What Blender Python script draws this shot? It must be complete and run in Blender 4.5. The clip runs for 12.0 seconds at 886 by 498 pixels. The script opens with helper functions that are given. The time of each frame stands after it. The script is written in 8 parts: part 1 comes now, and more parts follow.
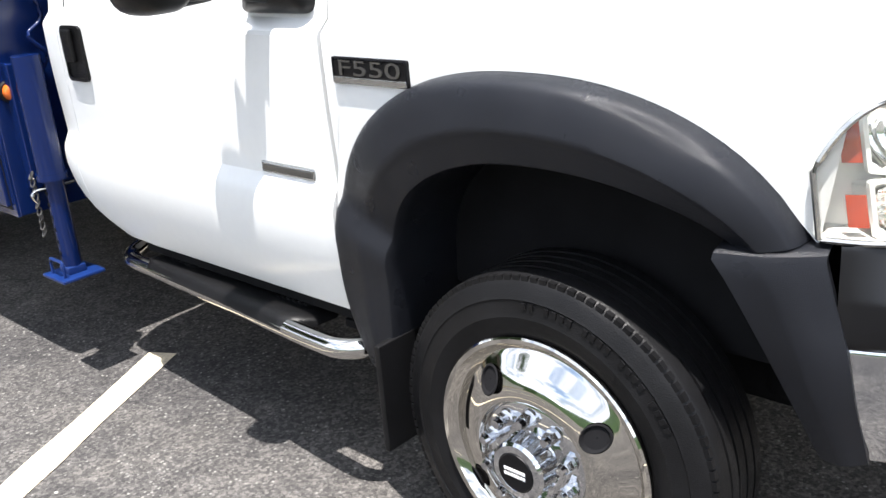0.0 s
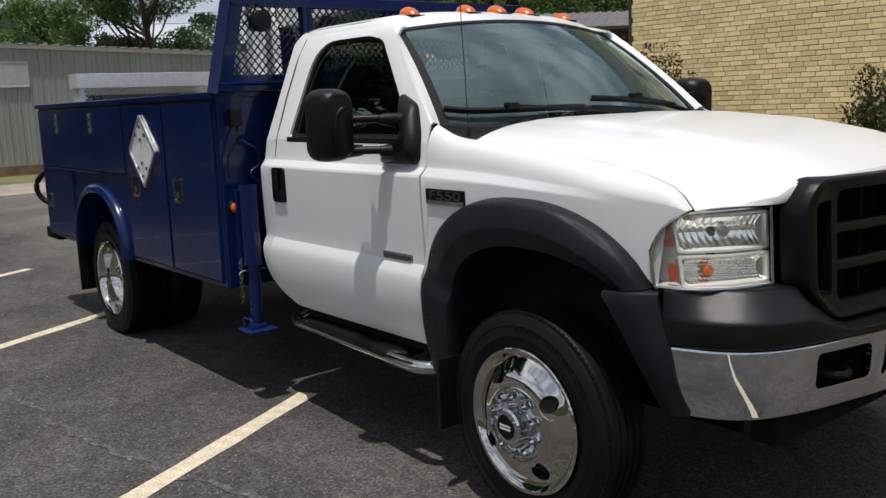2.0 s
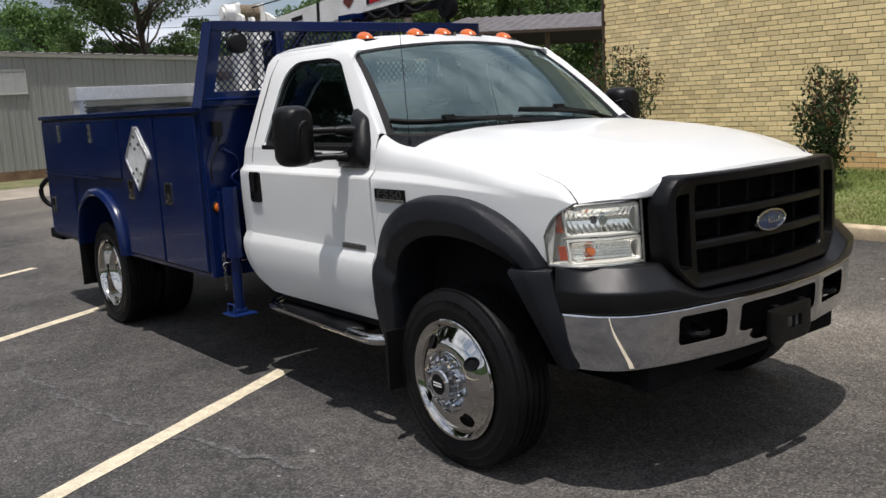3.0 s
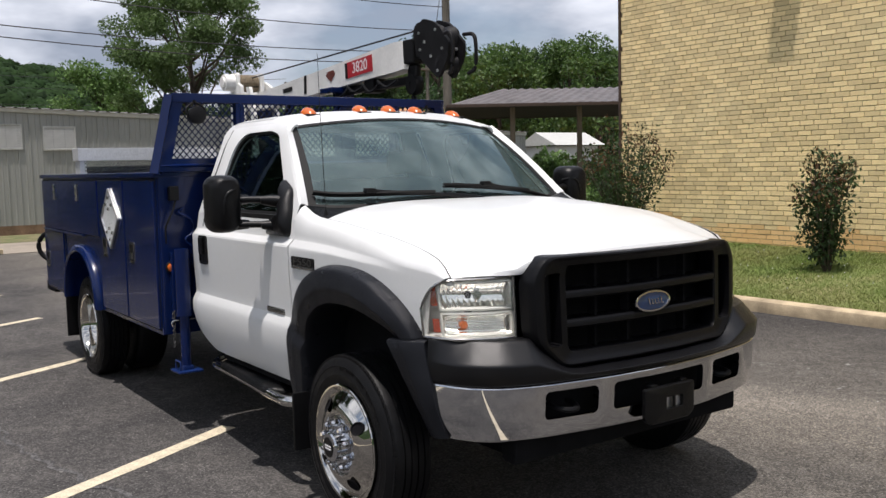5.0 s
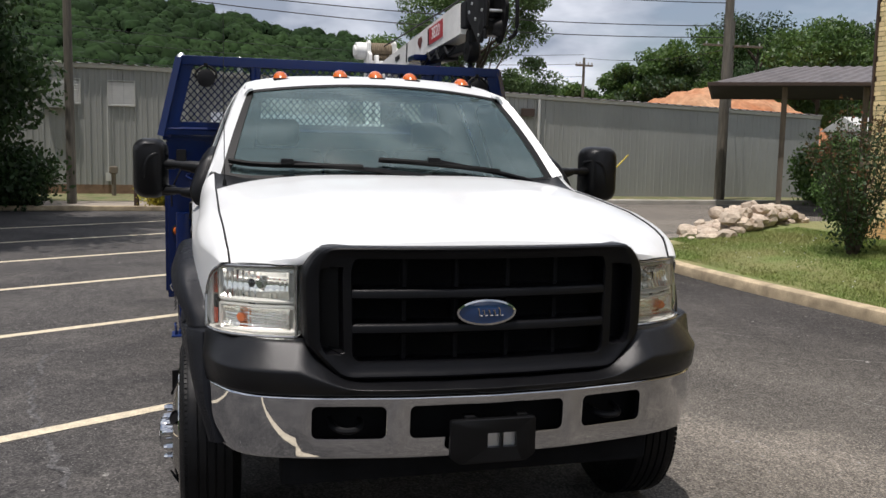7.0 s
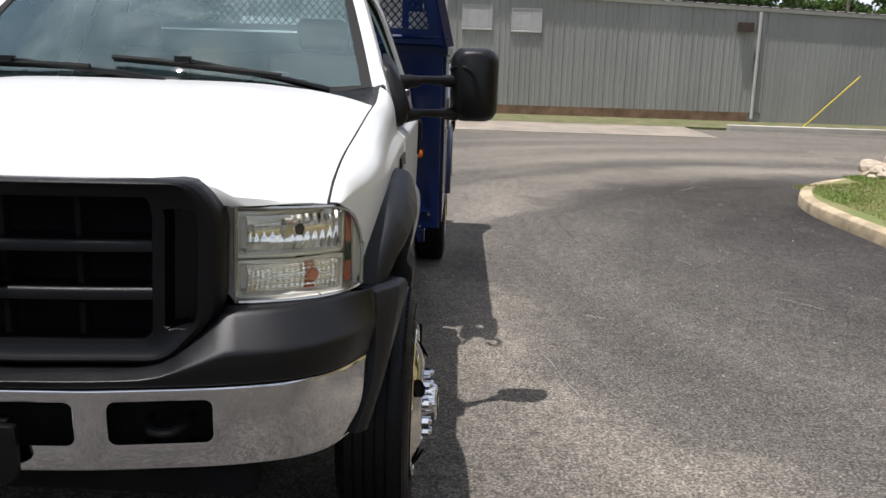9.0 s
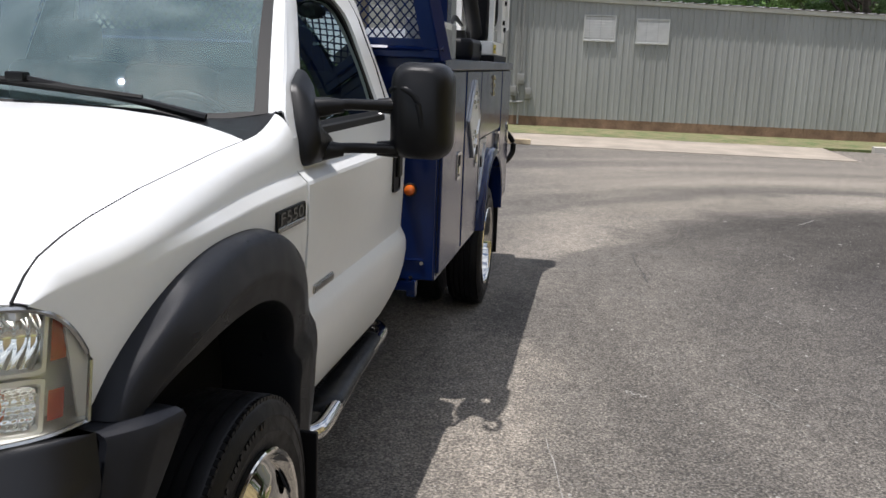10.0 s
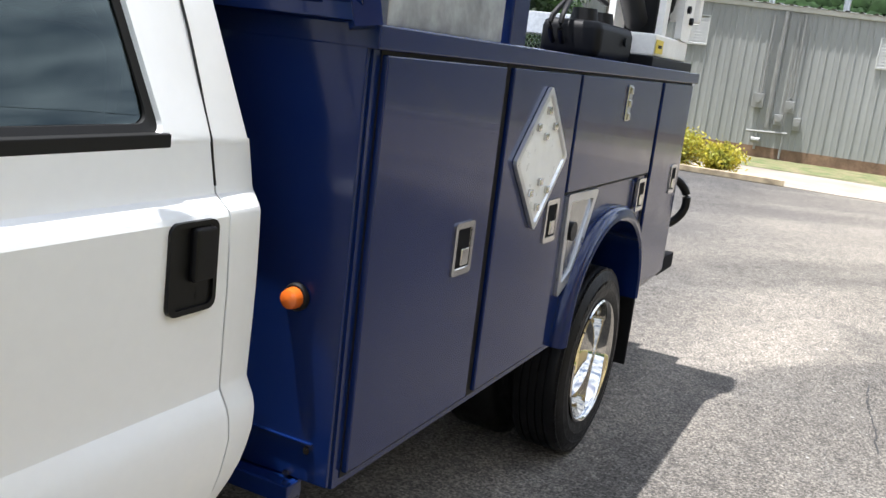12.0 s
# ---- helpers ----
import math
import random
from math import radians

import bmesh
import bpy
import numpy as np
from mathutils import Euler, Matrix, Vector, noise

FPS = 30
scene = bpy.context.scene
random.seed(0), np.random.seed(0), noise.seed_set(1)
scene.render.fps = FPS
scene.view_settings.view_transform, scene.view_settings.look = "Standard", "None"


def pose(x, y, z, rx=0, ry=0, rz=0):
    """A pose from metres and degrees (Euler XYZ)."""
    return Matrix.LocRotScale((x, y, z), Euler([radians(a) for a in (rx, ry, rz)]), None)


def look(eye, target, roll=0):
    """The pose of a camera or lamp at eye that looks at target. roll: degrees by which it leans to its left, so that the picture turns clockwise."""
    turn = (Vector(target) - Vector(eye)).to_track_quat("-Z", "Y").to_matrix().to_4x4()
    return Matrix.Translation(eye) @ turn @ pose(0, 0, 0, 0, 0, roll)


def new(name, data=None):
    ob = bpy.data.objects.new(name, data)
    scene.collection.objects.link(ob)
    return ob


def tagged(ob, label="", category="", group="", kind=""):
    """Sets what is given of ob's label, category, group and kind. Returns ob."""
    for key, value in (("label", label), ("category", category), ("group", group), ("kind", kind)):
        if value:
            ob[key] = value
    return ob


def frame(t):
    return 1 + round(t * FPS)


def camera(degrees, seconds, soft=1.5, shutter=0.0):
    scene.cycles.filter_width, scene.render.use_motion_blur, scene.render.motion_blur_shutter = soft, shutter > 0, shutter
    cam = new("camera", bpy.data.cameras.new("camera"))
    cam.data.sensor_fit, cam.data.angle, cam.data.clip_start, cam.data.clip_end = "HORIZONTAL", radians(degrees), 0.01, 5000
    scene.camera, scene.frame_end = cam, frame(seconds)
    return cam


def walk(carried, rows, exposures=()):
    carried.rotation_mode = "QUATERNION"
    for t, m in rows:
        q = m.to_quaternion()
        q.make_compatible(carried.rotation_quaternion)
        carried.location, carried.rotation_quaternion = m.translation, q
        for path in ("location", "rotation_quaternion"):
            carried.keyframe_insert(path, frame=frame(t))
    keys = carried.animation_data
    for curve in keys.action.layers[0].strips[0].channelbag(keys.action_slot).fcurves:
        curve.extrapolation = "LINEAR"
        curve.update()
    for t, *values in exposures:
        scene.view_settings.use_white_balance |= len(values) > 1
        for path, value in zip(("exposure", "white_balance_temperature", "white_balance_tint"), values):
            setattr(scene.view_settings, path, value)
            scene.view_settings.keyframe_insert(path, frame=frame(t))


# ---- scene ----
# the way of the camera: seconds, eye, target, lean
PATH = [
    (0, (1.018, -2.379, 1.505), (-0.267, -1.012, 0.813), -4.4),
    (0.5, (1.32, -2.591, 1.534), (-0.065, -1.232, 1.05), -3.5),
    (1, (1.67, -2.745, 1.54), (0.18, -1.462, 1.173), -3.2),
    (1.5, (1.973, -2.989, 1.542), (0.447, -1.736, 1.224), -2.9),
    (2, (2.311, -3.193, 1.565), (0.759, -1.975, 1.241), -2.3),
    (2.5, (2.711, -3.302, 1.597), (1.153, -2.094, 1.261), -3.0),
    (2.7, (2.834, -3.378, 1.61), (1.289, -2.154, 1.272), -3.1),
    (4.3, (3.588, -3.485, 1.657), (1.968, -2.339, 1.409), -3.1),
    (4.5, (3.616, -3.385, 1.652), (1.991, -2.243, 1.416), -2.7),
    (5, (3.568, -2.979, 1.65), (1.938, -1.835, 1.468), -1.3),
    (5.5, (3.699, -2.501, 1.613), (2.018, -1.432, 1.43), -0.3),
    (6, (3.787, -2.007, 1.614), (2.031, -1.08, 1.37), 1.4),
    (6.5, (3.73, -1.465, 1.628), (1.87, -0.764, 1.407), 0.7),
    (7, (3.874, -0.977, 1.63), (1.958, -0.452, 1.4), 1.2),
    (7.5, (3.786, -0.443, 1.585), (1.863, 0.017, 1.288), 3.1),
    (7.7, (3.697, -0.207, 1.609), (1.775, 0.241, 1.286), 3.2),
    (9.3, (2.761, 1.472, 1.59), (0.814, 1.328, 1.153), 1.6),
    (9.5, (2.564, 1.626, 1.629), (0.626, 1.419, 1.18), 1.6),
    (10, (1.971, 1.841, 1.632), (0.038, 1.519, 1.231), 2.2),
    (10.5, (1.349, 2.089, 1.623), (-0.576, 1.684, 1.264), 2.6),
    (11, (0.729, 2.143, 1.604), (-1.172, 1.621, 1.268), 4.6),
    (11.5, (0.043, 2.168, 1.606), (-1.807, 1.499, 1.246), 5.0),
    (12, (-0.552, 2.109, 1.612), (-2.313, 1.26, 1.19), 6.8),
]
cam = camera(52.0, 12.0)
walk(cam, [(t, look(e, g, r)) for t, e, g, r in PATH],
     [(0.0, 1.43, 6450, 12), (0.5, 0.54, 6450, 12), (1.0, -0.21, 6500, 13), (1.5, -0.48, 6500, 13), (2.5, -0.29, 6500, 13), (5.5, -0.14, 6580, 15), (7.5, -0.22, 6550, 14),
      (9.5, 0.14, 6350, 14), (10.0, 0.24, 6320, 14), (10.5, 0.60, 6280, 14), (11.0, 0.91, 6270, 14), (11.5, 1.03, 6190, 13), (12.0, 1.14, 6190, 12)])

# ---------------------------------------------------------------- world, sun
SUN = Vector((0.13, -0.20, 1.0)).normalized()      # towards the sun
world = bpy.data.worlds.new("world")
scene.world = world
world.use_nodes = True


def build_sky():
    nt = world.node_tree
    nt.nodes.clear()
    out = nt.nodes.new("ShaderNodeOutputWorld")
    bg = nt.nodes.new("ShaderNodeBackground")
    sky = nt.nodes.new("ShaderNodeTexSky")
    sky.sky_type = "NISHITA"
    sky.sun_disc = False
    sky.sun_elevation = math.asin(SUN.z)
    sky.sun_rotation = math.atan2(SUN.x, SUN.y)
    sky.air_density, sky.dust_density = 1.0, 1.5
    co = nt.nodes.new("ShaderNodeTexCoord")
    mp = nt.nodes.new("ShaderNodeMapping")
    mp.inputs["Scale"].default_value = (1.0, 1.0, 2.6)
    n1 = nt.nodes.new("ShaderNodeTexNoise")
    n1.inputs["Scale"].default_value = 2.6
    n1.inputs["Detail"].default_value = 7
    n1.inputs["Roughness"].default_value = 0.55
    ramp = nt.nodes.new("ShaderNodeValToRGB")
    ramp.color_ramp.elements[0].position = 0.34
    ramp.color_ramp.elements[1].position = 0.50
    n2 = nt.nodes.new("ShaderNodeTexNoise")
    n2.inputs["Scale"].default_value = 4.5
    n2.inputs["Detail"].default_value = 5
    r2 = nt.nodes.new("ShaderNodeValToRGB")
    r2.color_ramp.elements[0].position = 0.38
    r2.color_ramp.elements[0].color = (3.3, 3.9, 4.85, 1)
    r2.color_ramp.elements[1].position = 0.62
    r2.color_ramp.elements[1].color = (10.0, 10.6, 11.4, 1)
    mix = nt.nodes.new("ShaderNodeMixRGB")
    L = nt.links.new
    L(co.outputs["Generated"], mp.inputs["Vector"])
    L(mp.outputs["Vector"], n1.inputs["Vector"])
    L(mp.outputs["Vector"], n2.inputs["Vector"])
    L(n1.outputs["Fac"], ramp.inputs["Fac"])
    L(n2.outputs["Fac"], r2.inputs["Fac"])
    L(ramp.outputs["Color"], mix.inputs["Fac"])
    L(sky.outputs["Color"], mix.inputs["Color1"])
    L(r2.outputs["Color"], mix.inputs["Color2"])
    L(mix.outputs["Color"], bg.inputs["Color"])
    bg.inputs["Strength"].default_value = 0.115
    L(bg.outputs["Background"], out.inputs["Surface"])


build_sky()
sun_data = bpy.data.lights.new("sun", "SUN")
sun_data.energy = 5.0
sun_data.angle = radians(0.6)
sun_data.color = (1.0, 0.965, 0.91)
sun_ob = new("sun", sun_data)
sun_ob.matrix_world = look(SUN * 60, (0, 0, 0))


# ---------------------------------------------------------------- materials
def mat(name, col, rough=0.5, metal=0.0, var=0.0, scale=6.0, bump=0.0, bscale=60.0, spec=0.5, coat=0.0, col2=None,
        grain=0.0, gscale=120.0, rvar=0.0, isle=0.0, stretch=(1, 1, 1)):
    """A principled surface with two scales of noise in colour, roughness and relief, in metres."""
    m = bpy.data.materials.new(name)
    m.use_nodes = True
    nt = m.node_tree
    b = nt.nodes["Principled BSDF"]
    b.inputs["Roughness"].default_value = rough
    b.inputs["Metallic"].default_value = metal
    b.inputs["Specular IOR Level"].default_value = spec
    b.inputs["Coat Weight"].default_value = coat
    b.inputs["Coat Roughness"].default_value = 0.04
    b.inputs["Base Color"].default_value = (*col, 1)
    L = nt.links.new
    co = nt.nodes.new("ShaderNodeTexCoord")
    mp = nt.nodes.new("ShaderNodeMapping")
    mp.inputs["Scale"].default_value = stretch
    L(co.outputs["Object"], mp.inputs["Vector"])
    vec = mp.outputs["Vector"]

    def noise_node(s, det=4.0):
        n = nt.nodes.new("ShaderNodeTexNoise")
        n.inputs["Scale"].default_value = s
        n.inputs["Detail"].default_value = det
        L(vec, n.inputs["Vector"])
        return n

    src = None
    if var > 0 or grain > 0 or isle > 0:
        other = col2 if col2 else tuple(c * (1 - var) for c in col)
        n = noise_node(scale)
        ramp = nt.nodes.new("ShaderNodeValToRGB")
        ramp.color_ramp.elements[0].position = 0.35
        ramp.color_ramp.elements[1].position = 0.66
        ramp.color_ramp.elements[0].color = (*other, 1)
        ramp.color_ramp.elements[1].color = (*col, 1)
        L(n.outputs["Fac"], ramp.inputs["Fac"])
        src = ramp.outputs["Color"]
        if grain > 0:
            g = noise_node(gscale, 2.0)
            mr = nt.nodes.new("ShaderNodeMapRange")
            mr.inputs["From Min"].default_value, mr.inputs["From Max"].default_value = 0.3, 0.7
            mr.inputs["To Min"].default_value, mr.inputs["To Max"].default_value = 1 - grain, 1 + grain
            L(g.outputs["Fac"], mr.inputs["Value"])
            mx = nt.nodes.new("ShaderNodeVectorMath")
            mx.operation = "SCALE"
            L(src, mx.inputs[0])
            L(mr.outputs["Result"], mx.inputs["Scale"])
            src = mx.outputs["Vector"]
        if isle > 0:
            geo = nt.nodes.new("ShaderNodeNewGeometry")
            inf = nt.nodes.new("ShaderNodeObjectInfo")
            ad = nt.nodes.new("ShaderNodeMath")
            ad.operation = "ADD"
            L(geo.outputs["Random Per Island"], ad.inputs[0])
            L(inf.outputs["Random"], ad.inputs[1])
            fr = nt.nodes.new("ShaderNodeMath")
            fr.operation = "FRACT"
            L(ad.outputs[0], fr.inputs[0])
            mr = nt.nodes.new("ShaderNodeMapRange")
            mr.inputs["To Min"].default_value, mr.inputs["To Max"].default_value = 1 - isle, 1 + isle
            L(fr.outputs[0], mr.inputs["Value"])
            mx = nt.nodes.new("ShaderNodeVectorMath")
            mx.operation = "SCALE"
            L(src, mx.inputs[0])
            L(mr.outputs["Result"], mx.inputs["Scale"])
            src = mx.outputs["Vector"]
        L(src, b.inputs["Base Color"])
    if rvar > 0:
        n = noise_node(scale * 2.3)
        mr = nt.nodes.new("ShaderNodeMapRange")
        mr.inputs["From Min"].default_value, mr.inputs["From Max"].default_value = 0.3, 0.7
        mr.inputs["To Min"].default_value = max(0.02, rough - rvar)
        mr.inputs["To Max"].default_value = min(1.0, rough + rvar)
        L(n.outputs["Fac"], mr.inputs["Value"])
        L(mr.outputs["Result"], b.inputs["Roughness"])
    if bump > 0:
        n = noise_node(bscale, 3.0)
        bp = nt.nodes.new("ShaderNodeBump")
        bp.inputs["Strength"].default_value = bump
        bp.inputs["Distance"].default_value = 0.01
        L(n.outputs["Fac"], bp.inputs["Height"])
        L(bp.outputs["Normal"], b.inputs["Normal"])
    return m


def leafy(name, col, col2, scale=0.8, isle=0.35):
    """Leaves: gloss and colour as usual, with some of the light let through."""
    m = mat(name, col, 0.55, scale=scale, col2=col2, isle=isle)
    nt = m.node_tree
    b = nt.nodes["Principled BSDF"]
    out = [n for n in nt.nodes if n.type == "OUTPUT_MATERIAL"][0]
    tl = nt.nodes.new("ShaderNodeBsdfTranslucent")
    nt.links.new(b.inputs["Base Color"].links[0].from_socket, tl.inputs["Color"])
    mix = nt.nodes.new("ShaderNodeMixShader")
    mix.inputs["Fac"].default_value = 0.38
    nt.links.new(b.outputs[0], mix.inputs[1])
    nt.links.new(tl.outputs[0], mix.inputs[2])
    nt.links.new(mix.outputs[0], out.inputs["Surface"])
    return m


def glass(name, tint=(0.75, 0.85, 0.82), ior=1.5, rough=0.0, haze=0.0, hazecol=(0.8, 0.8, 0.75), gcol=(1, 1, 1)):
    """A thin pane: clear or tinted, with a mirror gloss by Fresnel; haze: share of a cloudy diffuse layer."""
    m = bpy.data.materials.new(name)
    m.use_nodes = True
    nt = m.node_tree
    nt.nodes.clear()
    out = nt.nodes.new("ShaderNodeOutputMaterial")
    tr = nt.nodes.new("ShaderNodeBsdfTransparent")
    tr.inputs["Color"].default_value = (*tint, 1)
    gl = nt.nodes.new("ShaderNodeBsdfGlossy")
    gl.inputs["Roughness"].default_value = rough
    gl.inputs["Color"].default_value = (*gcol, 1)
    fr = nt.nodes.new("ShaderNodeFresnel")
    fr.inputs["IOR"].default_value = ior
    mix = nt.nodes.new("ShaderNodeMixShader")
    L = nt.links.new
    base = tr.outputs[0]
    if haze > 0:
        df = nt.nodes.new("ShaderNodeBsdfDiffuse")
        df.inputs["Color"].default_value = (*hazecol, 1)
        hz = nt.nodes.new("ShaderNodeMixShader")
        hz.inputs["Fac"].default_value = haze
        L(tr.outputs[0], hz.inputs[1])
        L(df.outputs[0], hz.inputs[2])
        base = hz.outputs[0]
    L(fr.outputs["Fac"], mix.inputs["Fac"])
    L(base, mix.inputs[1])
    L(gl.outputs[0], mix.inputs[2])
    L(mix.outputs[0], out.inputs["Surface"])
    return m


M_CHAIN = mat("dull_chain_steel", (0.09, 0.085, 0.08), 0.5, 0.7, var=0.3, scale=30)
M_WHITE = mat("white_paint", (0.705, 0.715, 0.71), 0.32, var=0.03, scale=1.4, coat=0.35, grain=0.01, gscale=40)
M_BLUE = mat("blue_paint", (0.0033, 0.0125, 0.069), 0.20, var=0.18, scale=2.0, coat=0.20, spec=0.25, bump=0.035, bscale=2.2, rvar=0.05)
M_FLARE = mat("black_plastic_grained", (0.0110, 0.0120, 0.0155), 0.34, spec=0.20, var=0.2, scale=5, bump=0.25, bscale=700, rvar=0.08)
M_PLASTIC = mat("black_plastic", (0.0050, 0.0050, 0.0055), 0.36, spec=0.22, var=0.2, scale=7, bump=0.12, bscale=500, rvar=0.06)
M_GRILLE = mat("black_grille_plastic", (0.0035, 0.0035, 0.0045), 0.36, spec=0.20, var=0.2, scale=9, bump=0.1, bscale=500, rvar=0.06)
M_DARK = mat("dark_underbody", (0.009, 0.009, 0.010), 0.9, spec=0.1, var=0.3, scale=9)
M_RUBBER = mat("tyre_rubber", (0.0075, 0.0075, 0.0082), 0.42, spec=0.16, var=0.25, scale=12, bump=0.15, bscale=300, rvar=0.1)
M_SEAL = mat("rubber_seal", (0.006, 0.006, 0.006), 0.6, spec=0.25, var=0.1)
M_CHROME = mat("chrome", (0.60, 0.61, 0.63), 0.045, 1.0, var=0.05, scale=5, rvar=0.02)
M_STEEL = mat("polished_steel", (0.58, 0.57, 0.55), 0.12, 1.0, var=0.08, scale=9, rvar=0.05)
M_ALU = mat("aluminium_plate", (0.62, 0.63, 0.64), 0.36, 0.9, var=0.12, scale=8, bump=0.1, bscale=80, rvar=0.1)
M_ALU_DULL = mat("dull_aluminium", (0.40, 0.41, 0.41), 0.48, 0.7, var=0.4, scale=7, grain=0.12, gscale=30, bump=0.1, bscale=60, rvar=0.12)
M_SILVER = mat("silver_plastic", (0.84, 0.84, 0.81), 0.28, 0.35, var=0.05)
M_TREADPLATE = mat("tread_plate", (0.84, 0.85, 0.86), 0.38, 0.5, var=0.08, scale=16, grain=0.10, gscale=60, bump=0.15, bscale=60, rvar=0.1)
M_AMBER = mat("amber_plastic", (0.58, 0.12, 0.012), 0.22, var=0.12, scale=40, coat=0.4)
M_SMOKED = mat("smoked_chrome", (0.19, 0.19, 0.185), 0.28, 0.95, var=0.1, scale=20)
M_BADGE = mat("badge_grey", (0.42, 0.42, 0.41), 0.22, 0.95, var=0.1, scale=20)
M_RED = mat("red_plastic", (0.36, 0.045, 0.015), 0.22, var=0.12, scale=40, coat=0.4)
M_EMBLEM = mat("blue_enamel", (0.012, 0.040, 0.12), 0.12, coat=0.8, var=0.1)
M_REFLECT = mat("lamp_reflector", (0.93, 0.93, 0.90), 0.10, 1.0, var=0.03, scale=20)
M_PLACARD = mat("white_placard", (0.70, 0.71, 0.70), 0.35, 0.0, var=0.1, scale=14, rvar=0.1)
M_VALANCE = mat("black_moulded_plastic", (0.0050, 0.0051, 0.0062), 0.34, spec=0.34, var=0.2, scale=5, bump=0.12, bscale=700, rvar=0.05)
M_RIM = mat("nickel_chrome", (0.60, 0.58, 0.54), 0.05, 1.0, var=0.06, scale=6, rvar=0.03)
M_CRANE = mat("crane_white_paint", (0.82, 0.81, 0.78), 0.42, var=0.16, scale=4, grain=0.04, gscale=50)
M_CRANE_BLK = mat("crane_black_iron", (0.006, 0.006, 0.007), 0.55, spec=0.2, var=0.3, scale=9)
M_ROPE = mat("wound_rope", (0.20, 0.155, 0.10), 0.8, var=0.3, scale=40)
M_DECAL = mat("worn_red_decal", (0.16, 0.035, 0.025), 0.5, var=0.4, scale=30)
M_SIGN_RED = mat("sign_red", (0.45, 0.02, 0.03), 0.4, var=0.08)
M_TEXT = mat("sign_white", (0.8, 0.8, 0.8), 0.5, var=0.02)
M_YELLOW = mat("sticker_yellow", (0.65, 0.50, 0.05), 0.5, var=0.1)
M_SEAT = mat("grey_cloth", (0.16, 0.16, 0.155), 0.9, var=0.2, scale=12, bump=0.2, bscale=400)
M_DASH = mat("grey_dash_plastic", (0.30, 0.30, 0.28), 0.7, var=0.1, scale=6, bump=0.15, bscale=400)
# teal haze covers dust and paints in part of the milky sky reflection
M_GLASS = glass("windscreen_glass", (0.72, 0.86, 0.85), 1.85, 0.0, 0.085, (0.46, 0.68, 0.68), (0.84, 0.98, 0.98))
M_GLASS_R = glass("rear_glass", (0.72, 0.82, 0.80), 1.5)
M_GLASS_S = glass("side_glass", (0.09, 0.14, 0.135), 1.62, gcol=(0.80, 0.97, 0.96))
M_LENS = glass("headlamp_lens", (0.96, 0.96, 0.93), 1.45, 0.0, 0.035, (0.88, 0.88, 0.82))


# ---------------------------------------------------------------- mesh helpers
SMOOTH = {}
BEVELLED = set()


def part(name, bm, material, parent=None, label="", smooth=35.0):
    me = bpy.data.meshes.new(name)
    bevelled = id(bm) in BEVELLED
    BEVELLED.discard(id(bm))
    bmesh.ops.remove_doubles(bm, verts=bm.verts, dist=1e-5)
    bmesh.ops.recalc_face_normals(bm, faces=bm.faces)
    bm.to_mesh(me)
    bm.free()
    me.materials.append(material)
    if smooth:
        me.shade_smooth()
        me.set_sharp_from_angle(angle=radians(smooth))
    ob = new(name, me)
    SMOOTH[ob.name] = smooth
    if smooth and bevelled:
        wn = ob.modifiers.new("flat_faces", "WEIGHTED_NORMAL")
        wn.keep_sharp = True
        wn.weight = 90
    if parent:
        ob.parent = parent
    if label:
        tagged(ob, label)
    return ob


def sheet(ob, thick):
    """Give a skin its thickness, half to each side, with crisp rims."""
    me = ob.data
    bm = bmesh.new()
    bm.from_mesh(me)
    bm.normal_update()
    top = {v: v.co + v.normal * thick / 2 for v in bm.verts}
    low = {v: bm.verts.new(v.co - v.normal * thick / 2) for v in list(bm.verts)}
    faces, rim = list(bm.faces), [e for e in bm.edges if e.is_boundary]
    for f in faces:
        bm.faces.new([low[v] for v in reversed(f.verts)])
    for e in rim:
        f = e.link_faces[0]
        a, b = e.verts
        vs = list(f.verts)
        if vs[(vs.index(a) + 1) % len(vs)] is not b:
            a, b = b, a
        bm.faces.new((b, a, low[a], low[b]))
    for v, co in top.items():
        v.co = co
    bm.to_mesh(me)
    bm.free()
    me.shade_smooth()
    me.set_sharp_from_angle(angle=radians(SMOOTH[ob.name]))
    return ob


def box(bm, x0, x1, y0, y1, z0, z1, b=0.0, seg=2, m=None):
    vs = [bm.verts.new((x, y, z)) for x in (x0, x1) for y in (y0, y1) for z in (z0, z1)]
    idx = [(0, 1, 3, 2), (4, 6, 7, 5), (0, 4, 5, 1), (2, 3, 7, 6), (0, 2, 6, 4), (1, 5, 7, 3)]
    fs = [bm.faces.new([vs[i] for i in f]) for f in idx]
    if m is not None:
        for v in vs:
            v.co = m @ v.co
    if b > 0:
        es = list({e for f in fs for e in f.edges})
        bmesh.ops.bevel(bm, geom=es, offset=b, segments=seg, affect="EDGES", profile=0.5)
        BEVELLED.add(id(bm))
    return bm


def grid(bm, rows, close=False):
    vr = [[bm.verts.new(p) for p in r] for r in rows]
    for a, b in zip(vr, vr[1:]):
        n = len(a)
        for i in range(n if close else n - 1):
            j = (i + 1) % n
            bm.faces.new((a[i], a[j], b[j], b[i]))
    return vr


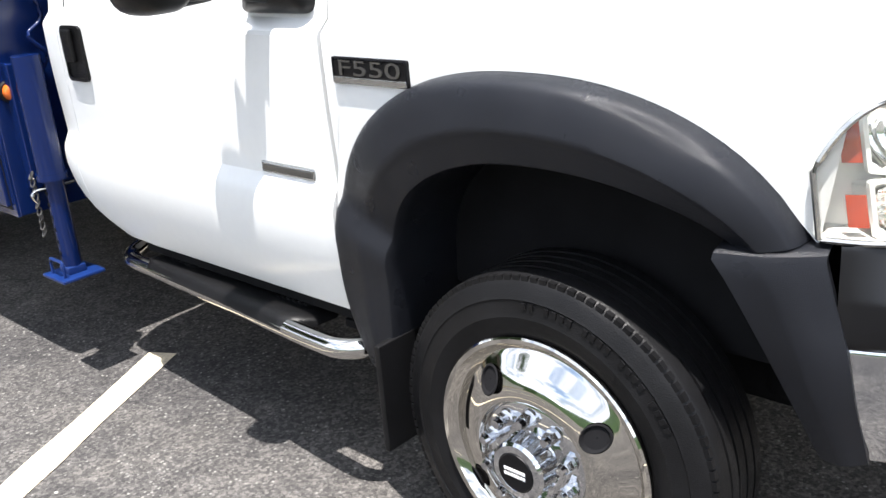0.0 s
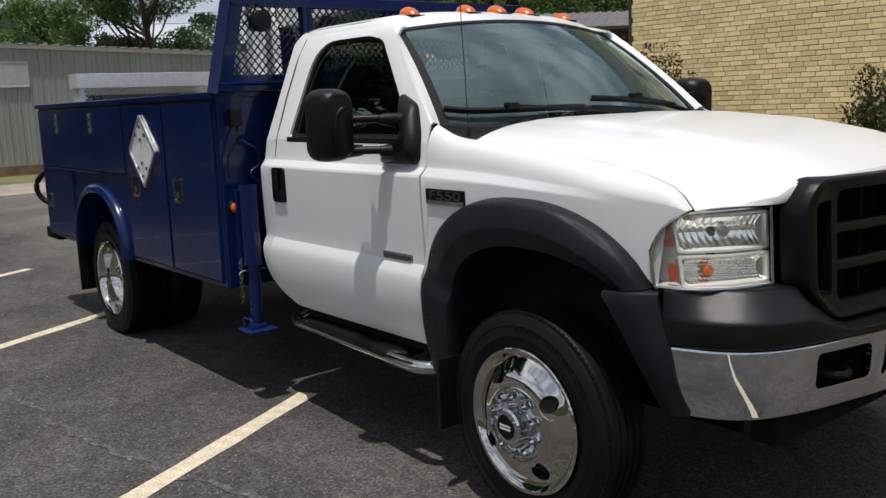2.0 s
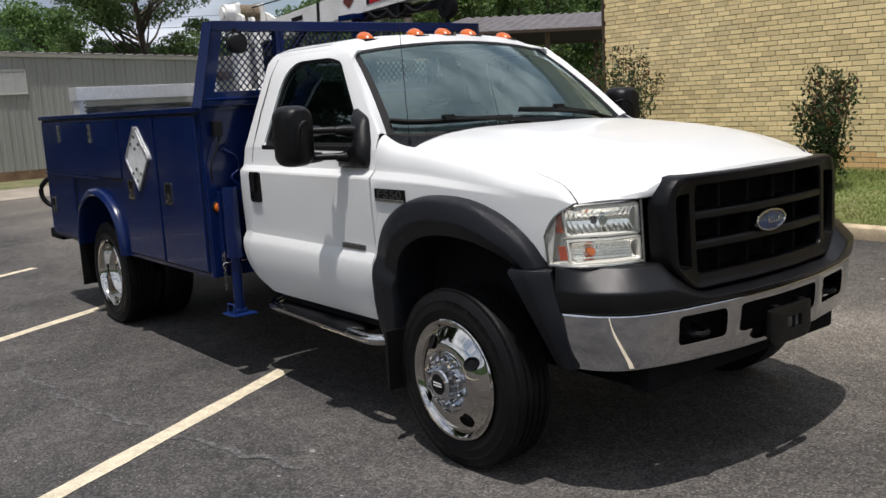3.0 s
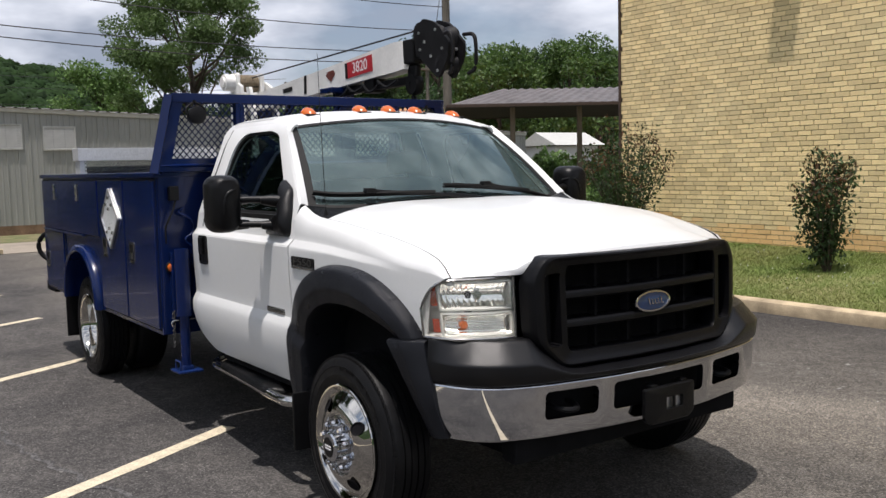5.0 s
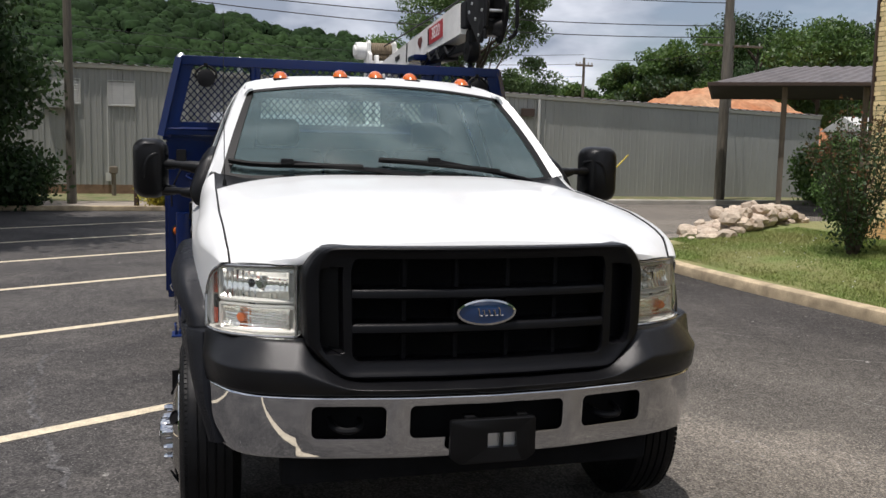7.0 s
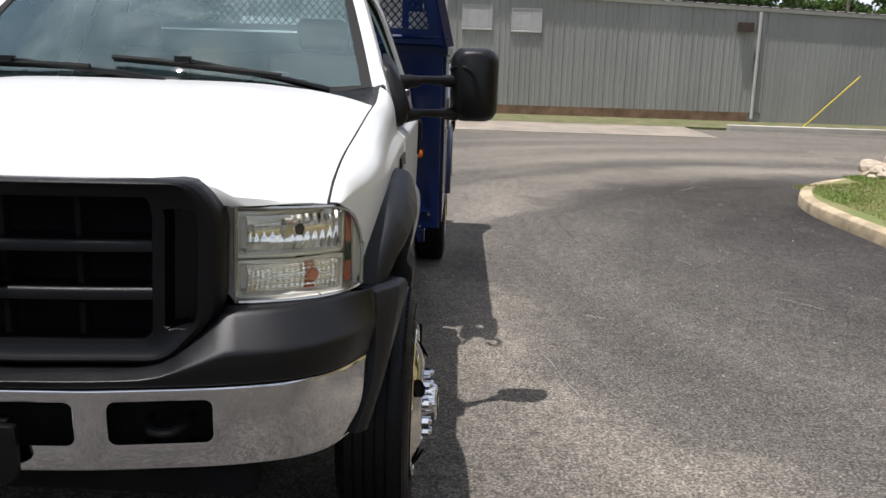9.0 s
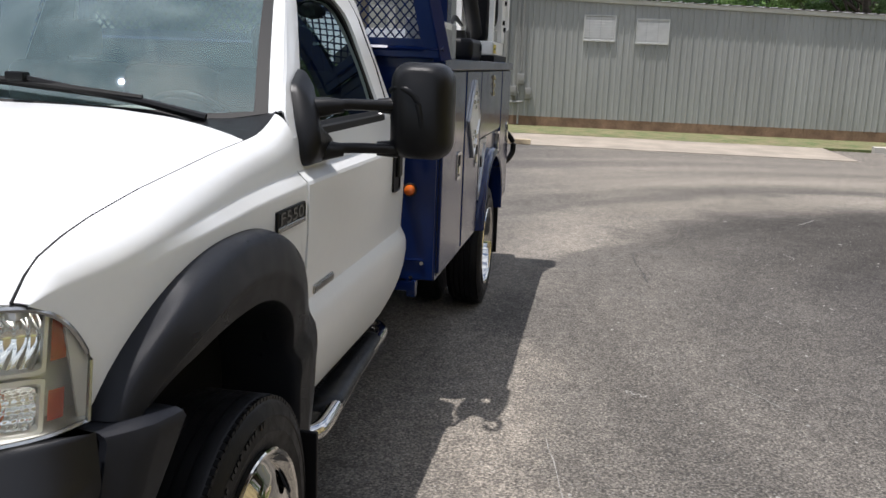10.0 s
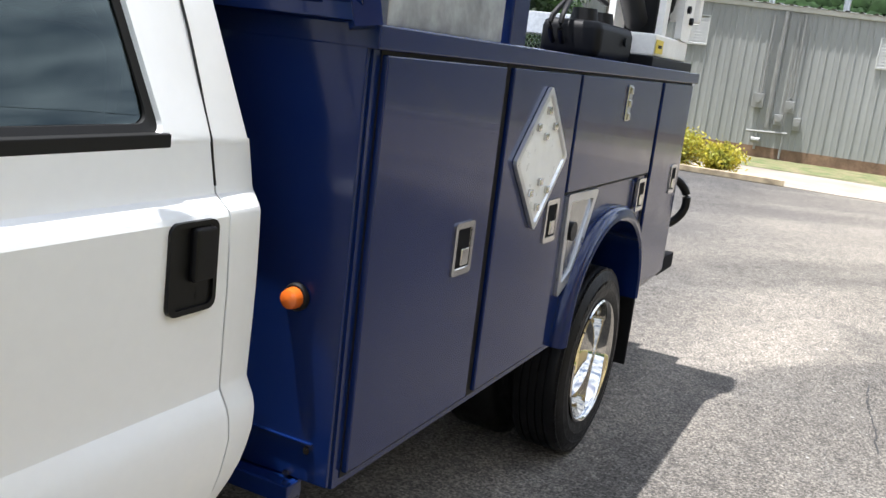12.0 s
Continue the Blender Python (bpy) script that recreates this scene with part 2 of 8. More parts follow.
def tube(bm, pts, r, n=10, cap=True, taper=None):
    pts = [Vector(p) for p in pts]
    rings = []
    up = Vector((0, 0, 1))
    for i, p in enumerate(pts):
        d = (pts[min(i + 1, len(pts) - 1)] - pts[max(i - 1, 0)]).normalized()
        ref = up if abs(d.z) < 0.95 else Vector((1, 0, 0))
        s = d.cross(ref).normalized()
        u = s.cross(d)
        rr = r if taper is None else r + (taper - r) * i / (len(pts) - 1)
        rings.append([p + rr * (math.cos(a) * s + math.sin(a) * u) for a in (2 * math.pi * k / n for k in range(n))])
    vr = grid(bm, rings, True)
    if cap:
        bm.faces.new(vr[0])
        bm.faces.new(vr[-1])
    return bm


def bend(pts, n=6):
    """A smooth curve through the points (Catmull-Rom)."""
    P = [Vector(p) for p in pts]
    P = [2 * P[0] - P[1]] + P + [2 * P[-1] - P[-2]]
    out = []
    for i in range(1, len(P) - 2):
        for k in range(n):
            t = k / n
            a, b, c, d = P[i - 1:i + 3]
            out.append(0.5 * (2 * b + (c - a) * t + (2 * a - 5 * b + 4 * c - d) * t * t + (3 * b - a - 3 * c + d) * t ** 3))
    out.append(P[-2])
    return out


def lathe(bm, prof, cx, cz, n=48, s=1):
    """Turns a profile of (radius, y) about the axle at (cx, cz)."""
    rows = []
    for r, y in prof:
        rows.append([(cx + r * math.cos(a), s * y, cz + r * math.sin(a)) for a in (2 * math.pi * k / n for k in range(n))])
    return grid(bm, rows, True)


def rrect(x0, x1, z0, z1, r, n=5):
    """A rounded rectangle as (u, v) points."""
    out = []
    for cx, cz, a0 in ((x1 - r, z1 - r, 0), (x0 + r, z1 - r, 90), (x0 + r, z0 + r, 180), (x1 - r, z0 + r, 270)):
        for k in range(n):
            a = radians(a0 + 90 * k / (n - 1))
            out.append((cx + r * math.cos(a), cz + r * math.sin(a)))
    return out


def poly_round(corners, r, n=5):
    """A polygon of (u, v) corners with rounded corners."""
    out = []
    m = len(corners)
    for i in range(m):
        p, a, b = Vector(corners[i]), Vector(corners[i - 1]), Vector(corners[(i + 1) % m])
        rr = r[i] if isinstance(r, (list, tuple)) else r
        s, e = p + (a - p).normalized() * rr, p + (b - p).normalized() * rr
        for k in range(n):
            t = k / (n - 1)
            out.append(tuple((1 - t) ** 2 * s + 2 * t * (1 - t) * p + t * t * e))
    return out


def lerp(a, b, t):
    return a + (b - a) * t


def interp(x, table):
    """Straight-line look-up in a short table of (x, value)."""
    if x <= table[0][0]:
        return table[0][1]
    for (a, va), (b, vb) in zip(table, table[1:]):
        if x <= b:
            return lerp(va, vb, (x - a) / (b - a))
    return table[-1][1]


def smoothed(x, table):
    """The same, eased at the knots."""
    h = 0.035
    return sum(interp(x + d * h, table) for d in (-2, -1, 0, 1, 2)) / 5


def empty(name, at, label, category, group="", kind=""):
    ob = new(name)
    ob.location = at
    return tagged(ob, label, category, group, kind)


def text_mesh(name, body, size, material, parent, m, depth=0.002, label=""):
    cu = bpy.data.curves.new(name, "FONT")
    cu.body, cu.size, cu.extrude = body, size, depth
    cu.align_x, cu.align_y = "CENTER", "CENTER"
    tmp = bpy.data.objects.new(name, cu)
    me = bpy.data.meshes.new_from_object(tmp)
    bpy.data.objects.remove(tmp)
    me.materials.clear()
    me.materials.append(material)
    ob = new(name, me)
    ob.matrix_basis = m
    ob.parent = parent
    if label:
        tagged(ob, label)
    return ob


# ---------------------------------------------------------------- the truck
TRUCK = empty("utility_truck", (0, 0, 0), "white service truck with blue utility body and crane, parked on asphalt", "truck")

BUMPER_MID, BUMPER_HALF = 0.017, 0.972      # the front bumper hangs a little off centre
FLANK = [(0.50, 0.925), (0.56, 0.955), (0.64, 0.982), (0.72, 0.998), (0.79, 1.004), (0.835, 1.002), (0.855, 0.997), (0.893, 0.977), (0.905, 0.976), (0.95, 0.978),
         (1.10, 0.986), (1.20, 0.988), (1.256, 0.988), (1.264, 0.985), (1.292, 0.952), (1.30, 0.949), (1.36, 0.940), (1.40, 0.934)]


def flank_y(x, z):
    """Half-width of the cab and fender at height z."""
    y = interp(z, FLANK)
    t = max(0.0, (x - 0.08) / 0.60)
    return y - 0.135 * t ** 2.5


GLASS_Y = [(1.36, 0.940), (1.40, 0.934), (1.60, 0.868), (1.80, 0.788), (1.88, 0.745), (1.93, 0.705), (1.955, 0.67)]


def glass_y(z):
    """Half-width of the cab above the belt line."""
    return interp(z, GLASS_Y)


def hood_cut(x):
    """Where the bonnet meets the fender: y, z."""
    return (interp(x, [(-0.46, 0.886), (-0.2, 0.886), (0.2, 0.887), (0.45, 0.876), (0.54, 0.872), (0.60, 0.862), (0.66, 0.855)]),
            interp(x, [(-0.46, 1.409), (-0.40, 1.404), (-0.2, 1.388), (0.2, 1.345), (0.38, 1.313), (0.47, 1.290), (0.54, 1.265), (0.577, 1.232), (0.60, 1.198), (0.66, 1.192)]))


def cowl_edge(x):
    """Inner edge of the fender beside the cowl tray: y, z."""
    return (interp(x, [(-0.64, 0.884), (-0.42, 0.886)]), smoothed(x, [(-0.75, 1.520), (-0.64, 1.475), (-0.59, 1.447), (-0.54, 1.424), (-0.47, 1.409), (-0.36, 1.400)]))


def arch_out(a):
    """Outer edge of the wheel flare; a runs from the rear foot (0) over the top to the front (1)."""
    if a < 0.14:
        return (-0.622 + 0.085 * (1 - a / 0.14) ** 2, lerp(0.46, 0.72, a / 0.14))
    t = (a - 0.14) / 0.86
    ang = radians(lerp(180, 24, t))
    n = 2 / 2.35
    c, s = math.cos(ang), math.sin(ang)
    return (-0.042 + 0.580 * math.copysign(abs(c) ** n, c), 0.72 + 0.49 * abs(s) ** n)


def arch_in(a):
    if a < 0.14:
        return (lerp(-0.435, -0.425, a / 0.14), lerp(0.46, 0.70, a / 0.14))
    t = (a - 0.14) / 0.86
    ang = radians(lerp(180, 40, t))
    n = 2 / 2.3
    c, s = math.cos(ang), math.sin(ang)
    return (0.035 + 0.46 * math.copysign(abs(c) ** n, c), 0.70 + 0.345 * abs(s) ** n)


def arch_z(x):
    u = abs((x + 0.042) / 0.580)
    return 0.72 + 0.49 * max(0.0, 1 - u ** 2.35) ** (1 / 2.35)


def cab_rear(z):
    r = 0.33
    u = min(1.0, max(0.0, (0.85 - z) / r))
    return -2.036 + 0.42 * (1 - math.sqrt(1 - u * u * 0.999)) + max(0, z - 1.0) * 0.03


def build_side(s):
    side = "right" if s < 0 else "left"
    ZS = [0.55, 0.56, 0.60, 0.64, 0.68, 0.72, 0.755, 0.79, 0.815, 0.835, 0.855, 0.893, 0.905, 0.95, 1.02, 1.10, 1.15, 1.20, 1.23, 1.256, 1.264, 1.292, 1.30, 1.33, 1.36, 1.395]
    # door skin
    bm = bmesh.new()
    rows = []
    for z in ZS:
        rear = max(cab_rear(z) + 0.03, interp(z, [(0.55, -1.63), (0.60, -1.80), (0.68, -1.91), (0.78, -1.933), (1.4, -1.903)]))
        rows.append([(x, s * flank_y(x, z), z) for x in (lerp(rear, -0.632, k / 16) for k in range(17))])
    grid(bm, rows)
    door = sheet(part("door", bm, M_WHITE, TRUCK, "white door with black handle and tow mirror", 16), 0.012)
    # rear cab corner
    bm = bmesh.new()
    rows = []
    for z in ZS[0:]:
        front = max(cab_rear(z) + 0.03, interp(z, [(0.55, -1.63), (0.60, -1.80), (0.68, -1.91), (0.78, -1.933), (1.4, -1.903)])) - 0.007
        back = cab_rear(z)
        kb = 1.0 if z < 1.28 else 0.15
        r = [(front, s * flank_y(front, z), z), (lerp(front, back, 0.5), s * (flank_y(front, z) - 0.001), z),
             (lerp(front, back, 0.85), s * (flank_y(front, z) - 0.004 * kb), z), (back, s * (flank_y(front, z) - 0.018 * kb), z),
             (back - 0.012, s * (flank_y(front, z) - 0.06), z), (back - 0.015, s * 0.70, z)]
        rows.append(r)
    grid(bm, rows)
    sheet(part("cab_corner", bm, M_WHITE, TRUCK, "", 24), 0.008)
    # rocker panel
    bm = bmesh.new()
    box(bm, -1.72, -0.60, min(s * 0.62, s * 0.935), max(s * 0.62, s * 0.935), 0.50, 0.575, 0.015)
    part("rocker_panel", bm, M_DARK, TRUCK)
    # fender
    bm = bmesh.new()
    rows = []
    NX = 40
    for k in range(NX + 1):
        x = lerp(-0.622, 0.600, k / NX)
        zl = arch_z(x) if x < 0.50 else lerp(arch_z(0.5), 0.955, min(1, (x - 0.5) / 0.04))
        if x > 0.535:
            zl = lerp(1.140, 1.194, min(1, ((x - 0.535) / 0.055) ** 0.7))
        zl = min(zl, 1.215)
        if x < -0.60:
            zl = 0.56
        col = []
        yc, zc = hood_cut(max(x, -0.46))
        if x < -0.42:
            yc, zc = cowl_edge(x)
        ztop = interp(x, [(-0.62, 1.258), (-0.2, 1.250), (0.25, 1.228), (0.45, 1.205), (0.665, 1.192)])
        for j in range(15):
            z = lerp(zl, ztop, j / 14)
            col.append((x, s * flank_y(x, z), z))
        ye = flank_y(x, ztop)
        # soft shoulder, then a convex rise to the bonnet gap
        fade = interp(x, [(-0.35, 1.0), (0.05, 0.6), (0.40, 0.0)])
        hz = min(1.0, (zc - ztop) / 0.15)
        for dy, dz in ((0.003, 0.008), (0.029, 0.034), (0.032, 0.042)):
            col.append((x, s * (ye - dy * fade), ztop + dz * hz))
        P0, P3 = Vector((ye - 0.032 * fade, ztop + 0.042 * hz)), Vector((yc + 0.004, zc))
        rise = P3.y - P0.y
        P1 = P0 + Vector((-0.004, rise * lerp(0.35, 0.62, fade)))
        P2 = Vector((lerp(P3.x, P0.x, 0.62), P3.y - rise * lerp(0.16, 0.08, fade)))
        for j in range(1, 11):
            t = j / 10
            q = (1 - t) ** 3 * P0 + 3 * t * (1 - t) ** 2 * P1 + 3 * t * t * (1 - t) * P2 + t ** 3 * P3
            col.append((x, s * q.x, q.y))
        rows.append(col)
    grid(bm, rows)
    fender = sheet(part("fender", bm, M_WHITE, TRUCK, "white front fender with a black wheel flare", 70), 0.006)
    # flare
    bm = bmesh.new()
    rows = []
    for k in range(49):
        a = k / 48
        xo, zo = arch_out(a)
        xi, zi = arch_in(a)
        yo = flank_y(xo, max(zo, 0.72))
        bulge = interp(a, [(0.0, 0.36), (0.20, 0.42), (0.38, 0.62), (0.60, 0.68), (0.85, 0.80), (1.0, 0.72)])
        # a rounded outer rim, then a nearly flat face
        pr = [(0.0, yo - 0.005), (0.012, yo + 0.026), (0.035, yo + 0.048), (0.07, yo + 0.066), (0.11, yo + 0.077), (0.16, yo + 0.085), (0.30, yo + 0.098), (0.54, yo + 0.115), (0.60, yo + 0.117), (0.66, yo + 0.112),
              (0.72, yo + 0.107), (0.95, yo + 0.103), (0.985, yo + 0.099), (1.0, yo + 0.090), (1.02, yo + 0.02), (1.02, 0.62)]
        rows.append([(lerp(xo, xi, t), s * (yo + (y - yo) * bulge if y > 0.7 else y), lerp(zo, zi, t)) for t, y in pr])
    grid(bm, rows)
    part("flare", bm, M_FLARE, fender, "black grained plastic wheel flare", 32)
    # front guard between wheel and bumper
    bm = bmesh.new()
    rows = []
    for k in range(13):
        t = k / 12
        z = lerp(0.925, 0.545, t)
        # wheel-side edge, crease, front edge against the bumper
        mid = s * BUMPER_MID
        xi, yi = lerp(0.372, 0.545, t ** 0.85), mid + lerp(1.052, 0.955, t ** 1.2)
        xf, yf = interp(z, [(0.545, 0.618), (0.757, 0.586), (0.925, 0.536)]), mid + interp(z, [(0.545, 0.930), (0.60, 0.945), (0.68, 0.970), (0.757, 0.978), (0.925, 0.978)])
        xc, yc = lerp(xi, xf, 0.45), lerp(yi, yf, 0.45) + 0.012
        rows.append([(xi - 0.01, s * 0.70, z), (xi - 0.004, s * (yi - 0.02), z), (xi, s * yi, z), (lerp(xi, xc, 0.9), s * (lerp(yi, yc, 0.9) + 0.002), z), (xc + 0.006, s * (yc + 0.001), z),
                     (lerp(xc, xf, 0.55), s * (lerp(yc, yf, 0.55) + 0.004), z), (xf - 0.006, s * (yf + 0.001), z), (xf, s * (yf - 0.003), z), (xf - 0.003, s * (yf - 0.02), z)])
    cap = []
    for o, dz in ((0.05, 0.020), (0.018, 0.018), (0.005, 0.011)):
        cap.append([(lerp(x, 0.47, o * 1.5), y - s * o * (1 if abs(y) > 0.75 else 0), z + dz) for x, y, z in rows[0]])
    grid(bm, [[(x, s * 0.7, 0.945) for x, y, z in cap[0]]] + cap + rows)
    part("front_guard", bm, M_FLARE, TRUCK, "black grained plastic guard in front of the wheel", 35)
    # wheel housing
    bm = bmesh.new()
    rows = []
    for k in range(25):
        x, z = arch_in(k / 24)
        rows.append([(x - 0.03 if x < 0 else x + 0.03, s * 1.0, z + 0.03), (x - 0.03 if x < 0 else x + 0.03, s * 0.45, z + 0.03)])
    grid(bm, rows)
    part("wheel_housing", bm, M_DARK, TRUCK)
    bm = bmesh.new()
    box(bm, -0.50, 0.52, min(s * .45, s * .47), max(s * .45, s * .47), 0.35, 1.1)
    part("inner_wing", bm, M_DARK, TRUCK)
    # mud flap behind the front wheel
    bm = bmesh.new()
    box(bm, -0.445, -0.425, min(s * 0.83, s * 1.09), max(s * 0.83, s * 1.09), 0.27, 0.56, 0.006)
    part("mud_flap", bm, M_RUBBER, TRUCK, "black rubber mud flap")
    # cab side above the belt with its window opening
    bm = bmesh.new()
    outer = poly_round([(-2.018, 1.385), (-0.638, 1.385), (-0.640, 1.470), (-1.115, 1.893), (-1.30, 1.942), (-1.995, 1.942)], [0.01, 0.005, 0.02, 0.03, 0.05, 0.07], 7)
    inner = poly_round([(-1.795, 1.405), (-0.735, 1.405), (-0.775, 1.447), (-1.150, 1.845), (-1.29, 1.875), (-1.735, 1.875)], [0.03, 0.03, 0.02, 0.05, 0.05, 0.15], 7)
    inner2 = poly_round([(-1.775, 1.425), (-0.775, 1.425), (-0.800, 1.451), (-1.160, 1.828), (-1.29, 1.857), (-1.72, 1.857)], [0.03, 0.02, 0.01, 0.05, 0.05, 0.14], 7)

    def wall(pts, d=0.0):
        return [(x, s * (glass_y(z) - d), z) for x, z in pts]
    grid(bm, [wall(outer), wall([(lerp(a[0], b[0], .5), lerp(a[1], b[1], .5)) for a, b in zip(outer, inner)], -0.004), wall(inner), wall(inner, 0.03)], True)
    sheet(part("cab_side_frame", bm, M_WHITE, TRUCK, "", 30), 0.006)
    bm = bmesh.new()
    grid(bm, [wall(inner, 0.004), wall(inner, 0.010), wall(inner2, 0.016), wall(inner2, 0.028)], True)
    part("window_seal", bm, M_SEAL, door)
    bm = bmesh.new()
    # the pane: level strips, gently curved like the seal
    z_low, z_top = min(z for x, z in inner2), max(z for x, z in inner2)
    rows = []
    for k in range(29):
        z = lerp(z_low + 0.0005, z_top - 0.0005, k / 28)
        cuts = [lerp(a[0], b[0], (z - a[1]) / (b[1] - a[1])) for a, b in zip(inner2, inner2[1:] + inner2[:1]) if (a[1] - z) * (b[1] - z) < 0]
        y = smoothed(z, GLASS_Y) - 0.022
        rows.append([(lerp(min(cuts), max(cuts), j / 8), s * y, z) for j in range(9)])
    grid(bm, rows)
    part("side_window", bm, M_GLASS_S, door, "tinted side window", 80)
    # belt moulding
    bm = bmesh.new()
    box(bm, -1.80, -0.74, min(s * 0.915, s * 0.943), max(s * 0.915, s * 0.943), 1.385, 1.412, 0.004)
    part("belt_moulding", bm, M_SEAL, door)
    # quarter seam of the door frame
    bm = bmesh.new()
    tube(bm, [(interp(z, [(1.31, -1.911), (1.40, -1.9065), (1.92, -1.886)]), s * ((flank_y(-1.8, z) if z < 1.38 else glass_y(z)) + (0.0058 if z < 1.38 else 0.0072)), z) for z in (1.31, 1.36, 1.40, 1.5, 1.6, 1.7, 1.8, 1.9)], 0.0028, 6)
    part("door_seam", bm, M_SEAL, door)
    # handle: a recessed black escutcheon with a pull
    bm = bmesh.new()
    y0 = flank_y(-1.8, 1.17)
    out = rrect(-1.875, -1.748, 1.085, 1.260, 0.020)
    inn = rrect(-1.865, -1.758, 1.096, 1.250, 0.016)
    grid(bm, [[(x, s * (y0 - 0.004), z) for x, z in out], [(x, s * (y0 + 0.015), z) for x, z in out], [(x, s * (y0 + 0.015), z) for x, z in inn], [(x, s * (y0 + 0.004), z) for x, z in inn]], True)
    h = part("door_handle", bm, M_PLASTIC, door, "black plastic pull handle")
    bm = bmesh.new()
    bm.faces.new([bm.verts.new((x, s * (y0 + 0.0095), z)) for x, z in inn])
    box(bm, -1.862, -1.802, *sorted((s * (y0 + 0.006), s * (y0 + 0.026))), 1.145, 1.248, 0.008)
    lathe_pin = [(-1.83 + 0.008 * math.cos(q), s * (y0 + 0.011), 1.115 + 0.008 * math.sin(q)) for q in (2 * math.pi * i / 12 for i in range(12))]
    bm.faces.new([bm.verts.new(p) for p in lathe_pin])
    part("pull", bm, M_PLASTIC, door)
    # door script badge
    bm = bmesh.new()
    box(bm, -0.925, -0.71, *sorted((s * 0.972, s * 0.988)), 0.898, 0.930, 0.006)
    part("door_badge", bm, M_BADGE, door, "grey silver script badge", 0)
    bm = bmesh.new()
    box(bm, -0.918, -0.717, *sorted((s * 0.986, s * 0.9905)), 0.905, 0.922, 0.003)
    part("badge_face", bm, M_SMOKED, door)
    # model badge on the fender
    bm = bmesh.new()
    yb = flank_y(-0.45, 1.19)
    grid(bm, [[(x, s * (yb + o), z) for x, z in rrect(-0.585 + d, -0.345 - d, 1.158 + d, 1.218 - d, 0.006)] for o, d in ((-0.004, 0), (0.010, 0), (0.012, 0.004), (0.008, 0.006))], True)
    bm.faces.new([bm.verts.new((x, s * (yb + 0.009), z)) for x, z in rrect(-0.579, -0.351, 1.164, 1.212, 0.006)])
    part("model_badge", bm, M_GRILLE, fender, "chrome-lettered black model badge")
    if s < 0:
        m = Matrix(((1, 0, 0, -0.465), (0, 0, -1, -(yb + 0.010)), (0, 1, 0, 1.192), (0, 0, 0, 1)))
    else:
        m = Matrix(((-1, 0, 0, -0.465), (0, 0, 1, yb + 0.010), (0, 1, 0, 1.192), (0, 0, 0, 1)))
    text_mesh("badge_lettering", "F550", 0.052, M_SMOKED, fender, m @ Matrix.Diagonal((2.0, 0.95, 1, 1)), 0.002, "dark chrome letters and digits")
    bm = bmesh.new()
    box(bm, -0.582, -0.348, *sorted((s * (yb + 0.004), s * (yb + 0.013))), 1.158, 1.174, 0.003)
    part("badge_strip", bm, M_BADGE, fender, "silver strip under the badge", 0)
    # mirror
    y_in, y_out = (1.108, 1.278) if s < 0 else (1.163, 1.368)
    back, lift = (-0.028, 0.0) if s < 0 else (-0.034, -0.003)
    bm = bmesh.new()
    # foot plate: a sail on the door
    sail = poly_round([(-0.935, 1.305), (-0.672, 1.305), (-0.672, 1.41), (-0.745, 1.550), (-0.87, 1.60), (-0.845, 1.53), (-0.790, 1.47), (-0.825, 1.395), (-0.93, 1.36)], [0.015, 0.035, 0.05, 0.03, 0.015, 0.03, 0.04, 0.03, 0.015], 5)
    grid(bm, [[(x, s * (interp(z, [(1.30, .951), (1.38, .946), (1.6, .876)]) + o), z) for x, z in ((lerp(-0.735, px, k), lerp(1.425, pz, k)) for px, pz in sail)] for o, k in ((0.0, 1.0), (0.014, 0.99), (0.028, 0.94), (0.045, 0.75), (0.058, 0.40), (0.060, 0.03))], True)
    part("mirror", bm, M_PLASTIC, door, "black towing mirror on two arms", 40)
    bm = bmesh.new()
    for z in (1.495, 1.365) if s < 0 else (1.488, 1.350):
        tube(bm, bend([(-0.80, s * 0.92, z - 0.01), (-0.82, s * 1.0, z), (-0.86, s * 1.06, z + 0.004), (-0.90 + back, s * (y_in + 0.05), z + 0.004 + lift)], 4), 0.018 if z > 1.45 else 0.017, 12)
        tube(bm, [(-0.79, s * 0.93, z - 0.012), (-0.815, s * 1.0, z - 0.002), (-0.83, s * 1.04, z)], 0.036, 14, True, 0.021)
        tube(bm, [(-0.885 + back, s * (y_in - 0.035), z + 0.004 + lift), (-0.905 + back, s * (y_in + 0.03), z + 0.004 + lift)], 0.023, 12, True, 0.030)
    part("mirror_arm", bm, M_PLASTIC, door)
    bm = bmesh.new()
    rows = []
    for t, k in ((0, 0.62), (0.015, 0.80), (0.04, 0.93), (0.08, 1.0), (0.12, 1.0), (0.145, 0.97), (0.15, 0.90)):
        x = -0.845 + back - t
        cy, cz, hy, hz = (y_in + y_out) / 2, 1.478 + lift, (y_out - y_in) / 2 * k, (0.150 if s < 0 else 0.156) * (0.55 + 0.45 * k)
        rows.append([(x - 0.05 * (0.5 - (z - cz)) * 0.2, s * (cy + y), z + 0.01 * 0) for y, z in ((u, v) for u, v in rrect(-hy, hy, cz - hz, cz + hz, min(0.06, hy * 0.8), 6))])
    vr = grid(bm, rows, True)
    bm.faces.new(vr[0])
    part("mirror_housing", bm, M_PLASTIC, door, "", 50)
    bm = bmesh.new()
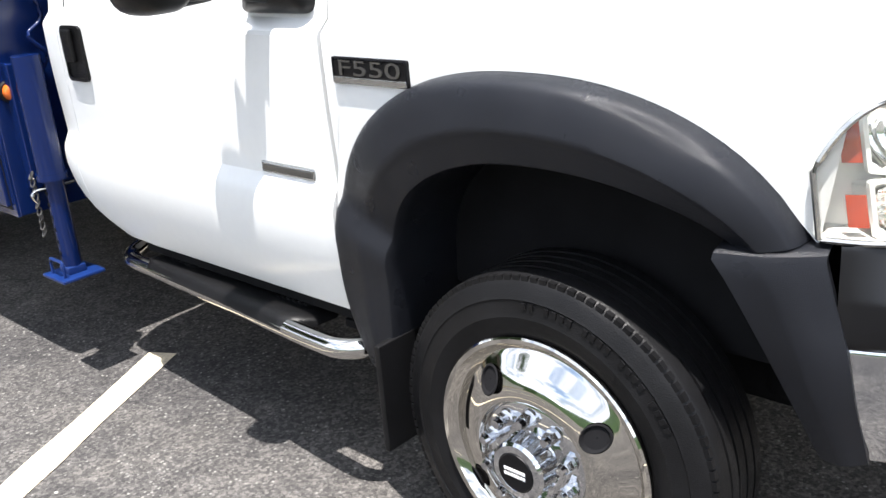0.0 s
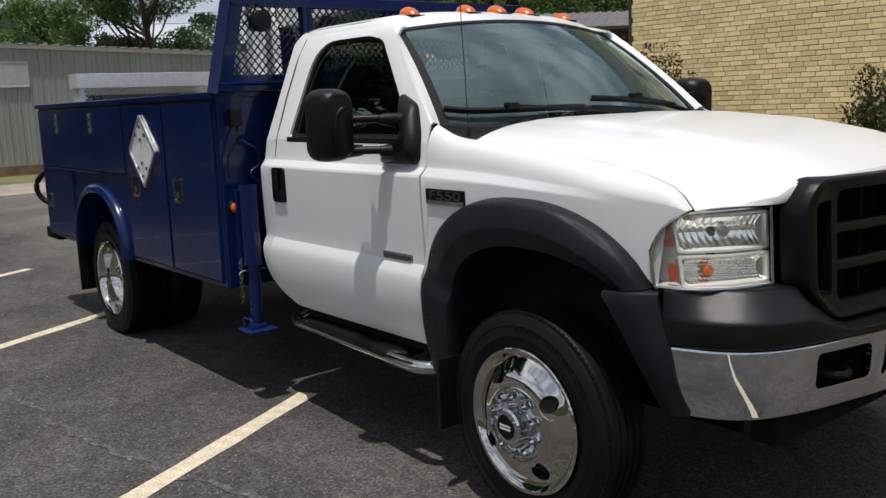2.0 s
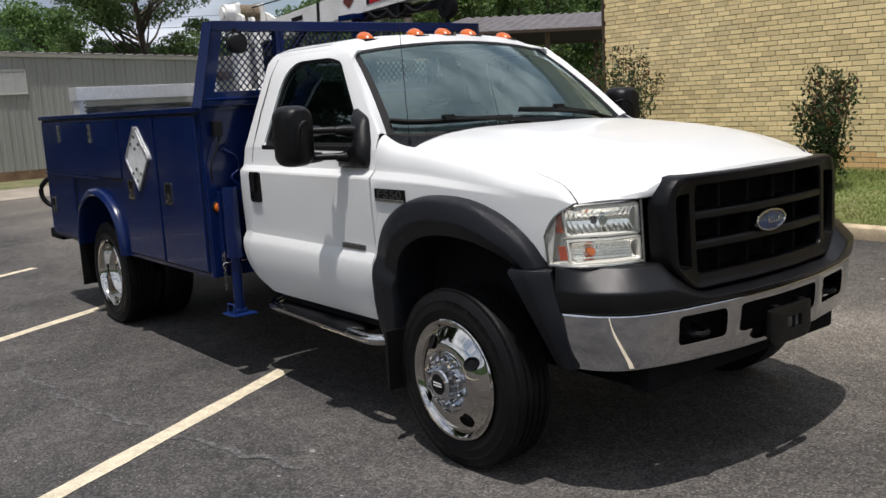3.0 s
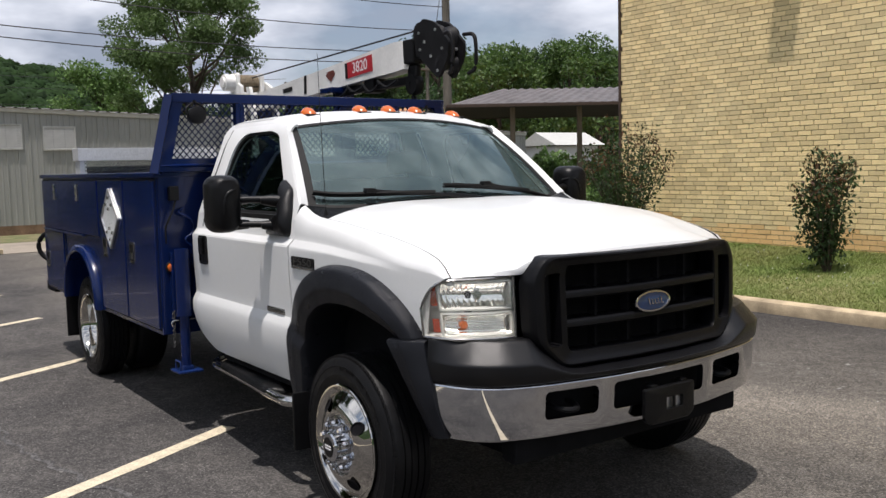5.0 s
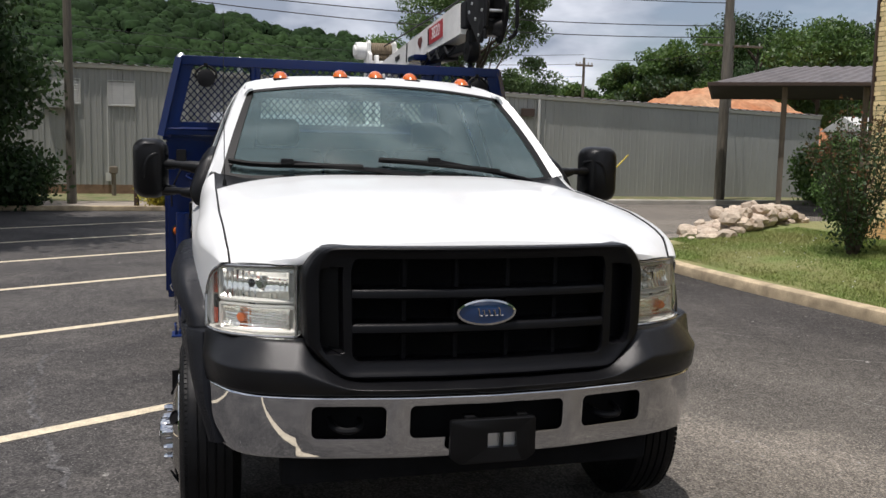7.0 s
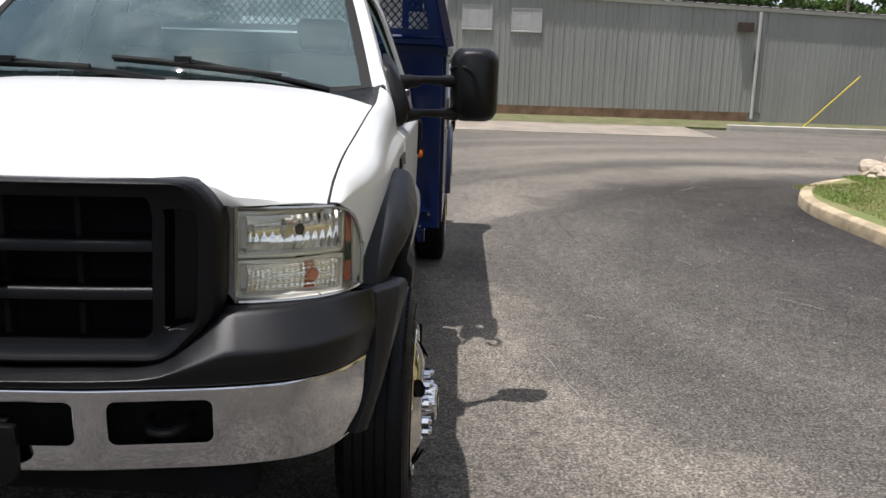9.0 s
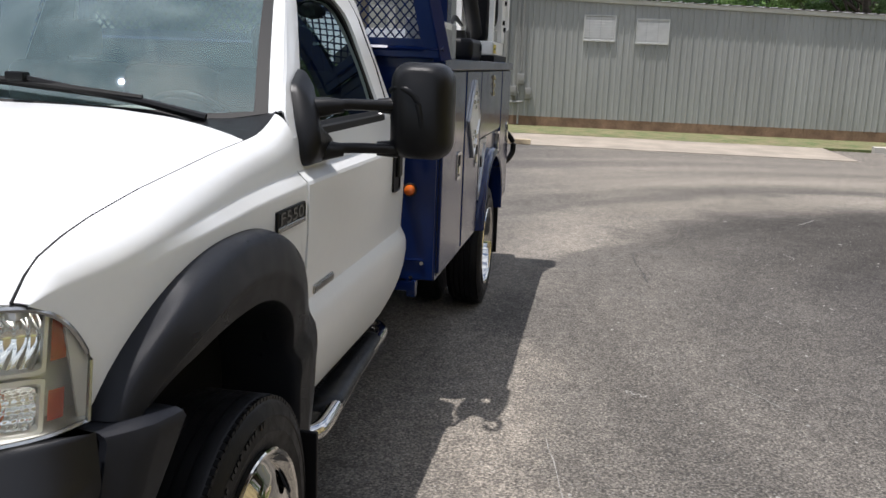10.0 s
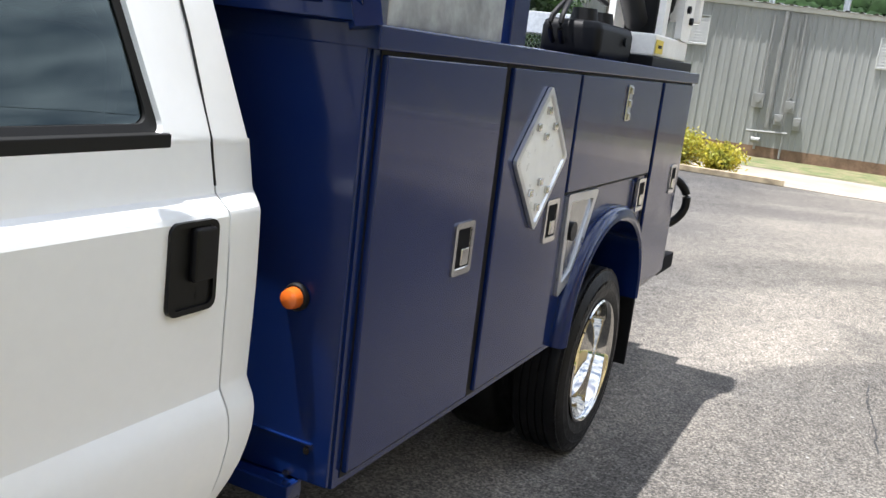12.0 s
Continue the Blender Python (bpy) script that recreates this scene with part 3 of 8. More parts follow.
    # stepped edge of the upper shell on the housing
    tube(bm, bend([(x + back, s * (y_in + d), z + lift) for x, d, z in ((-0.905, 0.006, 1.540), (-0.870, 0.030, 1.551), (-0.858, 0.062, 1.548), (-0.857, 0.094, 1.525),
                   (-0.858, 0.110, 1.480), (-0.862, 0.116, 1.430), (-0.870, 0.118, 1.390), (-0.90, 0.118, 1.350))], 6), 0.0125, 12)
    part("mirror_step", bm, M_PLASTIC, door, "", 60)
    bm = bmesh.new()
    for z0, z1 in ((1.345, 1.425), (1.435, 1.61)):
        o = rrect((y_in + 0.014), (y_out - 0.014), z0, z1, 0.03)
        bm.faces.new([bm.verts.new((-0.993 + back, s * y, z + lift)) for y, z in o])
    part("mirror_glass", bm, M_CHROME, door, "", 0)
    # trim panel inside the door
    bm = bmesh.new()
    box(bm, -1.96, -0.70, *sorted((s * 0.875, s * 0.90)), 0.66, 1.395, 0.012)
    part("door_trim", bm, M_SEAT, door)
    # step bar: a bright tube under a moulded black tread
    bm = bmesh.new()
    tube(bm, bend([(-1.90, s * 0.78, 0.475), (-1.86, s * 0.89, 0.468), (-1.795, s * 0.950, 0.460), (-1.60, s * 0.965, 0.460), (-1.2, s * 0.985, 0.460),
                   (-0.78, s * 1.018, 0.462), (-0.64, s * 1.010, 0.464), (-0.585, s * 0.93, 0.466), (-0.60, s * 0.80, 0.47)], 6), 0.030, 14)
    bar = part("step_bar", bm, M_STEEL, TRUCK, "polished tubular step bar with black treads", 60)
    bm = bmesh.new()
    rows = []
    for k in range(25):
        t = k / 24
        x = lerp(-1.71, -0.80, t)
        yo = interp(x, [(-1.80, 0.952), (-1.2, 0.985), (-0.78, 1.018)]) + 0.022
        e = min(1.0, t / 0.06, (1 - t) / 0.06) ** 0.5
        rows.append([(x, s * lerp(0.90, y, e), 0.468 + (z - 0.468) * e) for y, z in ((0.80, 0.462), (0.80, 0.488), (0.84, 0.493), (yo - 0.045, 0.500), (yo - 0.018, 0.496), (yo + 0.002, 0.484), (yo + 0.009, 0.466), (yo, 0.452))])
    grid(bm, rows)
    part("step_tread", bm, M_PLASTIC, bar, "black ribbed step tread", 40)
    for c in (-1.50, -0.95):
        for k in range(6):
            bm = bmesh.new()
            box(bm, c - 0.07 + k * 0.025, c - 0.058 + k * 0.025, *sorted((s * 0.86, s * 0.935)), 0.490, 0.5035)
            part("tread_rib", bm, M_RUBBER, bar, "", 0)
    for c in (-1.62, -0.74):
        bm = bmesh.new()
        box(bm, c - 0.025, c + 0.025, *sorted((s * 0.46, s * 0.90)), 0.452, 0.476, 0.004)
        part("step_bracket", bm, M_DARK, bar)
    # fuel and frame side: battery box beneath the cab
    bm = bmesh.new()
    box(bm, -2.0, -1.0, *sorted((s * 0.38, s * 0.48)), 0.45, 0.68, 0.01)
    part("frame_rail", bm, M_DARK, TRUCK)


for S in (-1, 1):
    build_side(S)


# bonnet
def hood_z(x, y):
    yc, zc = hood_cut(min(max(x, -0.46), 0.66))
    mid = interp(x, [(-0.50, 1.475), (-0.2, 1.462), (0.2, 1.43), (0.5, 1.385), (0.72, 1.335), (0.85, 1.295)])
    if x > 0.66:
        zc = lerp(1.192, 1.188, (x - 0.66) / 0.2)
    u = abs(y) / yc
    base = mid - (mid - zc) * lerp(0.22 * u ** 2 + 0.78 * u ** 5, 0.35 * u ** 2 + 0.65 * u ** 3, min(1, max(0, (x - 0.3) / 0.4)))
    dome = 0.012 / (1 + math.exp((abs(y) - 0.50) / 0.02)) * interp(x, [(-0.5, 0.2), (-0.2, 1), (0.6, 1), (0.8, 0.3)])
    # the leading edge dips over the headlamps
    a, b = min(1, max(0, (abs(y) - 0.585) / 0.055)), min(1, max(0, (x - 0.58) / 0.12))
    dip = 0.030 * a * a * (3 - 2 * a) * b * b * (3 - 2 * b) * max(0.0, 1 - u ** 8)
    return base + dome - dip - 0.006


def hood_front(y):
    u = abs(y) / 0.85
    return 0.855 - 0.020 * u ** 2 - 0.230 * u ** 3.4


bm = bmesh.new()
rows = []
for i in range(29):
    t = i / 28
    row = []
    for j in range(49):
        v = j / 24 - 1
        av = abs(v)
        xr = -0.492 + 0.036 * (min(av, 0.73) / 0.73) ** 2 + 0.052 * max(0.0, (av - 0.73) / 0.27) ** 0.85
        yc0 = hood_cut(lerp(-0.46, 0.605, t))[0] - 0.004
        y = v * yc0
        x = lerp(xr, hood_front(y), t)
        row.append((x, y, hood_z(x, y)))
    rows.append(row)
edge = rows[-1]
for ahead, drop in ((0.010, 0.018), (0.002, 0.038)):
    row = []
    for x, y, z in edge:
        u = min(1, max(0, (abs(y) - 0.57) / 0.05))
        row.append((x + ahead * (1 - 0.6 * u), y, lerp(z - drop, max(z - drop, min(z - 0.003 * drop / 0.018, 1.2055)), u)))
    rows.append(row)
grid(bm, rows)
sheet(part("bonnet", bm, M_WHITE, TRUCK, "white bonnet with a raised centre", 40), 0.005)
for s in (-1, 1):
    bm = bmesh.new()
    tube(bm, [(x, s * hood_cut(x)[0], hood_cut(x)[1] - 0.0015) for x in (lerp(-0.40, 0.602, k / 30) for k in range(31))], 0.0042, 6)
    part("bonnet_gap", bm, M_SEAL, TRUCK)
    bm = bmesh.new()
    box(bm, 0.560, 0.606, *sorted((s * 0.846, s * 0.872)), 1.165, 1.192, 0.006)
    part("lamp_tab", bm, M_WHITE, TRUCK)
# dark engine bay under the gaps
bm = bmesh.new()
box(bm, -0.60, 0.62, -0.80, 0.80, 0.62, 1.15, 0.02)
box(bm, -0.46, 0.30, -0.88, 0.88, 1.0, 1.24, 0.02)
part("engine_bay", bm, M_DARK, TRUCK)

# cowl, windscreen, roof
def screen(u, v):
    """Windscreen surface; u from -1 to 1 across, v from 0 at the foot to 1 at the top."""
    hb, ht = 0.866, 0.705
    b = Vector((-0.455 - 0.205 * u * u, hb * u, 1.462 - 0.045 * u * u + 0.045 * u ** 8))
    t = Vector((-1.075 - 0.085 * u * u, ht * u, 1.938 - 0.050 * u * u))
    p = b.lerp(t, v)
    p += Vector((0.028, 0, 0.03)) * (4 * v * (1 - v)) * (1 - 0.5 * u * u)
    return p


bm = bmesh.new()
grid(bm, [[screen(-0.948 + 1.896 * j / 24, 0.02 + 0.955 * i / 12) for j in range(25)] for i in range(13)])
part("windscreen", bm, M_GLASS, TRUCK, "large raked windscreen reflecting the clouds", 80).visible_shadow = False
# black band and seal around the screen
bm = bmesh.new()
loopo, loopi, loopk = [], [], []
for k in range(4 * 15):
    q, t = divmod(k, 15)
    t /= 15
    uo = [(-1 + 2 * t, 0.0), (1, t), (1 - 2 * t, 1), (-1, 1 - t)][q]
    ui = (uo[0] * 0.945, 0.030 + 0.938 * uo[1])
    loopo.append(screen(*uo) + Vector((0.004, 0, 0.004)))
    loopi.append(screen(*ui) + Vector((0.004, 0, 0.003)))
    loopk.append(screen(*ui) + Vector((-0.01, 0, -0.008)))
grid(bm, [loopo, loopi, loopk], True)
part("screen_seal", bm, M_SEAL, TRUCK, "black windscreen surround", 40)
# pillars
for s in (-1, 1):
    bm = bmesh.new()
    rows = []
    for k in range(13):
        v = k / 12
        a = screen(s * 0.985, v)
        z = max(a.z, 1.40)
        zb = lerp(1.466, 1.893, v)
        b = Vector((lerp(-0.636, -1.115, v) - 0.006, s * (glass_y(zb) - 0.004), zb))
        mid = (a + b) / 2 + Vector((0.006, s * 0.020, 0.012))
        rows.append([a, mid, b])
    grid(bm, rows)
    sheet(part("pillar", bm, M_WHITE, TRUCK, "", 60), 0.006)
bm = bmesh.new()
rows = []
for i in range(17):
    t = i / 16
    row = []
    for j in range(29):
        u = -1 + 2 * j / 28
        xf = screen(u * 0.99, 1.0).x
        x = lerp(xf, -1.995, t)
        edge = 1.938 - 0.050 * u * u
        crown = 1.992 - 0.022 * u * u - 0.028 * abs(u) ** 6
        rise = min(1.0, t / 0.22)
        z = lerp(edge, crown, math.sin(rise * math.pi / 2)) - 0.05 * max(0, (t - 0.9) / 0.1) ** 2
        row.append((x, u * lerp(0.690, 0.702, min(1, t * 4)), z))
    rows.append(row)
grid(bm, rows)
sheet(part("roof", bm, M_WHITE, TRUCK, "white cab roof", 50), 0.008)
# roof edge to the side frame
for s in (-1, 1):
    bm = bmesh.new()
    rows = []
    for i in range(9):
        x = lerp(-1.10, -1.995, i / 8)
        dz = interp(x, [(-1.32, 0.0), (-1.10, -0.048)]) - 0.018 * max(0, (-x - 1.86) / 0.135) ** 2
        rows.append([(x, s * 0.676, 1.944 + dz), (x, s * 0.696, 1.940 + dz), (x, s * 0.709, 1.928 + dz), (x, s * 0.719, 1.910 + dz)])
    grid(bm, rows)
    sheet(part("roof_rail", bm, M_WHITE, TRUCK, "", 60), 0.012)
# rear wall of the cab with its window
bm = bmesh.new()
o = poly_round([(-0.93, 0.60), (0.93, 0.60), (0.93, 1.40), (0.68, 1.945), (-0.68, 1.945), (-0.93, 1.40)], 0.03, 4)
w = poly_round([(-0.62, 1.30), (0.62, 1.30), (0.63, 1.42), (0.56, 1.80), (-0.56, 1.80), (-0.63, 1.42)], 0.03, 4)
grid(bm, [[(-2.002, y, z) for y, z in o], [(-2.002, y, z + 0.10) for y, z in w]], True)
sheet(part("cab_rear_wall", bm, M_WHITE, TRUCK), 0.02)
# grey trim inside the cab: rear lining and headliner
bm = bmesh.new()
grid(bm, [[(-1.982, y * 0.985, z) for y, z in o], [(-1.982, y, z + 0.10) for y, z in w]], True)
sheet(part("rear_lining", bm, M_SEAT, TRUCK), 0.006)
bm = bmesh.new()
box(bm, -1.965, -1.22, -0.635, 0.635, 1.892, 1.908, 0.005)
part("headliner", bm, M_SEAT, TRUCK)
bm = bmesh.new()
bm.faces.new([bm.verts.new((-2.005, y, z + 0.10)) for y, z in w])
part("rear_window", bm, M_GLASS_R, TRUCK, "clear rear cab window", 0).visible_shadow = False
# cab floor, dash, seats, wheel
bm = bmesh.new()
box(bm, -1.98, -0.62, -0.92, 0.92, 0.60, 0.66)
box(bm, -0.66, -0.60, -0.92, 0.92, 0.60, 1.38)
part("cab_floor", bm, M_DARK, TRUCK)
bm = bmesh.new()
rows = []
for x, z in ((-0.56, 1.425), (-0.75, 1.435), (-0.90, 1.42), (-0.98, 1.36), (-0.98, 1.15), (-0.80, 1.0)):
    rows.append([(min(x - 0.03 * math.cos(y * 3), screen(y / 0.866, 0.02).x - 0.05), y, z - 0.05 * (y / 0.8) ** 4 + (0.03 * math.exp(-((y - 0.38) / 0.2) ** 2))) for y in (lerp(-0.80, 0.80, k / 24) for k in range(25))])
grid(bm, rows)
part("dashboard", bm, M_DASH, TRUCK, "grey plastic dashboard", 50)
for y0, y1 in ((-0.75, -0.22), (0.22, 0.75), (-0.20, 0.20)):
    bm = bmesh.new()
    box(bm, -1.70, -1.20, y0, y1, 0.92, 1.08, 0.05, 3)
    box(bm, -1.86, -1.68, y0, y1, 0.98, 1.58, 0.06, 3)
    seat = part("seat", bm, M_SEAT, TRUCK, "grey cloth cab seat", 60)
    if y1 - y0 > 0.45:
        bm = bmesh.new()
        c = (y0 + y1) / 2
        box(bm, -1.86, -1.76, c - 0.13, c + 0.13, 1.60, 1.76, 0.04, 3)
        part("headrest", bm, M_SEAT, seat, "", 60)
bm = bmesh.new()
c, nrm = Vector((-1.13, 0.40, 1.34)), Vector((-0.80, 0, 0.60)).normalized()
uu = Vector((0, 1, 0))
vv = nrm.cross(uu)
tube(bm, [c + 0.19 * (math.cos(a) * uu + math.sin(a) * vv) for a in (2 * math.pi * k / 28 for k in range(29))], 0.016, 8, False)
tube(bm, [c - 0.18 * uu, c + 0.18 * uu], 0.018, 8)
tube(bm, [c, c - 0.25 * nrm], 0.03, 8)
part("steering_wheel", bm, M_PLASTIC, TRUCK, "dark steering wheel", 60)
# cowl tray
bm = bmesh.new()
rows = []
for k in range(41):
    u = lerp(-1, 1, k / 40)
    au = abs(u)
    row = []
    for t in (0, 0.15, 0.3, 0.5, 0.7, 0.85, 1):
        y = u * lerp(0.876, 0.868, t)
        xf = -0.480 + 0.036 * (min(au, 0.73) / 0.73) ** 2 + 0.050 * max(0.0, (au - 0.73) / 0.27) ** 0.85
        row.append((lerp(xf, screen(u * 0.99, 0.0).x, t), y, lerp(hood_z(xf, y) - 0.006, screen(u, 0).z + 0.002, t) - 0.008 * math.sin(math.pi * t)))
    rows.append(row)
for s in (-1, 1):
    side = []
    for t in (0, 0.15, 0.3, 0.5, 0.7, 0.85, 1):
        x = lerp(-0.395, -0.645, t)
        y, z = cowl_edge(x)
        side.append((x, s * (y + 0.002), z - 0.004))
    rows = [side] + rows if s < 0 else rows + [side]
grid(bm, rows)
cowl = sheet(part("cowl_tray", bm, M_PLASTIC, TRUCK, "black plastic cowl tray with louvres", 40), 0.006)
for s in (-1, 1):
    bm = bmesh.new()
    for k in range(16):
        y = s * (0.42 + k * 0.021)
        u = y / 0.84
        box(bm, -0.53 - 0.16 * u * u, -0.48 - 0.14 * u * u, y, y + 0.009, 1.455 - 0.045 * u * u, 1.466 - 0.045 * u * u)
    part("louvre", bm, M_SEAL, cowl, "", 0)
# wipers
for y0, yt, pv in ((-0.56, 0.10, -0.06), (0.16, 0.70, 0.66)):
    bm = bmesh.new()
    u0, u1 = y0 / 0.866, yt / 0.866
    blade = [screen(lerp(u0 - 0.32, u0 + 0.42, k / 8), lerp(0.115, 0.055, k / 8)) + Vector((0.03, 0, 0.022)) for k in range(9)]
    tube(bm, blade, 0.010, 6)
    tube(bm, [p - Vector((0.012, 0, 0.012)) for p in blade], 0.006, 5)
    wiper = part("wiper", bm, M_SEAL, TRUCK, "black wiper", 40)
    bm = bmesh.new()
    a = screen(u0, 0.085) + Vector((0.035, 0, 0.04))
    e = screen(min(0.97, u1), -0.01) + Vector((0.03, 0, 0.012))
    tube(bm, [a, a.lerp(e, 0.3), a.lerp(e, 0.7) + Vector((0, 0, 0.006)), e], 0.007, 8, True, 0.015)
    box(bm, a.x - 0.02, a.x + 0.02, a.y - 0.03, a.y + 0.03, a.z - 0.014, a.z + 0.012, 0.006)
    part("wiper_arm", bm, M_PLASTIC, wiper)
# aerial
bm = bmesh.new()
tube(bm, [(-0.485, -0.845, 1.395), (-0.485, -0.845, 1.445)], 0.014, 10, True, 0.006)
tube(bm, [(-0.485, -0.845, 1.44), (-0.51, -0.845, 1.93), (-0.52, -0.845, 2.22)], 0.0022, 6, True, 0.0014)
part("aerial", bm, M_SEAL, TRUCK, "thin black whip aerial")
# roof marker lamps
for y in (-0.515, -0.19, 0.01, 0.21, 0.525):
    bm = bmesh.new()
    x0 = -1.245 - 0.04 * (abs(y) / 0.52) ** 2
    z0 = 1.985 - 0.020 * (y / 0.52) ** 2
    rows = []
    for t in (0, 0.3, 0.55, 0.8, 0.95, 1.0):
        k = math.sqrt(max(0, 1 - t * t))
        rows.append([(x0 - 0.02 * t + 0.065 * k * math.cos(a), y + 0.042 * k * math.sin(a), z0 + 0.046 * t) for a in (2 * math.pi * i / 16 for i in range(16))])
    grid(bm, rows, True)
    lamp = part("marker_lamp", bm, M_AMBER, TRUCK, "amber roof marker lamp", 60)
    bm = bmesh.new()
    box(bm, x0 - 0.07, x0 + 0.07, y - 0.045, y + 0.045, z0 - 0.012, z0 + 0.003, 0.006)
    part("lamp_base", bm, M_SEAL, lamp)


# front: bumper, valance, grille, headlamps


def bumper_x(y):
    return smoothed(abs(y - BUMPER_MID), [(-0.2, 0.957), (0.0, 0.958), (0.3, 0.940), (0.62, 0.885), (0.80, 0.822), (0.85, 0.785), (0.883, 0.750), (0.918, 0.700), (0.948, 0.650), (0.968, 0.600), (0.985, 0.54), (1.03, 0.36)])


def bumper_pt(y, z, d=0.0):
    """A point on the chrome face at y and height z, d behind it; the lower corners tuck in."""
    t = (z - 0.555) / 0.21
    u = max(-BUMPER_HALF, min(BUMPER_HALF, y - BUMPER_MID))
    tuck = max(0.0, (abs(u) - 0.74) / 0.23) ** 1.5 * max(0.0, min(1.0, (0.69 - z) / 0.14)) ** 2
    return (bumper_x(BUMPER_MID + u) - d - 0.022 * (1 - t) ** 2 - 0.010 * t ** 2 + 0.008 * t + 0.03 * tuck, BUMPER_MID + u * (1 - 0.046 * tuck), z)


HOLES = [(-0.605, -0.355), (-0.275, 0.285), (0.365, 0.615)]
bm = bmesh.new()
Z0, Z1, H0, H1 = 0.556, 0.764, 0.622, 0.738


def strip(ys, z0, z1, n=4):
    grid(bm, [[bumper_pt(y, lerp(z0, z1, k / n)) for k in range(n + 1)] for y in ys])


strip([lerp(-0.655, BUMPER_MID - BUMPER_HALF, math.sin(math.pi / 2 * k / 24)) for k in range(25)], Z0, Z1, 10)
strip([lerp(0.665, BUMPER_MID + BUMPER_HALF, math.sin(math.pi / 2 * k / 24)) for k in range(25)], Z0, Z1, 10)
for (a, b), (h0, h1) in zip(((-0.655, -0.315), (-0.315, 0.325), (0.325, 0.665)), HOLES):
    out = []
    inn = rrect(h0, h1, H0, H1, 0.022, 6)
    for i, (y, z) in enumerate(inn):
        q, k = divmod(i, 6)
        t = k / 5
        c = [(b, Z1), (a, Z1), (a, Z0), (b, Z0)][q]
        # walk round the cell so that corners land on corners
        if q == 0:
            p = (b, lerp(z, Z1, min(1, t * 2.5))) if t < 0.5 else (lerp(b, y, max(0, (t - 0.5) * 2)), Z1)
        elif q == 1:
            p = (lerp(y, a, min(1, t * 2.5)), Z1) if t < 0.5 else (a, lerp(Z1, z, (t - 0.5) * 2))
        elif q == 2:
            p = (a, lerp(z, Z0, min(1, t * 2.5))) if t < 0.5 else (lerp(a, y, (t - 0.5) * 2), Z0)
        else:
            p = (lerp(y, b, min(1, t * 2.5)), Z0) if t < 0.5 else (b, lerp(Z0, z, (t - 0.5) * 2))
        out.append(p)

    def dense(loop):
        res = []
        for i, p in enumerate(loop):
            q = loop[(i + 1) % len(loop)]
            m = 20 if i % 6 == 5 else 4
            for k in range(m):
                res.append((lerp(p[0], q[0], k / m), lerp(p[1], q[1], k / m)))
        return res
    oo, ii = dense(out), dense(inn)
    grid(bm, [[bumper_pt(*p) for p in oo], [bumper_pt(*[lerp(u, v, 0.9) for u, v in zip(p, q)]) for p, q in zip(oo, ii)], [bumper_pt(*p, 0.002) for p in ii], [bumper_pt(*p, 0.035) for p in ii]], True)
# rolled top and bottom edges
for z, up in ((Z1, 1.0), (Z0, -1.2)):
    ys = [BUMPER_MID + BUMPER_HALF * math.sin(math.pi / 2 * (k / 80 - 1)) for k in range(161)]
    grid(bm, [[Vector(bumper_pt(y, z, d)) + Vector((0, 0, dz * up)) for y in ys] for d, dz in ((0.0, 0.0), (0.002, 0.004), (0.006, 0.0075), (0.012, 0.0095), (0.05, 0.010))])
bumper = part("bumper", bm, M_CHROME, TRUCK, "chrome front bumper with three openings", 40)
# bright plate added behind the bracket so that its windows look light
bm = bmesh.new()
box(bm, 0.962, 0.967, -0.025, 0.11, 0.580, 0.648)
part("bracket_plate", bm, M_ALU, bumper)
bm = bmesh.new()
rows = [[Vector(bumper_pt(y, z, 0.10)) for z in (0.57, 0.66, 0.76)] for y in (lerp(-0.93, 0.93, k / 40) for k in range(41))]
grid(bm, rows)
part("bumper_backing", bm, M_DARK, bumper)
for y in (-0.48, 0.49):
    bm = bmesh.new()
    tube(bm, bend([(0.78, y - 0.05, 0.665), (0.85, y - 0.05, 0.66), (0.895, y - 0.03, 0.655), (0.905, y, 0.653), (0.895, y + 0.03, 0.655), (0.85, y + 0.05, 0.66), (0.78, y + 0.05, 0.665)], 4), 0.012, 8)
    part("tow_hook", bm, M_CRANE_BLK, bumper, "black tow hook")
# plate bracket
bm = bmesh.new()
o = poly_round([(-0.145, 0.692), (0.165, 0.692), (0.165, 0.560), (0.13, 0.535), (-0.11, 0.535), (-0.145, 0.560)], 0.012, 4)
w = poly_round([(-0.010, 0.640), (0.095, 0.640), (0.095, 0.615), (0.095, 0.588), (-0.010, 0.588), (-0.010, 0.615)], 0.004, 4)
grid(bm, [[(0.968, y, z) for y, z in o], [(0.985, y, z) for y, z in o], [(0.988, lerp(y, 0.025, 0.05), lerp(z, 0.62, 0.05)) for y, z in o], [(0.984, y, z) for y, z in w], [(0.968, y, z) for y, z in w]], True)
box(bm, 0.972, 0.984, 0.038, 0.047, 0.585, 0.645)
bracket = part("plate_bracket", bm, M_PLASTIC, bumper, "empty black number plate bracket")
for y in (-0.07, 0.12):
    bm = bmesh.new()
    box(bm, 0.93, 0.972, y - 0.02, y + 0.02, 0.56, 0.70, 0.004)
    part("bracket_foot", bm, M_PLASTIC, bumper)

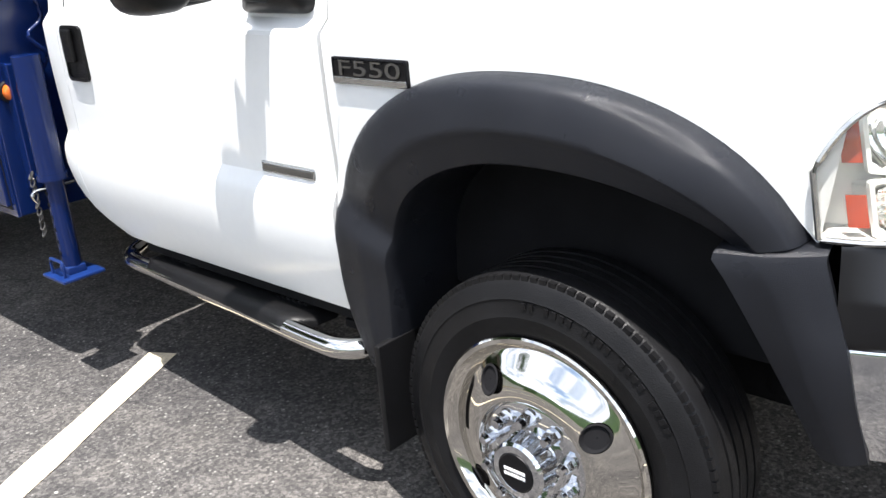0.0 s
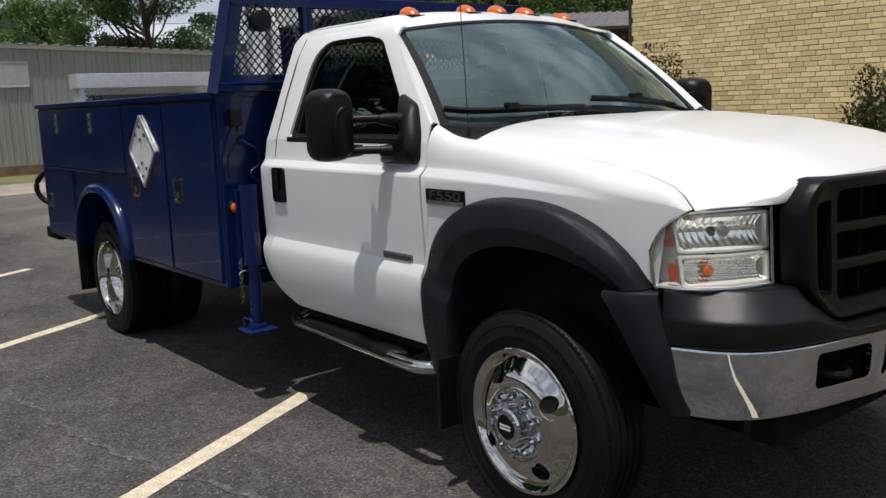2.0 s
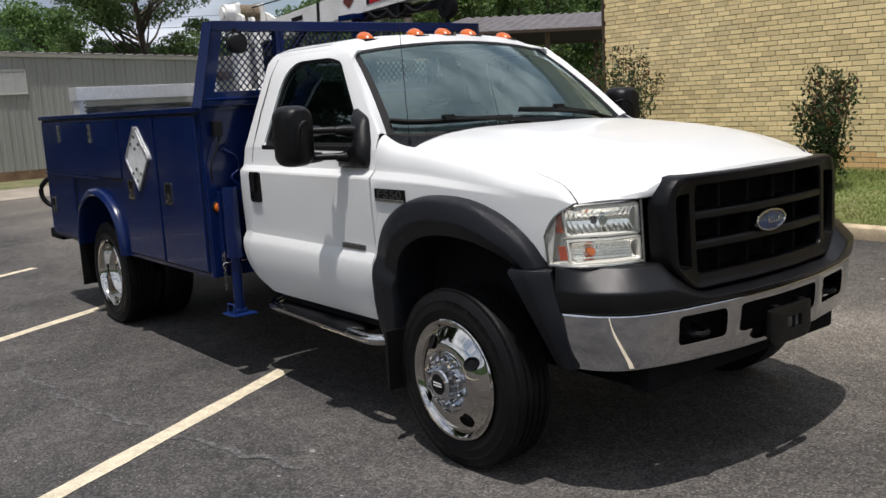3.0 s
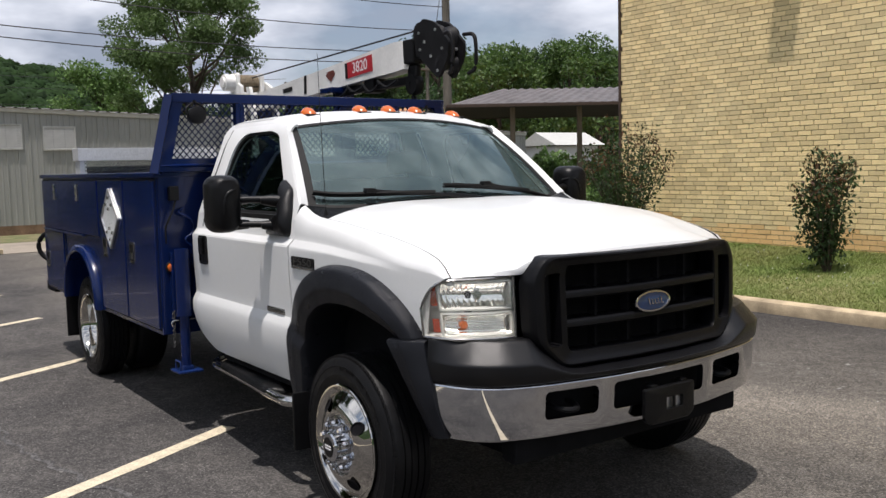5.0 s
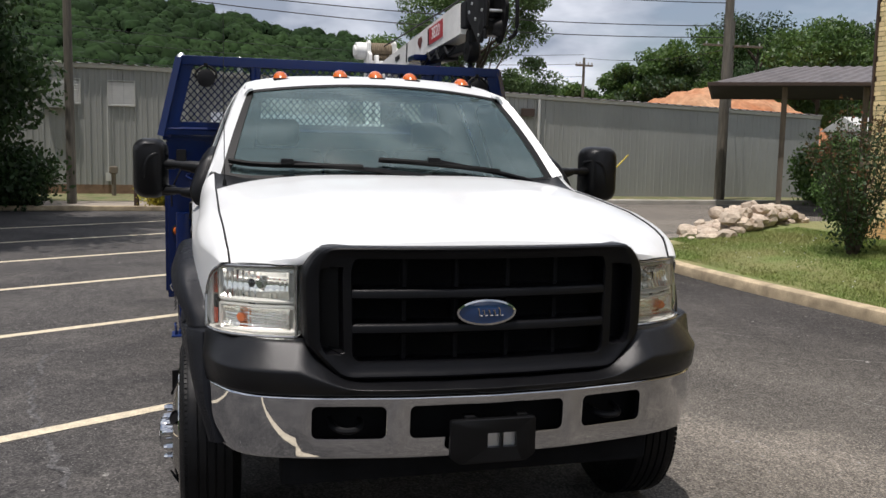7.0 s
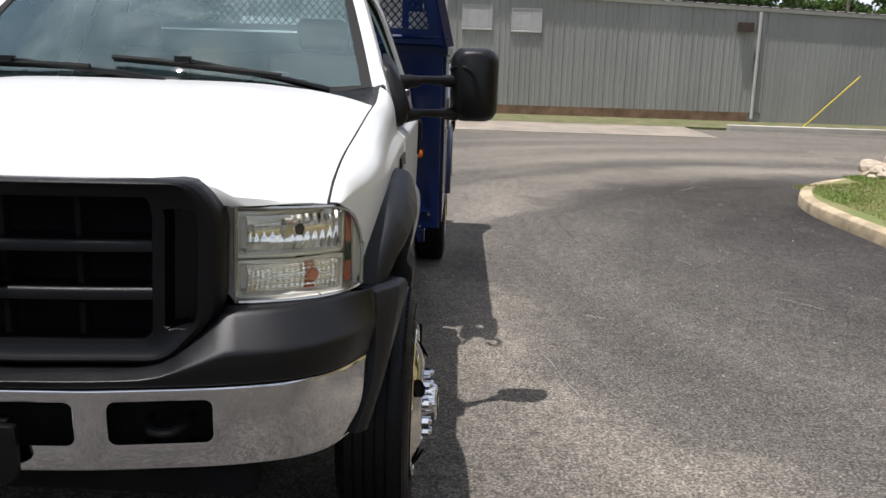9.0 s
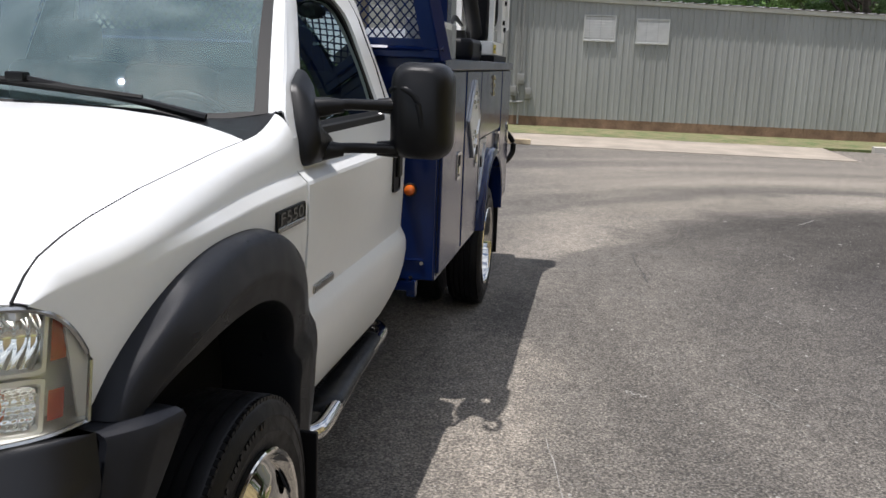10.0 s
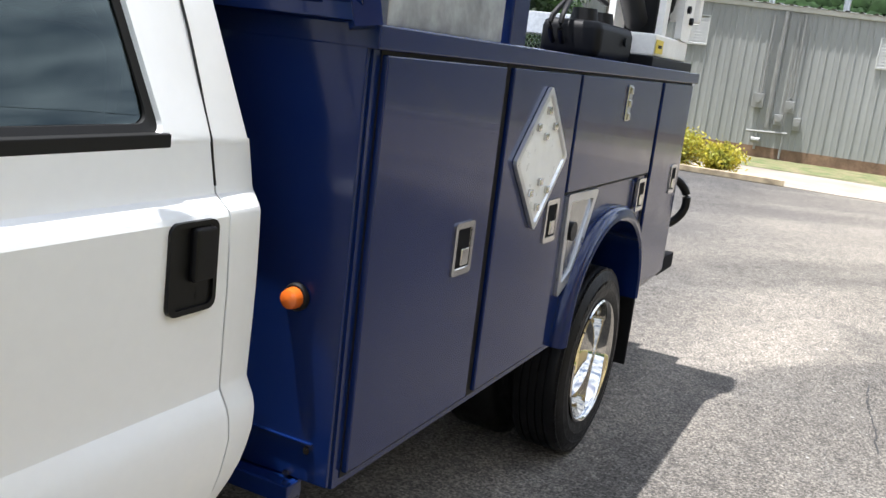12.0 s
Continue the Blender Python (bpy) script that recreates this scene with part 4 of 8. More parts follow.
# valance: black moulded panel over the chrome, dipping under the grille
bm = bmesh.new()
rows = []
for k in range(81):
    y = BUMPER_MID + BUMPER_HALF * math.sin(math.pi / 2 * (k / 40 - 1))
    ay = abs(y)
    # the folds flatten out towards the guards
    end = max(0.12, min(1.0, (BUMPER_HALF - abs(y - BUMPER_MID)) / 0.055))
    top = interp(ay, [(0.0, 0.815), (0.44, 0.818), (0.50, 0.835), (0.615, 0.925), (0.64, 0.948), (1.0, 0.955)])
    h = 0.004
    tx, ty = bumper_x(y + h) - bumper_x(y - h), 2 * h
    ln = math.hypot(tx, ty)
    nx, ny = ty / ln, -tx / ln
    xb = bumper_x(y)
    prof = [(-0.05, 0.774), (-0.002, 0.775), (0.007, 0.780), (0.012, 0.788)]
    prof += [(d, lerp(0.785, top, f)) for d, f in ((0.016, 0.22), (0.018, 0.42), (0.017, 0.45), (0.014, 0.48), (0.010, 0.51), (0.005, 0.545), (-0.020, 0.72), (-0.048, 0.91), (-0.054, 0.95), (-0.062, 0.985), (-0.072, 1.0), (-0.14, 0.97))]
    rows.append([(xb + d * end * nx, y + d * end * ny, z) for d, z in prof])
grid(bm, rows)
part("valance", bm, M_VALANCE, TRUCK, "black moulded valance between bumper and grille", 45)

# grille
def grille_x(y, z):
    return 0.885 - 0.06 * (abs(y) / 0.6) ** 2.2 + 0.012 * (1.29 - z) / 0.5


bm = bmesh.new()
OUT = [(-0.636, 1.195), (-0.575, 1.280), (0.575, 1.280), (0.636, 1.195), (0.628, 0.945), (0.51, 0.822), (-0.51, 0.822), (-0.628, 0.945)]
IN = [(-0.465, 1.20), (-0.455, 1.235), (0.455, 1.235), (0.465, 1.20), (0.460, 0.90), (0.445, 0.880), (-0.445, 0.880), (-0.460, 0.90)]


def dens(loop, m=8):
    res = []
    for i, p in enumerate(loop):
        q = loop[(i + 1) % len(loop)]
        for k in range(m):
            res.append((lerp(p[0], q[0], k / m), lerp(p[1], q[1], k / m)))
    return res


go = dens(poly_round(OUT, 0.045, 4), 3)
gi = dens(poly_round(IN, 0.012, 4), 3)


def gl(t, d):
    def deep(a, b):
        y, z = abs(lerp(a[0], b[0], t)), lerp(a[1], b[1], t)
        pocket = 0.33 < t < 0.78 and y > 0.472 and 0.915 < z < 1.205
        return -0.055 if pocket else d
    return [(grille_x(lerp(a[0], b[0], t), lerp(a[1], b[1], t)) + deep(a, b), lerp(a[0], b[0], t), lerp(a[1], b[1], t)) for a, b in zip(go, gi)]


grid(bm, [gl(0, -0.065), gl(0, -0.016), gl(0.02, 0.002), gl(0.08, 0.016), gl(0.20, 0.020), gl(0.32, 0.016), gl(0.36, 0.014), gl(0.50, 0.008), gl(0.70, 0.004), gl(0.76, 0.003), gl(0.80, 0.002), gl(0.90, 0.001), gl(0.97, 0.0), gl(1.0, -0.008), gl(1.0, -0.09)], True)
grille = part("grille", bm, M_GRILLE, TRUCK, "black plastic grille with horizontal bars", 35)
for z in (1.112, 0.992):
    bm = bmesh.new()
    rows = []
    for k in range(25):
        y = lerp(-0.47, 0.47, k / 24)
        x = grille_x(y, z)
        rows.append([(x - 0.09, y, z + 0.022), (x - 0.016, y, z + 0.020), (x - 0.010, y, z + 0.0185), (x - 0.005, y, z + 0.0145), (x - 0.0025, y, z + 0.009), (x - 0.002, y, z - 0.010), (x - 0.010, y, z - 0.017), (x - 0.09, y, z - 0.02)])
    grid(bm, rows)
    part("grille_bar", bm, M_GRILLE, grille, "", 40)
for y in (-0.28, -0.095, 0.095, 0.28):
    bm = bmesh.new()
    x = grille_x(y, 1.05)
    box(bm, x - 0.09, x - 0.045, y - 0.008, y + 0.008, 0.88, 1.235, 0.003)
    part("grille_rib", bm, M_DARK, grille)
bm = bmesh.new()
box(bm, 0.70, 0.725, -0.565, 0.565, 0.80, 1.235)
part("radiator", bm, M_DARK, TRUCK)
# emblem
bm = bmesh.new()
ex, ez = 0.892, 1.048


def oval(ry, rz, x, n=36):
    return [(x, 0.002 + ry * math.cos(a), ez + rz * math.sin(a)) for a in (2 * math.pi * k / n for k in range(n))]


grid(bm, [oval(0.108, 0.046, ex - 0.02), oval(0.110, 0.0475, ex), oval(0.108, 0.046, ex + 0.006), oval(0.100, 0.039, ex + 0.007), oval(0.098, 0.038, ex + 0.002)], True)
part("emblem_rim", bm, M_CHROME, grille, "chrome oval rim", 40)
bm = bmesh.new()
rr = [oval(0.098 * k, 0.038 * k, ex + 0.002 + 0.004 * (1 - k * k)) for k in (1, 0.8, 0.6, 0.4, 0.2, 0.02)]
grid(bm, rr, True)
part("emblem", bm, M_EMBLEM, grille, "blue enamel oval emblem", 60)
bm = bmesh.new()
for k, h in enumerate((0.018, 0.009, 0.009, 0.009, 0.016)):
    y0 = 0.046 - 0.019 * k
    tube(bm, bend([(ex + 0.008, 0.008 + y0 + 0.008, ez - 0.011), (ex + 0.008, 0.008 + y0 - 0.002, ez - 0.010), (ex + 0.008, 0.008 + y0 - 0.004, ez + h * 0.4), (ex + 0.008, 0.008 + y0 - 0.010, ez + h)], 3), 0.0024, 6)
part("emblem_squiggle", bm, M_CHROME, grille)


# headlamps
def lamp_front(t):
    """Plan curve of the lens, from beside the grille (0) round the corner (1): x, y."""
    c = bend([(0.742, 0.642, 0), (0.730, 0.705, 0), (0.702, 0.790, 0), (0.658, 0.862, 0), (0.592, 0.916, 0), (0.515, 0.942, 0)], 5)
    f = t * (len(c) - 1)
    i = min(int(f), len(c) - 2)
    p = c[i].lerp(c[i + 1], f - i)
    return p.x, p.y


for s in (-1, 1):
    def edge_z(t):
        return lerp(0.950, 0.958, t), lerp(1.200, 1.186, min(1, t / 0.75)) - 0.115 * max(0, (t - 0.62) / 0.38) ** 2.3
    bm = bmesh.new()
    rows = []
    for k in range(41):
        t = k / 40
        x, y = lamp_front(t)
        z0, z1 = edge_z(t)
        rows.append([(x - 0.012 * (2 * j / 8 - 1) ** 6, s * (y - 0.004 * (2 * j / 8 - 1) ** 6), lerp(z0, z1, j / 8)) for j in range(9)])
    vr = grid(bm, rows)
    lamp = empty("headlamp", (0, 0, 0), "", "")
    lamp.parent = TRUCK
    lens = part("lens", bm, M_LENS, lamp, "clear hazed lens", 50)
    lens.visible_shadow = False
    # housing behind: back wall, sill, roof
    bm = bmesh.new()
    rows = []
    for k in range(41):
        t = k / 40
        x, y = lamp_front(t)
        z0, z1 = edge_z(t)
        d = 0.075
        nx, ny = (0.80, 0.6) if t < 0.6 else (0.5, 0.86)
        xb, yb = x - d * nx, y - d * ny * 0.8
        rows.append([(x - 0.004, s * (y - 0.003), z0), (xb, s * yb, z0 + 0.010), (xb, s * yb, lerp(z0, z1, 0.5)), (xb, s * yb, z1 - 0.010), (x - 0.004, s * (y - 0.003), z1)])
    grid(bm, rows)
    part("lamp_housing", bm, M_SILVER, lamp, "silver reflector housing", 40)
    # bright bars: bezel round both bowls
    for z0, z1 in ((1.072, 1.176), (0.965, 1.048)):
        bm = bmesh.new()

        def on(tz, d):
            t, z = tz
            x, y = lamp_front(min(1, max(0, t)))
            return (x - 0.020 - d, s * (y - 0.012 - 0.4 * d), z)
        oo = dens(rrect(0.02, 0.765, 0, 1, 0.06, 4), 2)
        fr = [[(u, lerp(z0 - 0.009, z1 + 0.009, v)) for u, v in oo], [(lerp(0.07, 0.71, (u - 0.02) / 0.725), lerp(z0 + 0.006, z1 - 0.006, v)) for u, v in oo]]
        grid(bm, [[on(p, 0.0) for p in fr[0]], [on(p, -0.006) for p in fr[0]], [on((lerp(p[0], q[0], .5), lerp(p[1], q[1], .5)), -0.006) for p, q in zip(*fr)], [on(p, 0.004) for p in fr[1]], [on(p, 0.045) for p in fr[1]]], True)
        part("bezel", bm, M_SILVER, lamp, "", 40)
        # fluted reflector and bulb
        bm = bmesh.new()
        rows = []
        for k in range(61):
            u = k / 60
            x, y = lamp_front(lerp(0.09, 0.70, u))
            d = 0.024 + 0.018 * math.sin(math.pi * u) ** 0.7 + (0.0014 * math.sin(u * 110) if z0 < 1.05 else 0.0015 * math.sin(u * 75) * min(1.0, 0.25 + 1.6 * abs(u - 0.35)))
            # the lower bowl is fluted lengthwise, its flutes fanning out from the bulb
            rows.append([(x - d - 0.026 * math.sin(math.pi * w) + 0.006 + (0.0022 * math.sin(44 * w * (1.25 - 0.5 * u)) if z0 < 1.05 else 0.0), s * (y - 0.3 * d), lerp(z0 + 0.004, z1 - 0.004, w)) for w in (k2 / 30 for k2 in range(31))])
        grid(bm, rows)
        part("reflector", bm, M_REFLECT, lamp, "fluted chrome reflector", 60)
        bm = bmesh.new()
        x, y = lamp_front(0.36 if z0 > 1.05 else 0.52)
        zc_ = (z0 + z1) / 2
        for q0, q1, r_ in ((0.075, 0.050, 0.016), (0.050, 0.040, 0.010)) if z0 > 1.05 else ((0.055, 0.036, 0.017), (0.036, 0.028, 0.012)):
            tube(bm, [(x - q0, s * (y - 0.3 * q0), zc_), (x - q1, s * (y - 0.3 * q1), zc_)], r_, 12)
        part("bulb", bm, M_AMBER if z0 < 1.05 else M_STEEL, lamp)
        # side marker
        bm = bmesh.new()
        rows = []
        for k in range(5):
            t = lerp(0.785, 0.865, k / 4)
            xx, yy = lamp_front(t)
            rows.append([(xx - 0.012, s * (yy - 0.010), z) for z in (z0 + 0.012, (z0 + z1) / 2, z1 - 0.016)])
        grid(bm, rows)
        part("side_marker", bm, M_RED, lamp, "orange side marker", 0)
    # chrome frame line round the lens
    bm = bmesh.new()
    lp = [(lamp_front(k / 40)[0] + 0.001, s * (lamp_front(k / 40)[1] + 0.001), edge_z(k / 40)[1]) for k in range(41)]
    lp += [(lamp_front(1 - k / 40)[0] + 0.001, s * (lamp_front(1 - k / 40)[1] + 0.001), edge_z(1 - k / 40)[0]) for k in range(41)]
    tube(bm, lp + [lp[0]], 0.0055, 6)
    part("lens_rim", bm, M_BADGE, lamp)
    # the whole lamp leans back towards its outer top corner
    for ob in lamp.children:
        for v in ob.data.vertices:
            lean = interp(abs(v.co.y), [(0.62, 0.008), (0.75, 0.024), (0.86, 0.052), (0.95, 0.036)])
            v.co.x -= lean * (v.co.z - 0.955) / 0.24


# wheels
def build_wheel(cx, y_out, s, front):
    cz, R = 0.404, 0.404
    hub_ob = new("wheel")
    hub_ob.parent = TRUCK
    hub_ob.location.y = 0.018 if front else 0.0
    tagged(hub_ob, "bright steel truck wheel with black tyre")
    w = 0.235
    bm = bmesh.new()
    yi = y_out - w
    prof = [(0.255, yi + 0.01), (0.30, yi - 0.0), (0.36, yi + 0.006), (R - 0.012, yi + 0.03)]
    # tread ribs with grooves
    n = 5
    for k in range(n):
        a = yi + 0.035 + (w - 0.07) * k / n
        b = yi + 0.035 + (w - 0.07) * (k + 1) / n
        prof += [(R, a + 0.004), (R, b - 0.004), (R - 0.010, b - 0.003), (R - 0.010, b + 0.003)] if k < n - 1 else [(R, a + 0.004), (R, b)]
    prof += [(R - 0.006, y_out - 0.024), (R - 0.022, y_out - 0.010), (R - 0.045, y_out - 0.004), (R - 0.050, y_out - 0.001), (R - 0.054, y_out - 0.003), (0.322, y_out), (0.315, y_out + 0.002), (0.309, y_out),
             (0.285, y_out - 0.004), (0.268, y_out - 0.014), (0.255, y_out - 0.02)]
    lathe(bm, prof, cx, cz, 72, s)
    # shoulder lugs
    for k in range(110):
        a = 2 * math.pi * k / 110
        m = Matrix.Translation((cx, 0, cz)) @ Matrix.Rotation(-a, 4, "Y")
        box(bm, R - 0.016, R - 0.0035, *sorted((s * (y_out - 0.032), s * (y_out - 0.017))), -0.0085, 0.0085, 0, 1, m)
    tyre = part("tyre", bm, M_RUBBER, hub_ob, "black worn truck tyre", 30)
    for k in range(22):
        a = 0.5 + 1.2 * k / 22
        if k % 5 == 4:
            continue
        bm = bmesh.new()
        m = Matrix.Translation((cx, 0, cz)) @ Matrix.Rotation(-a, 4, "Y")
        box(bm, 0.335, 0.349, *sorted((s * (y_out - 0.002), s * (y_out + 0.0015))), -0.005, 0.005, 0, 1, m)
        part("raised_script", bm, M_RUBBER, tyre, "", 0)
    bm = bmesh.new()
    if front:
        prof = [(0.252, y_out - 0.06), (0.268, y_out - 0.012), (0.272, y_out + 0.004), (0.268, y_out + 0.008), (0.258, y_out + 0.006), (0.250, y_out - 0.004), (0.240, y_out - 0.012),
                (0.228, y_out - 0.006), (0.205, y_out + 0.010), (0.175, y_out + 0.026), (0.150, y_out + 0.034), (0.140, y_out + 0.034), (0.134, y_out + 0.026), (0.134, y_out + 0.020)]
        yh = y_out + 0.020
    else:
        prof = [(0.252, y_out - 0.06), (0.262, y_out - 0.018), (0.268, y_out - 0.004), (0.262, y_out + 0.002), (0.254, y_out - 0.002), (0.246, y_out - 0.02), (0.240, y_out - 0.07), (0.232, y_out - 0.105),
                (0.215, y_out - 0.13), (0.185, y_out - 0.15), (0.150, y_out - 0.156), (0.140, y_out - 0.15), (0.134, y_out - 0.148), (0.134, y_out - 0.148)]
        yh = y_out - 0.148
    lathe(bm, prof, cx, cz, 64, s)
    part("rim", bm, M_RIM, hub_ob, "mirror-polished steel wheel cover", 40)
    bm = bmesh.new()
    lathe(bm, [(0.134, yh), (0.128, yh + 0.004), (0.070, yh + 0.006), (0.066, yh + 0.012), (0.066, yh + 0.055), (0.060, yh + 0.062), (0.046, yh + 0.064), (0.044, yh + 0.062)], cx, cz, 40, s)
    part("hub", bm, M_CHROME, hub_ob, "chrome hub cap", 35)
    bm = bmesh.new()
    lathe(bm, [(0.045, yh + 0.062), (0.043, yh + 0.066), (0.001, yh + 0.066)], cx, cz, 32, s)
    cap = part("hub_badge", bm, M_GRILLE, hub_ob, "black round hub badge with two lines of white script", 30)
    bm = bmesh.new()
    for k in range(7):
        for j in range(2):
            box(bm, cx - 0.028 + k * 0.008, cx - 0.0225 + k * 0.008, *sorted((s * (yh + 0.0655), s * (yh + 0.0675))), cz - 0.010 + j * 0.012, cz - 0.003 + j * 0.012)
    part("hub_script", bm, M_TEXT, hub_ob, "", 0)
    for k in range(10):
        a = 2 * math.pi * (k + 0.5) / 10
        px, pz = cx + 0.105 * math.cos(a), cz + 0.105 * math.sin(a)
        bm = bmesh.new()
        for rr, o0, o1, nn in ((0.019, 0.0, 0.012, 14), (0.0155, 0.012, 0.036, 6), (0.013, 0.036, 0.048, 10)):
            rows = [[(px + rr * (0.72 if o == o1 and nn == 10 else 1) * math.cos(b), s * (yh + o), pz + rr * (0.72 if o == o1 and nn == 10 else 1) * math.sin(b)) for b in (2 * math.pi * i / nn for i in range(nn))] for o in (o0, o1)]
            vr = grid(bm, rows, True)
            bm.faces.new(vr[1])
        part("lug_nut", bm, M_CHROME, hub_ob, "", 30)
    # dark discs set on the cover, their colour giving the shade of vent holes
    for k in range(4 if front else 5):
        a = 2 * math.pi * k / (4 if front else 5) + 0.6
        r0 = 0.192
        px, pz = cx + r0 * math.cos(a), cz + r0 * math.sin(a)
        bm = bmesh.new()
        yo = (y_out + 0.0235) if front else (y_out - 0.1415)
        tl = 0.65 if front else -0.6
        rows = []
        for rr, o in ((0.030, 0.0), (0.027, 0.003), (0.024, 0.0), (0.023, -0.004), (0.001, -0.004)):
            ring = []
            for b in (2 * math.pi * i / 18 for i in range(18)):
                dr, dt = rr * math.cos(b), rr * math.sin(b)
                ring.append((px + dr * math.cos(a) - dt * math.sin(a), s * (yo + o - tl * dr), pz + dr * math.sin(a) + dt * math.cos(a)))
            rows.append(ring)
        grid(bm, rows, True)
        part("vent_hole", bm, M_DARK, hub_ob, "dark round disc in place of a shaded vent hole", 30)
    return hub_ob


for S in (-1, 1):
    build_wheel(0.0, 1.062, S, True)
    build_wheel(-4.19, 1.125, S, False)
    bm = bmesh.new()
    lathe(bm, [(0.26, 0.60), (0.36, 0.585), (0.395, 0.61), (0.404, 0.63), (0.404, 0.80), (0.39, 0.82), (0.36, 0.835), (0.26, 0.82), (0.05, 0.81)], -4.19, 0.404, 48, S)
    part("inner_tyre", bm, M_RUBBER, TRUCK, "black inner tyre of the rear pair", 40)
# axles, frame rails, tank
bm = bmesh.new()
tube(bm, [(-4.19, -0.85, 0.404), (-4.19, 0.85, 0.404)], 0.06, 12)
part("rear_axle", bm, M_DARK, TRUCK)
bm = bmesh.new()
tube(bm, [(0.0, -0.95, 0.404), (0.0, 0.95, 0.404)], 0.055, 12)
part("front_axle", bm, M_DARK, TRUCK)
bm = bmesh.new()
lathe(bm, [(0.02, -0.16), (0.15, -0.12), (0.18, 0.0), (0.15, 0.12), (0.02, 0.16)], -4.19, 0.404, 20)
part("rear_differential", bm, M_DARK, TRUCK)
for sy in (-1, 1):
    bm = bmesh.new()
    box(bm, -5.5, 0.75, sy * 0.43 - 0.04, sy * 0.43 + 0.04, 0.60, 0.80, 0.01)
    part("chassis_rail", bm, M_DARK, TRUCK)
bm = bmesh.new()
box(bm, 0.30, 0.62, -0.62, 0.62, 0.44, 0.60, 0.03)
part("skid_plate", bm, M_DARK, TRUCK)
bm = bmesh.new()
box(bm, -3.5, -2.4, -0.4, 0.4, 0.45, 0.75, 0.04)
part("fuel_tank", bm, M_DARK, TRUCK)
bm = bmesh.new()
box(bm, 0.70, 0.80, -0.70, 0.70, 0.43, 0.575, 0.02)
part("air_dam", bm, M_DARK, TRUCK)
bm = bmesh.new()
lathe(bm, [(0.02, 0.10), (0.13, 0.14), (0.16, 0.25), (0.13, 0.36), (0.02, 0.40)], 0.0, 0.42, 20)
part("front_differential", bm, M_DARK, TRUCK)


# ---------------------------------------------------------------- utility body on the truck
def clip_line(p, d, poly):
    """Part of the line p + t d inside a convex polygon of (y, z) corners, given anticlockwise."""
    t0, t1 = -9.0, 9.0
    for i in range(len(poly)):
        a, b = Vector(poly[i]), Vector(poly[(i + 1) % len(poly)])
        n = Vector((-(b - a).y, (b - a).x))
        den, num = n.dot(d), n.dot(a - p)
        if abs(den) < 1e-9:
            if n.dot(p - a) < 0:
                return None
            continue
        t = num / den
        if den > 0:
            t0 = max(t0, t)
        else:
            t1 = min(t1, t)
    return (p + d * t0, p + d * t1) if t1 - t0 > 0.01 else None


def mesh_panel(bm, poly, x, pitch=0.042, rise=1.15, w=0.0035):
    """Expanded-metal mesh: two families of flat strands inside the polygon."""
    ys = [p[0] for p in poly]
    zs = [p[1] for p in poly]
    for sg in (-1, 1):
        d = Vector((1, sg * rise)).normalized()
        span = (max(ys) - min(ys)) + (max(zs) - min(zs)) / rise
        k = 0
        while k * pitch < span * 1.2:
            y = (min(ys) - (max(zs) - min(zs)) / rise if sg > 0 else min(ys)) + k * pitch
            c = clip_line(Vector((y, min(zs))), d, poly)
            k += 1
            if c is None:
                continue
            a, b = c
            n = Vector((-d.y, d.x)) * w
            o = 0.002 * sg
            vs = [bm.verts.new((x + xx + o, q.x, q.y)) for xx in (-0.002, 0.002) for q in (a - n, a + n, b + n, b - n)]
            for f in ((0, 1, 2, 3), (7, 6, 5, 4), (0, 4, 5, 1), (2, 6, 7, 3), (1, 5, 6, 2), (0, 3, 7, 4)):
                bm.faces.new([vs[i] for i in f])


BC, BW = -0.02, 1.13


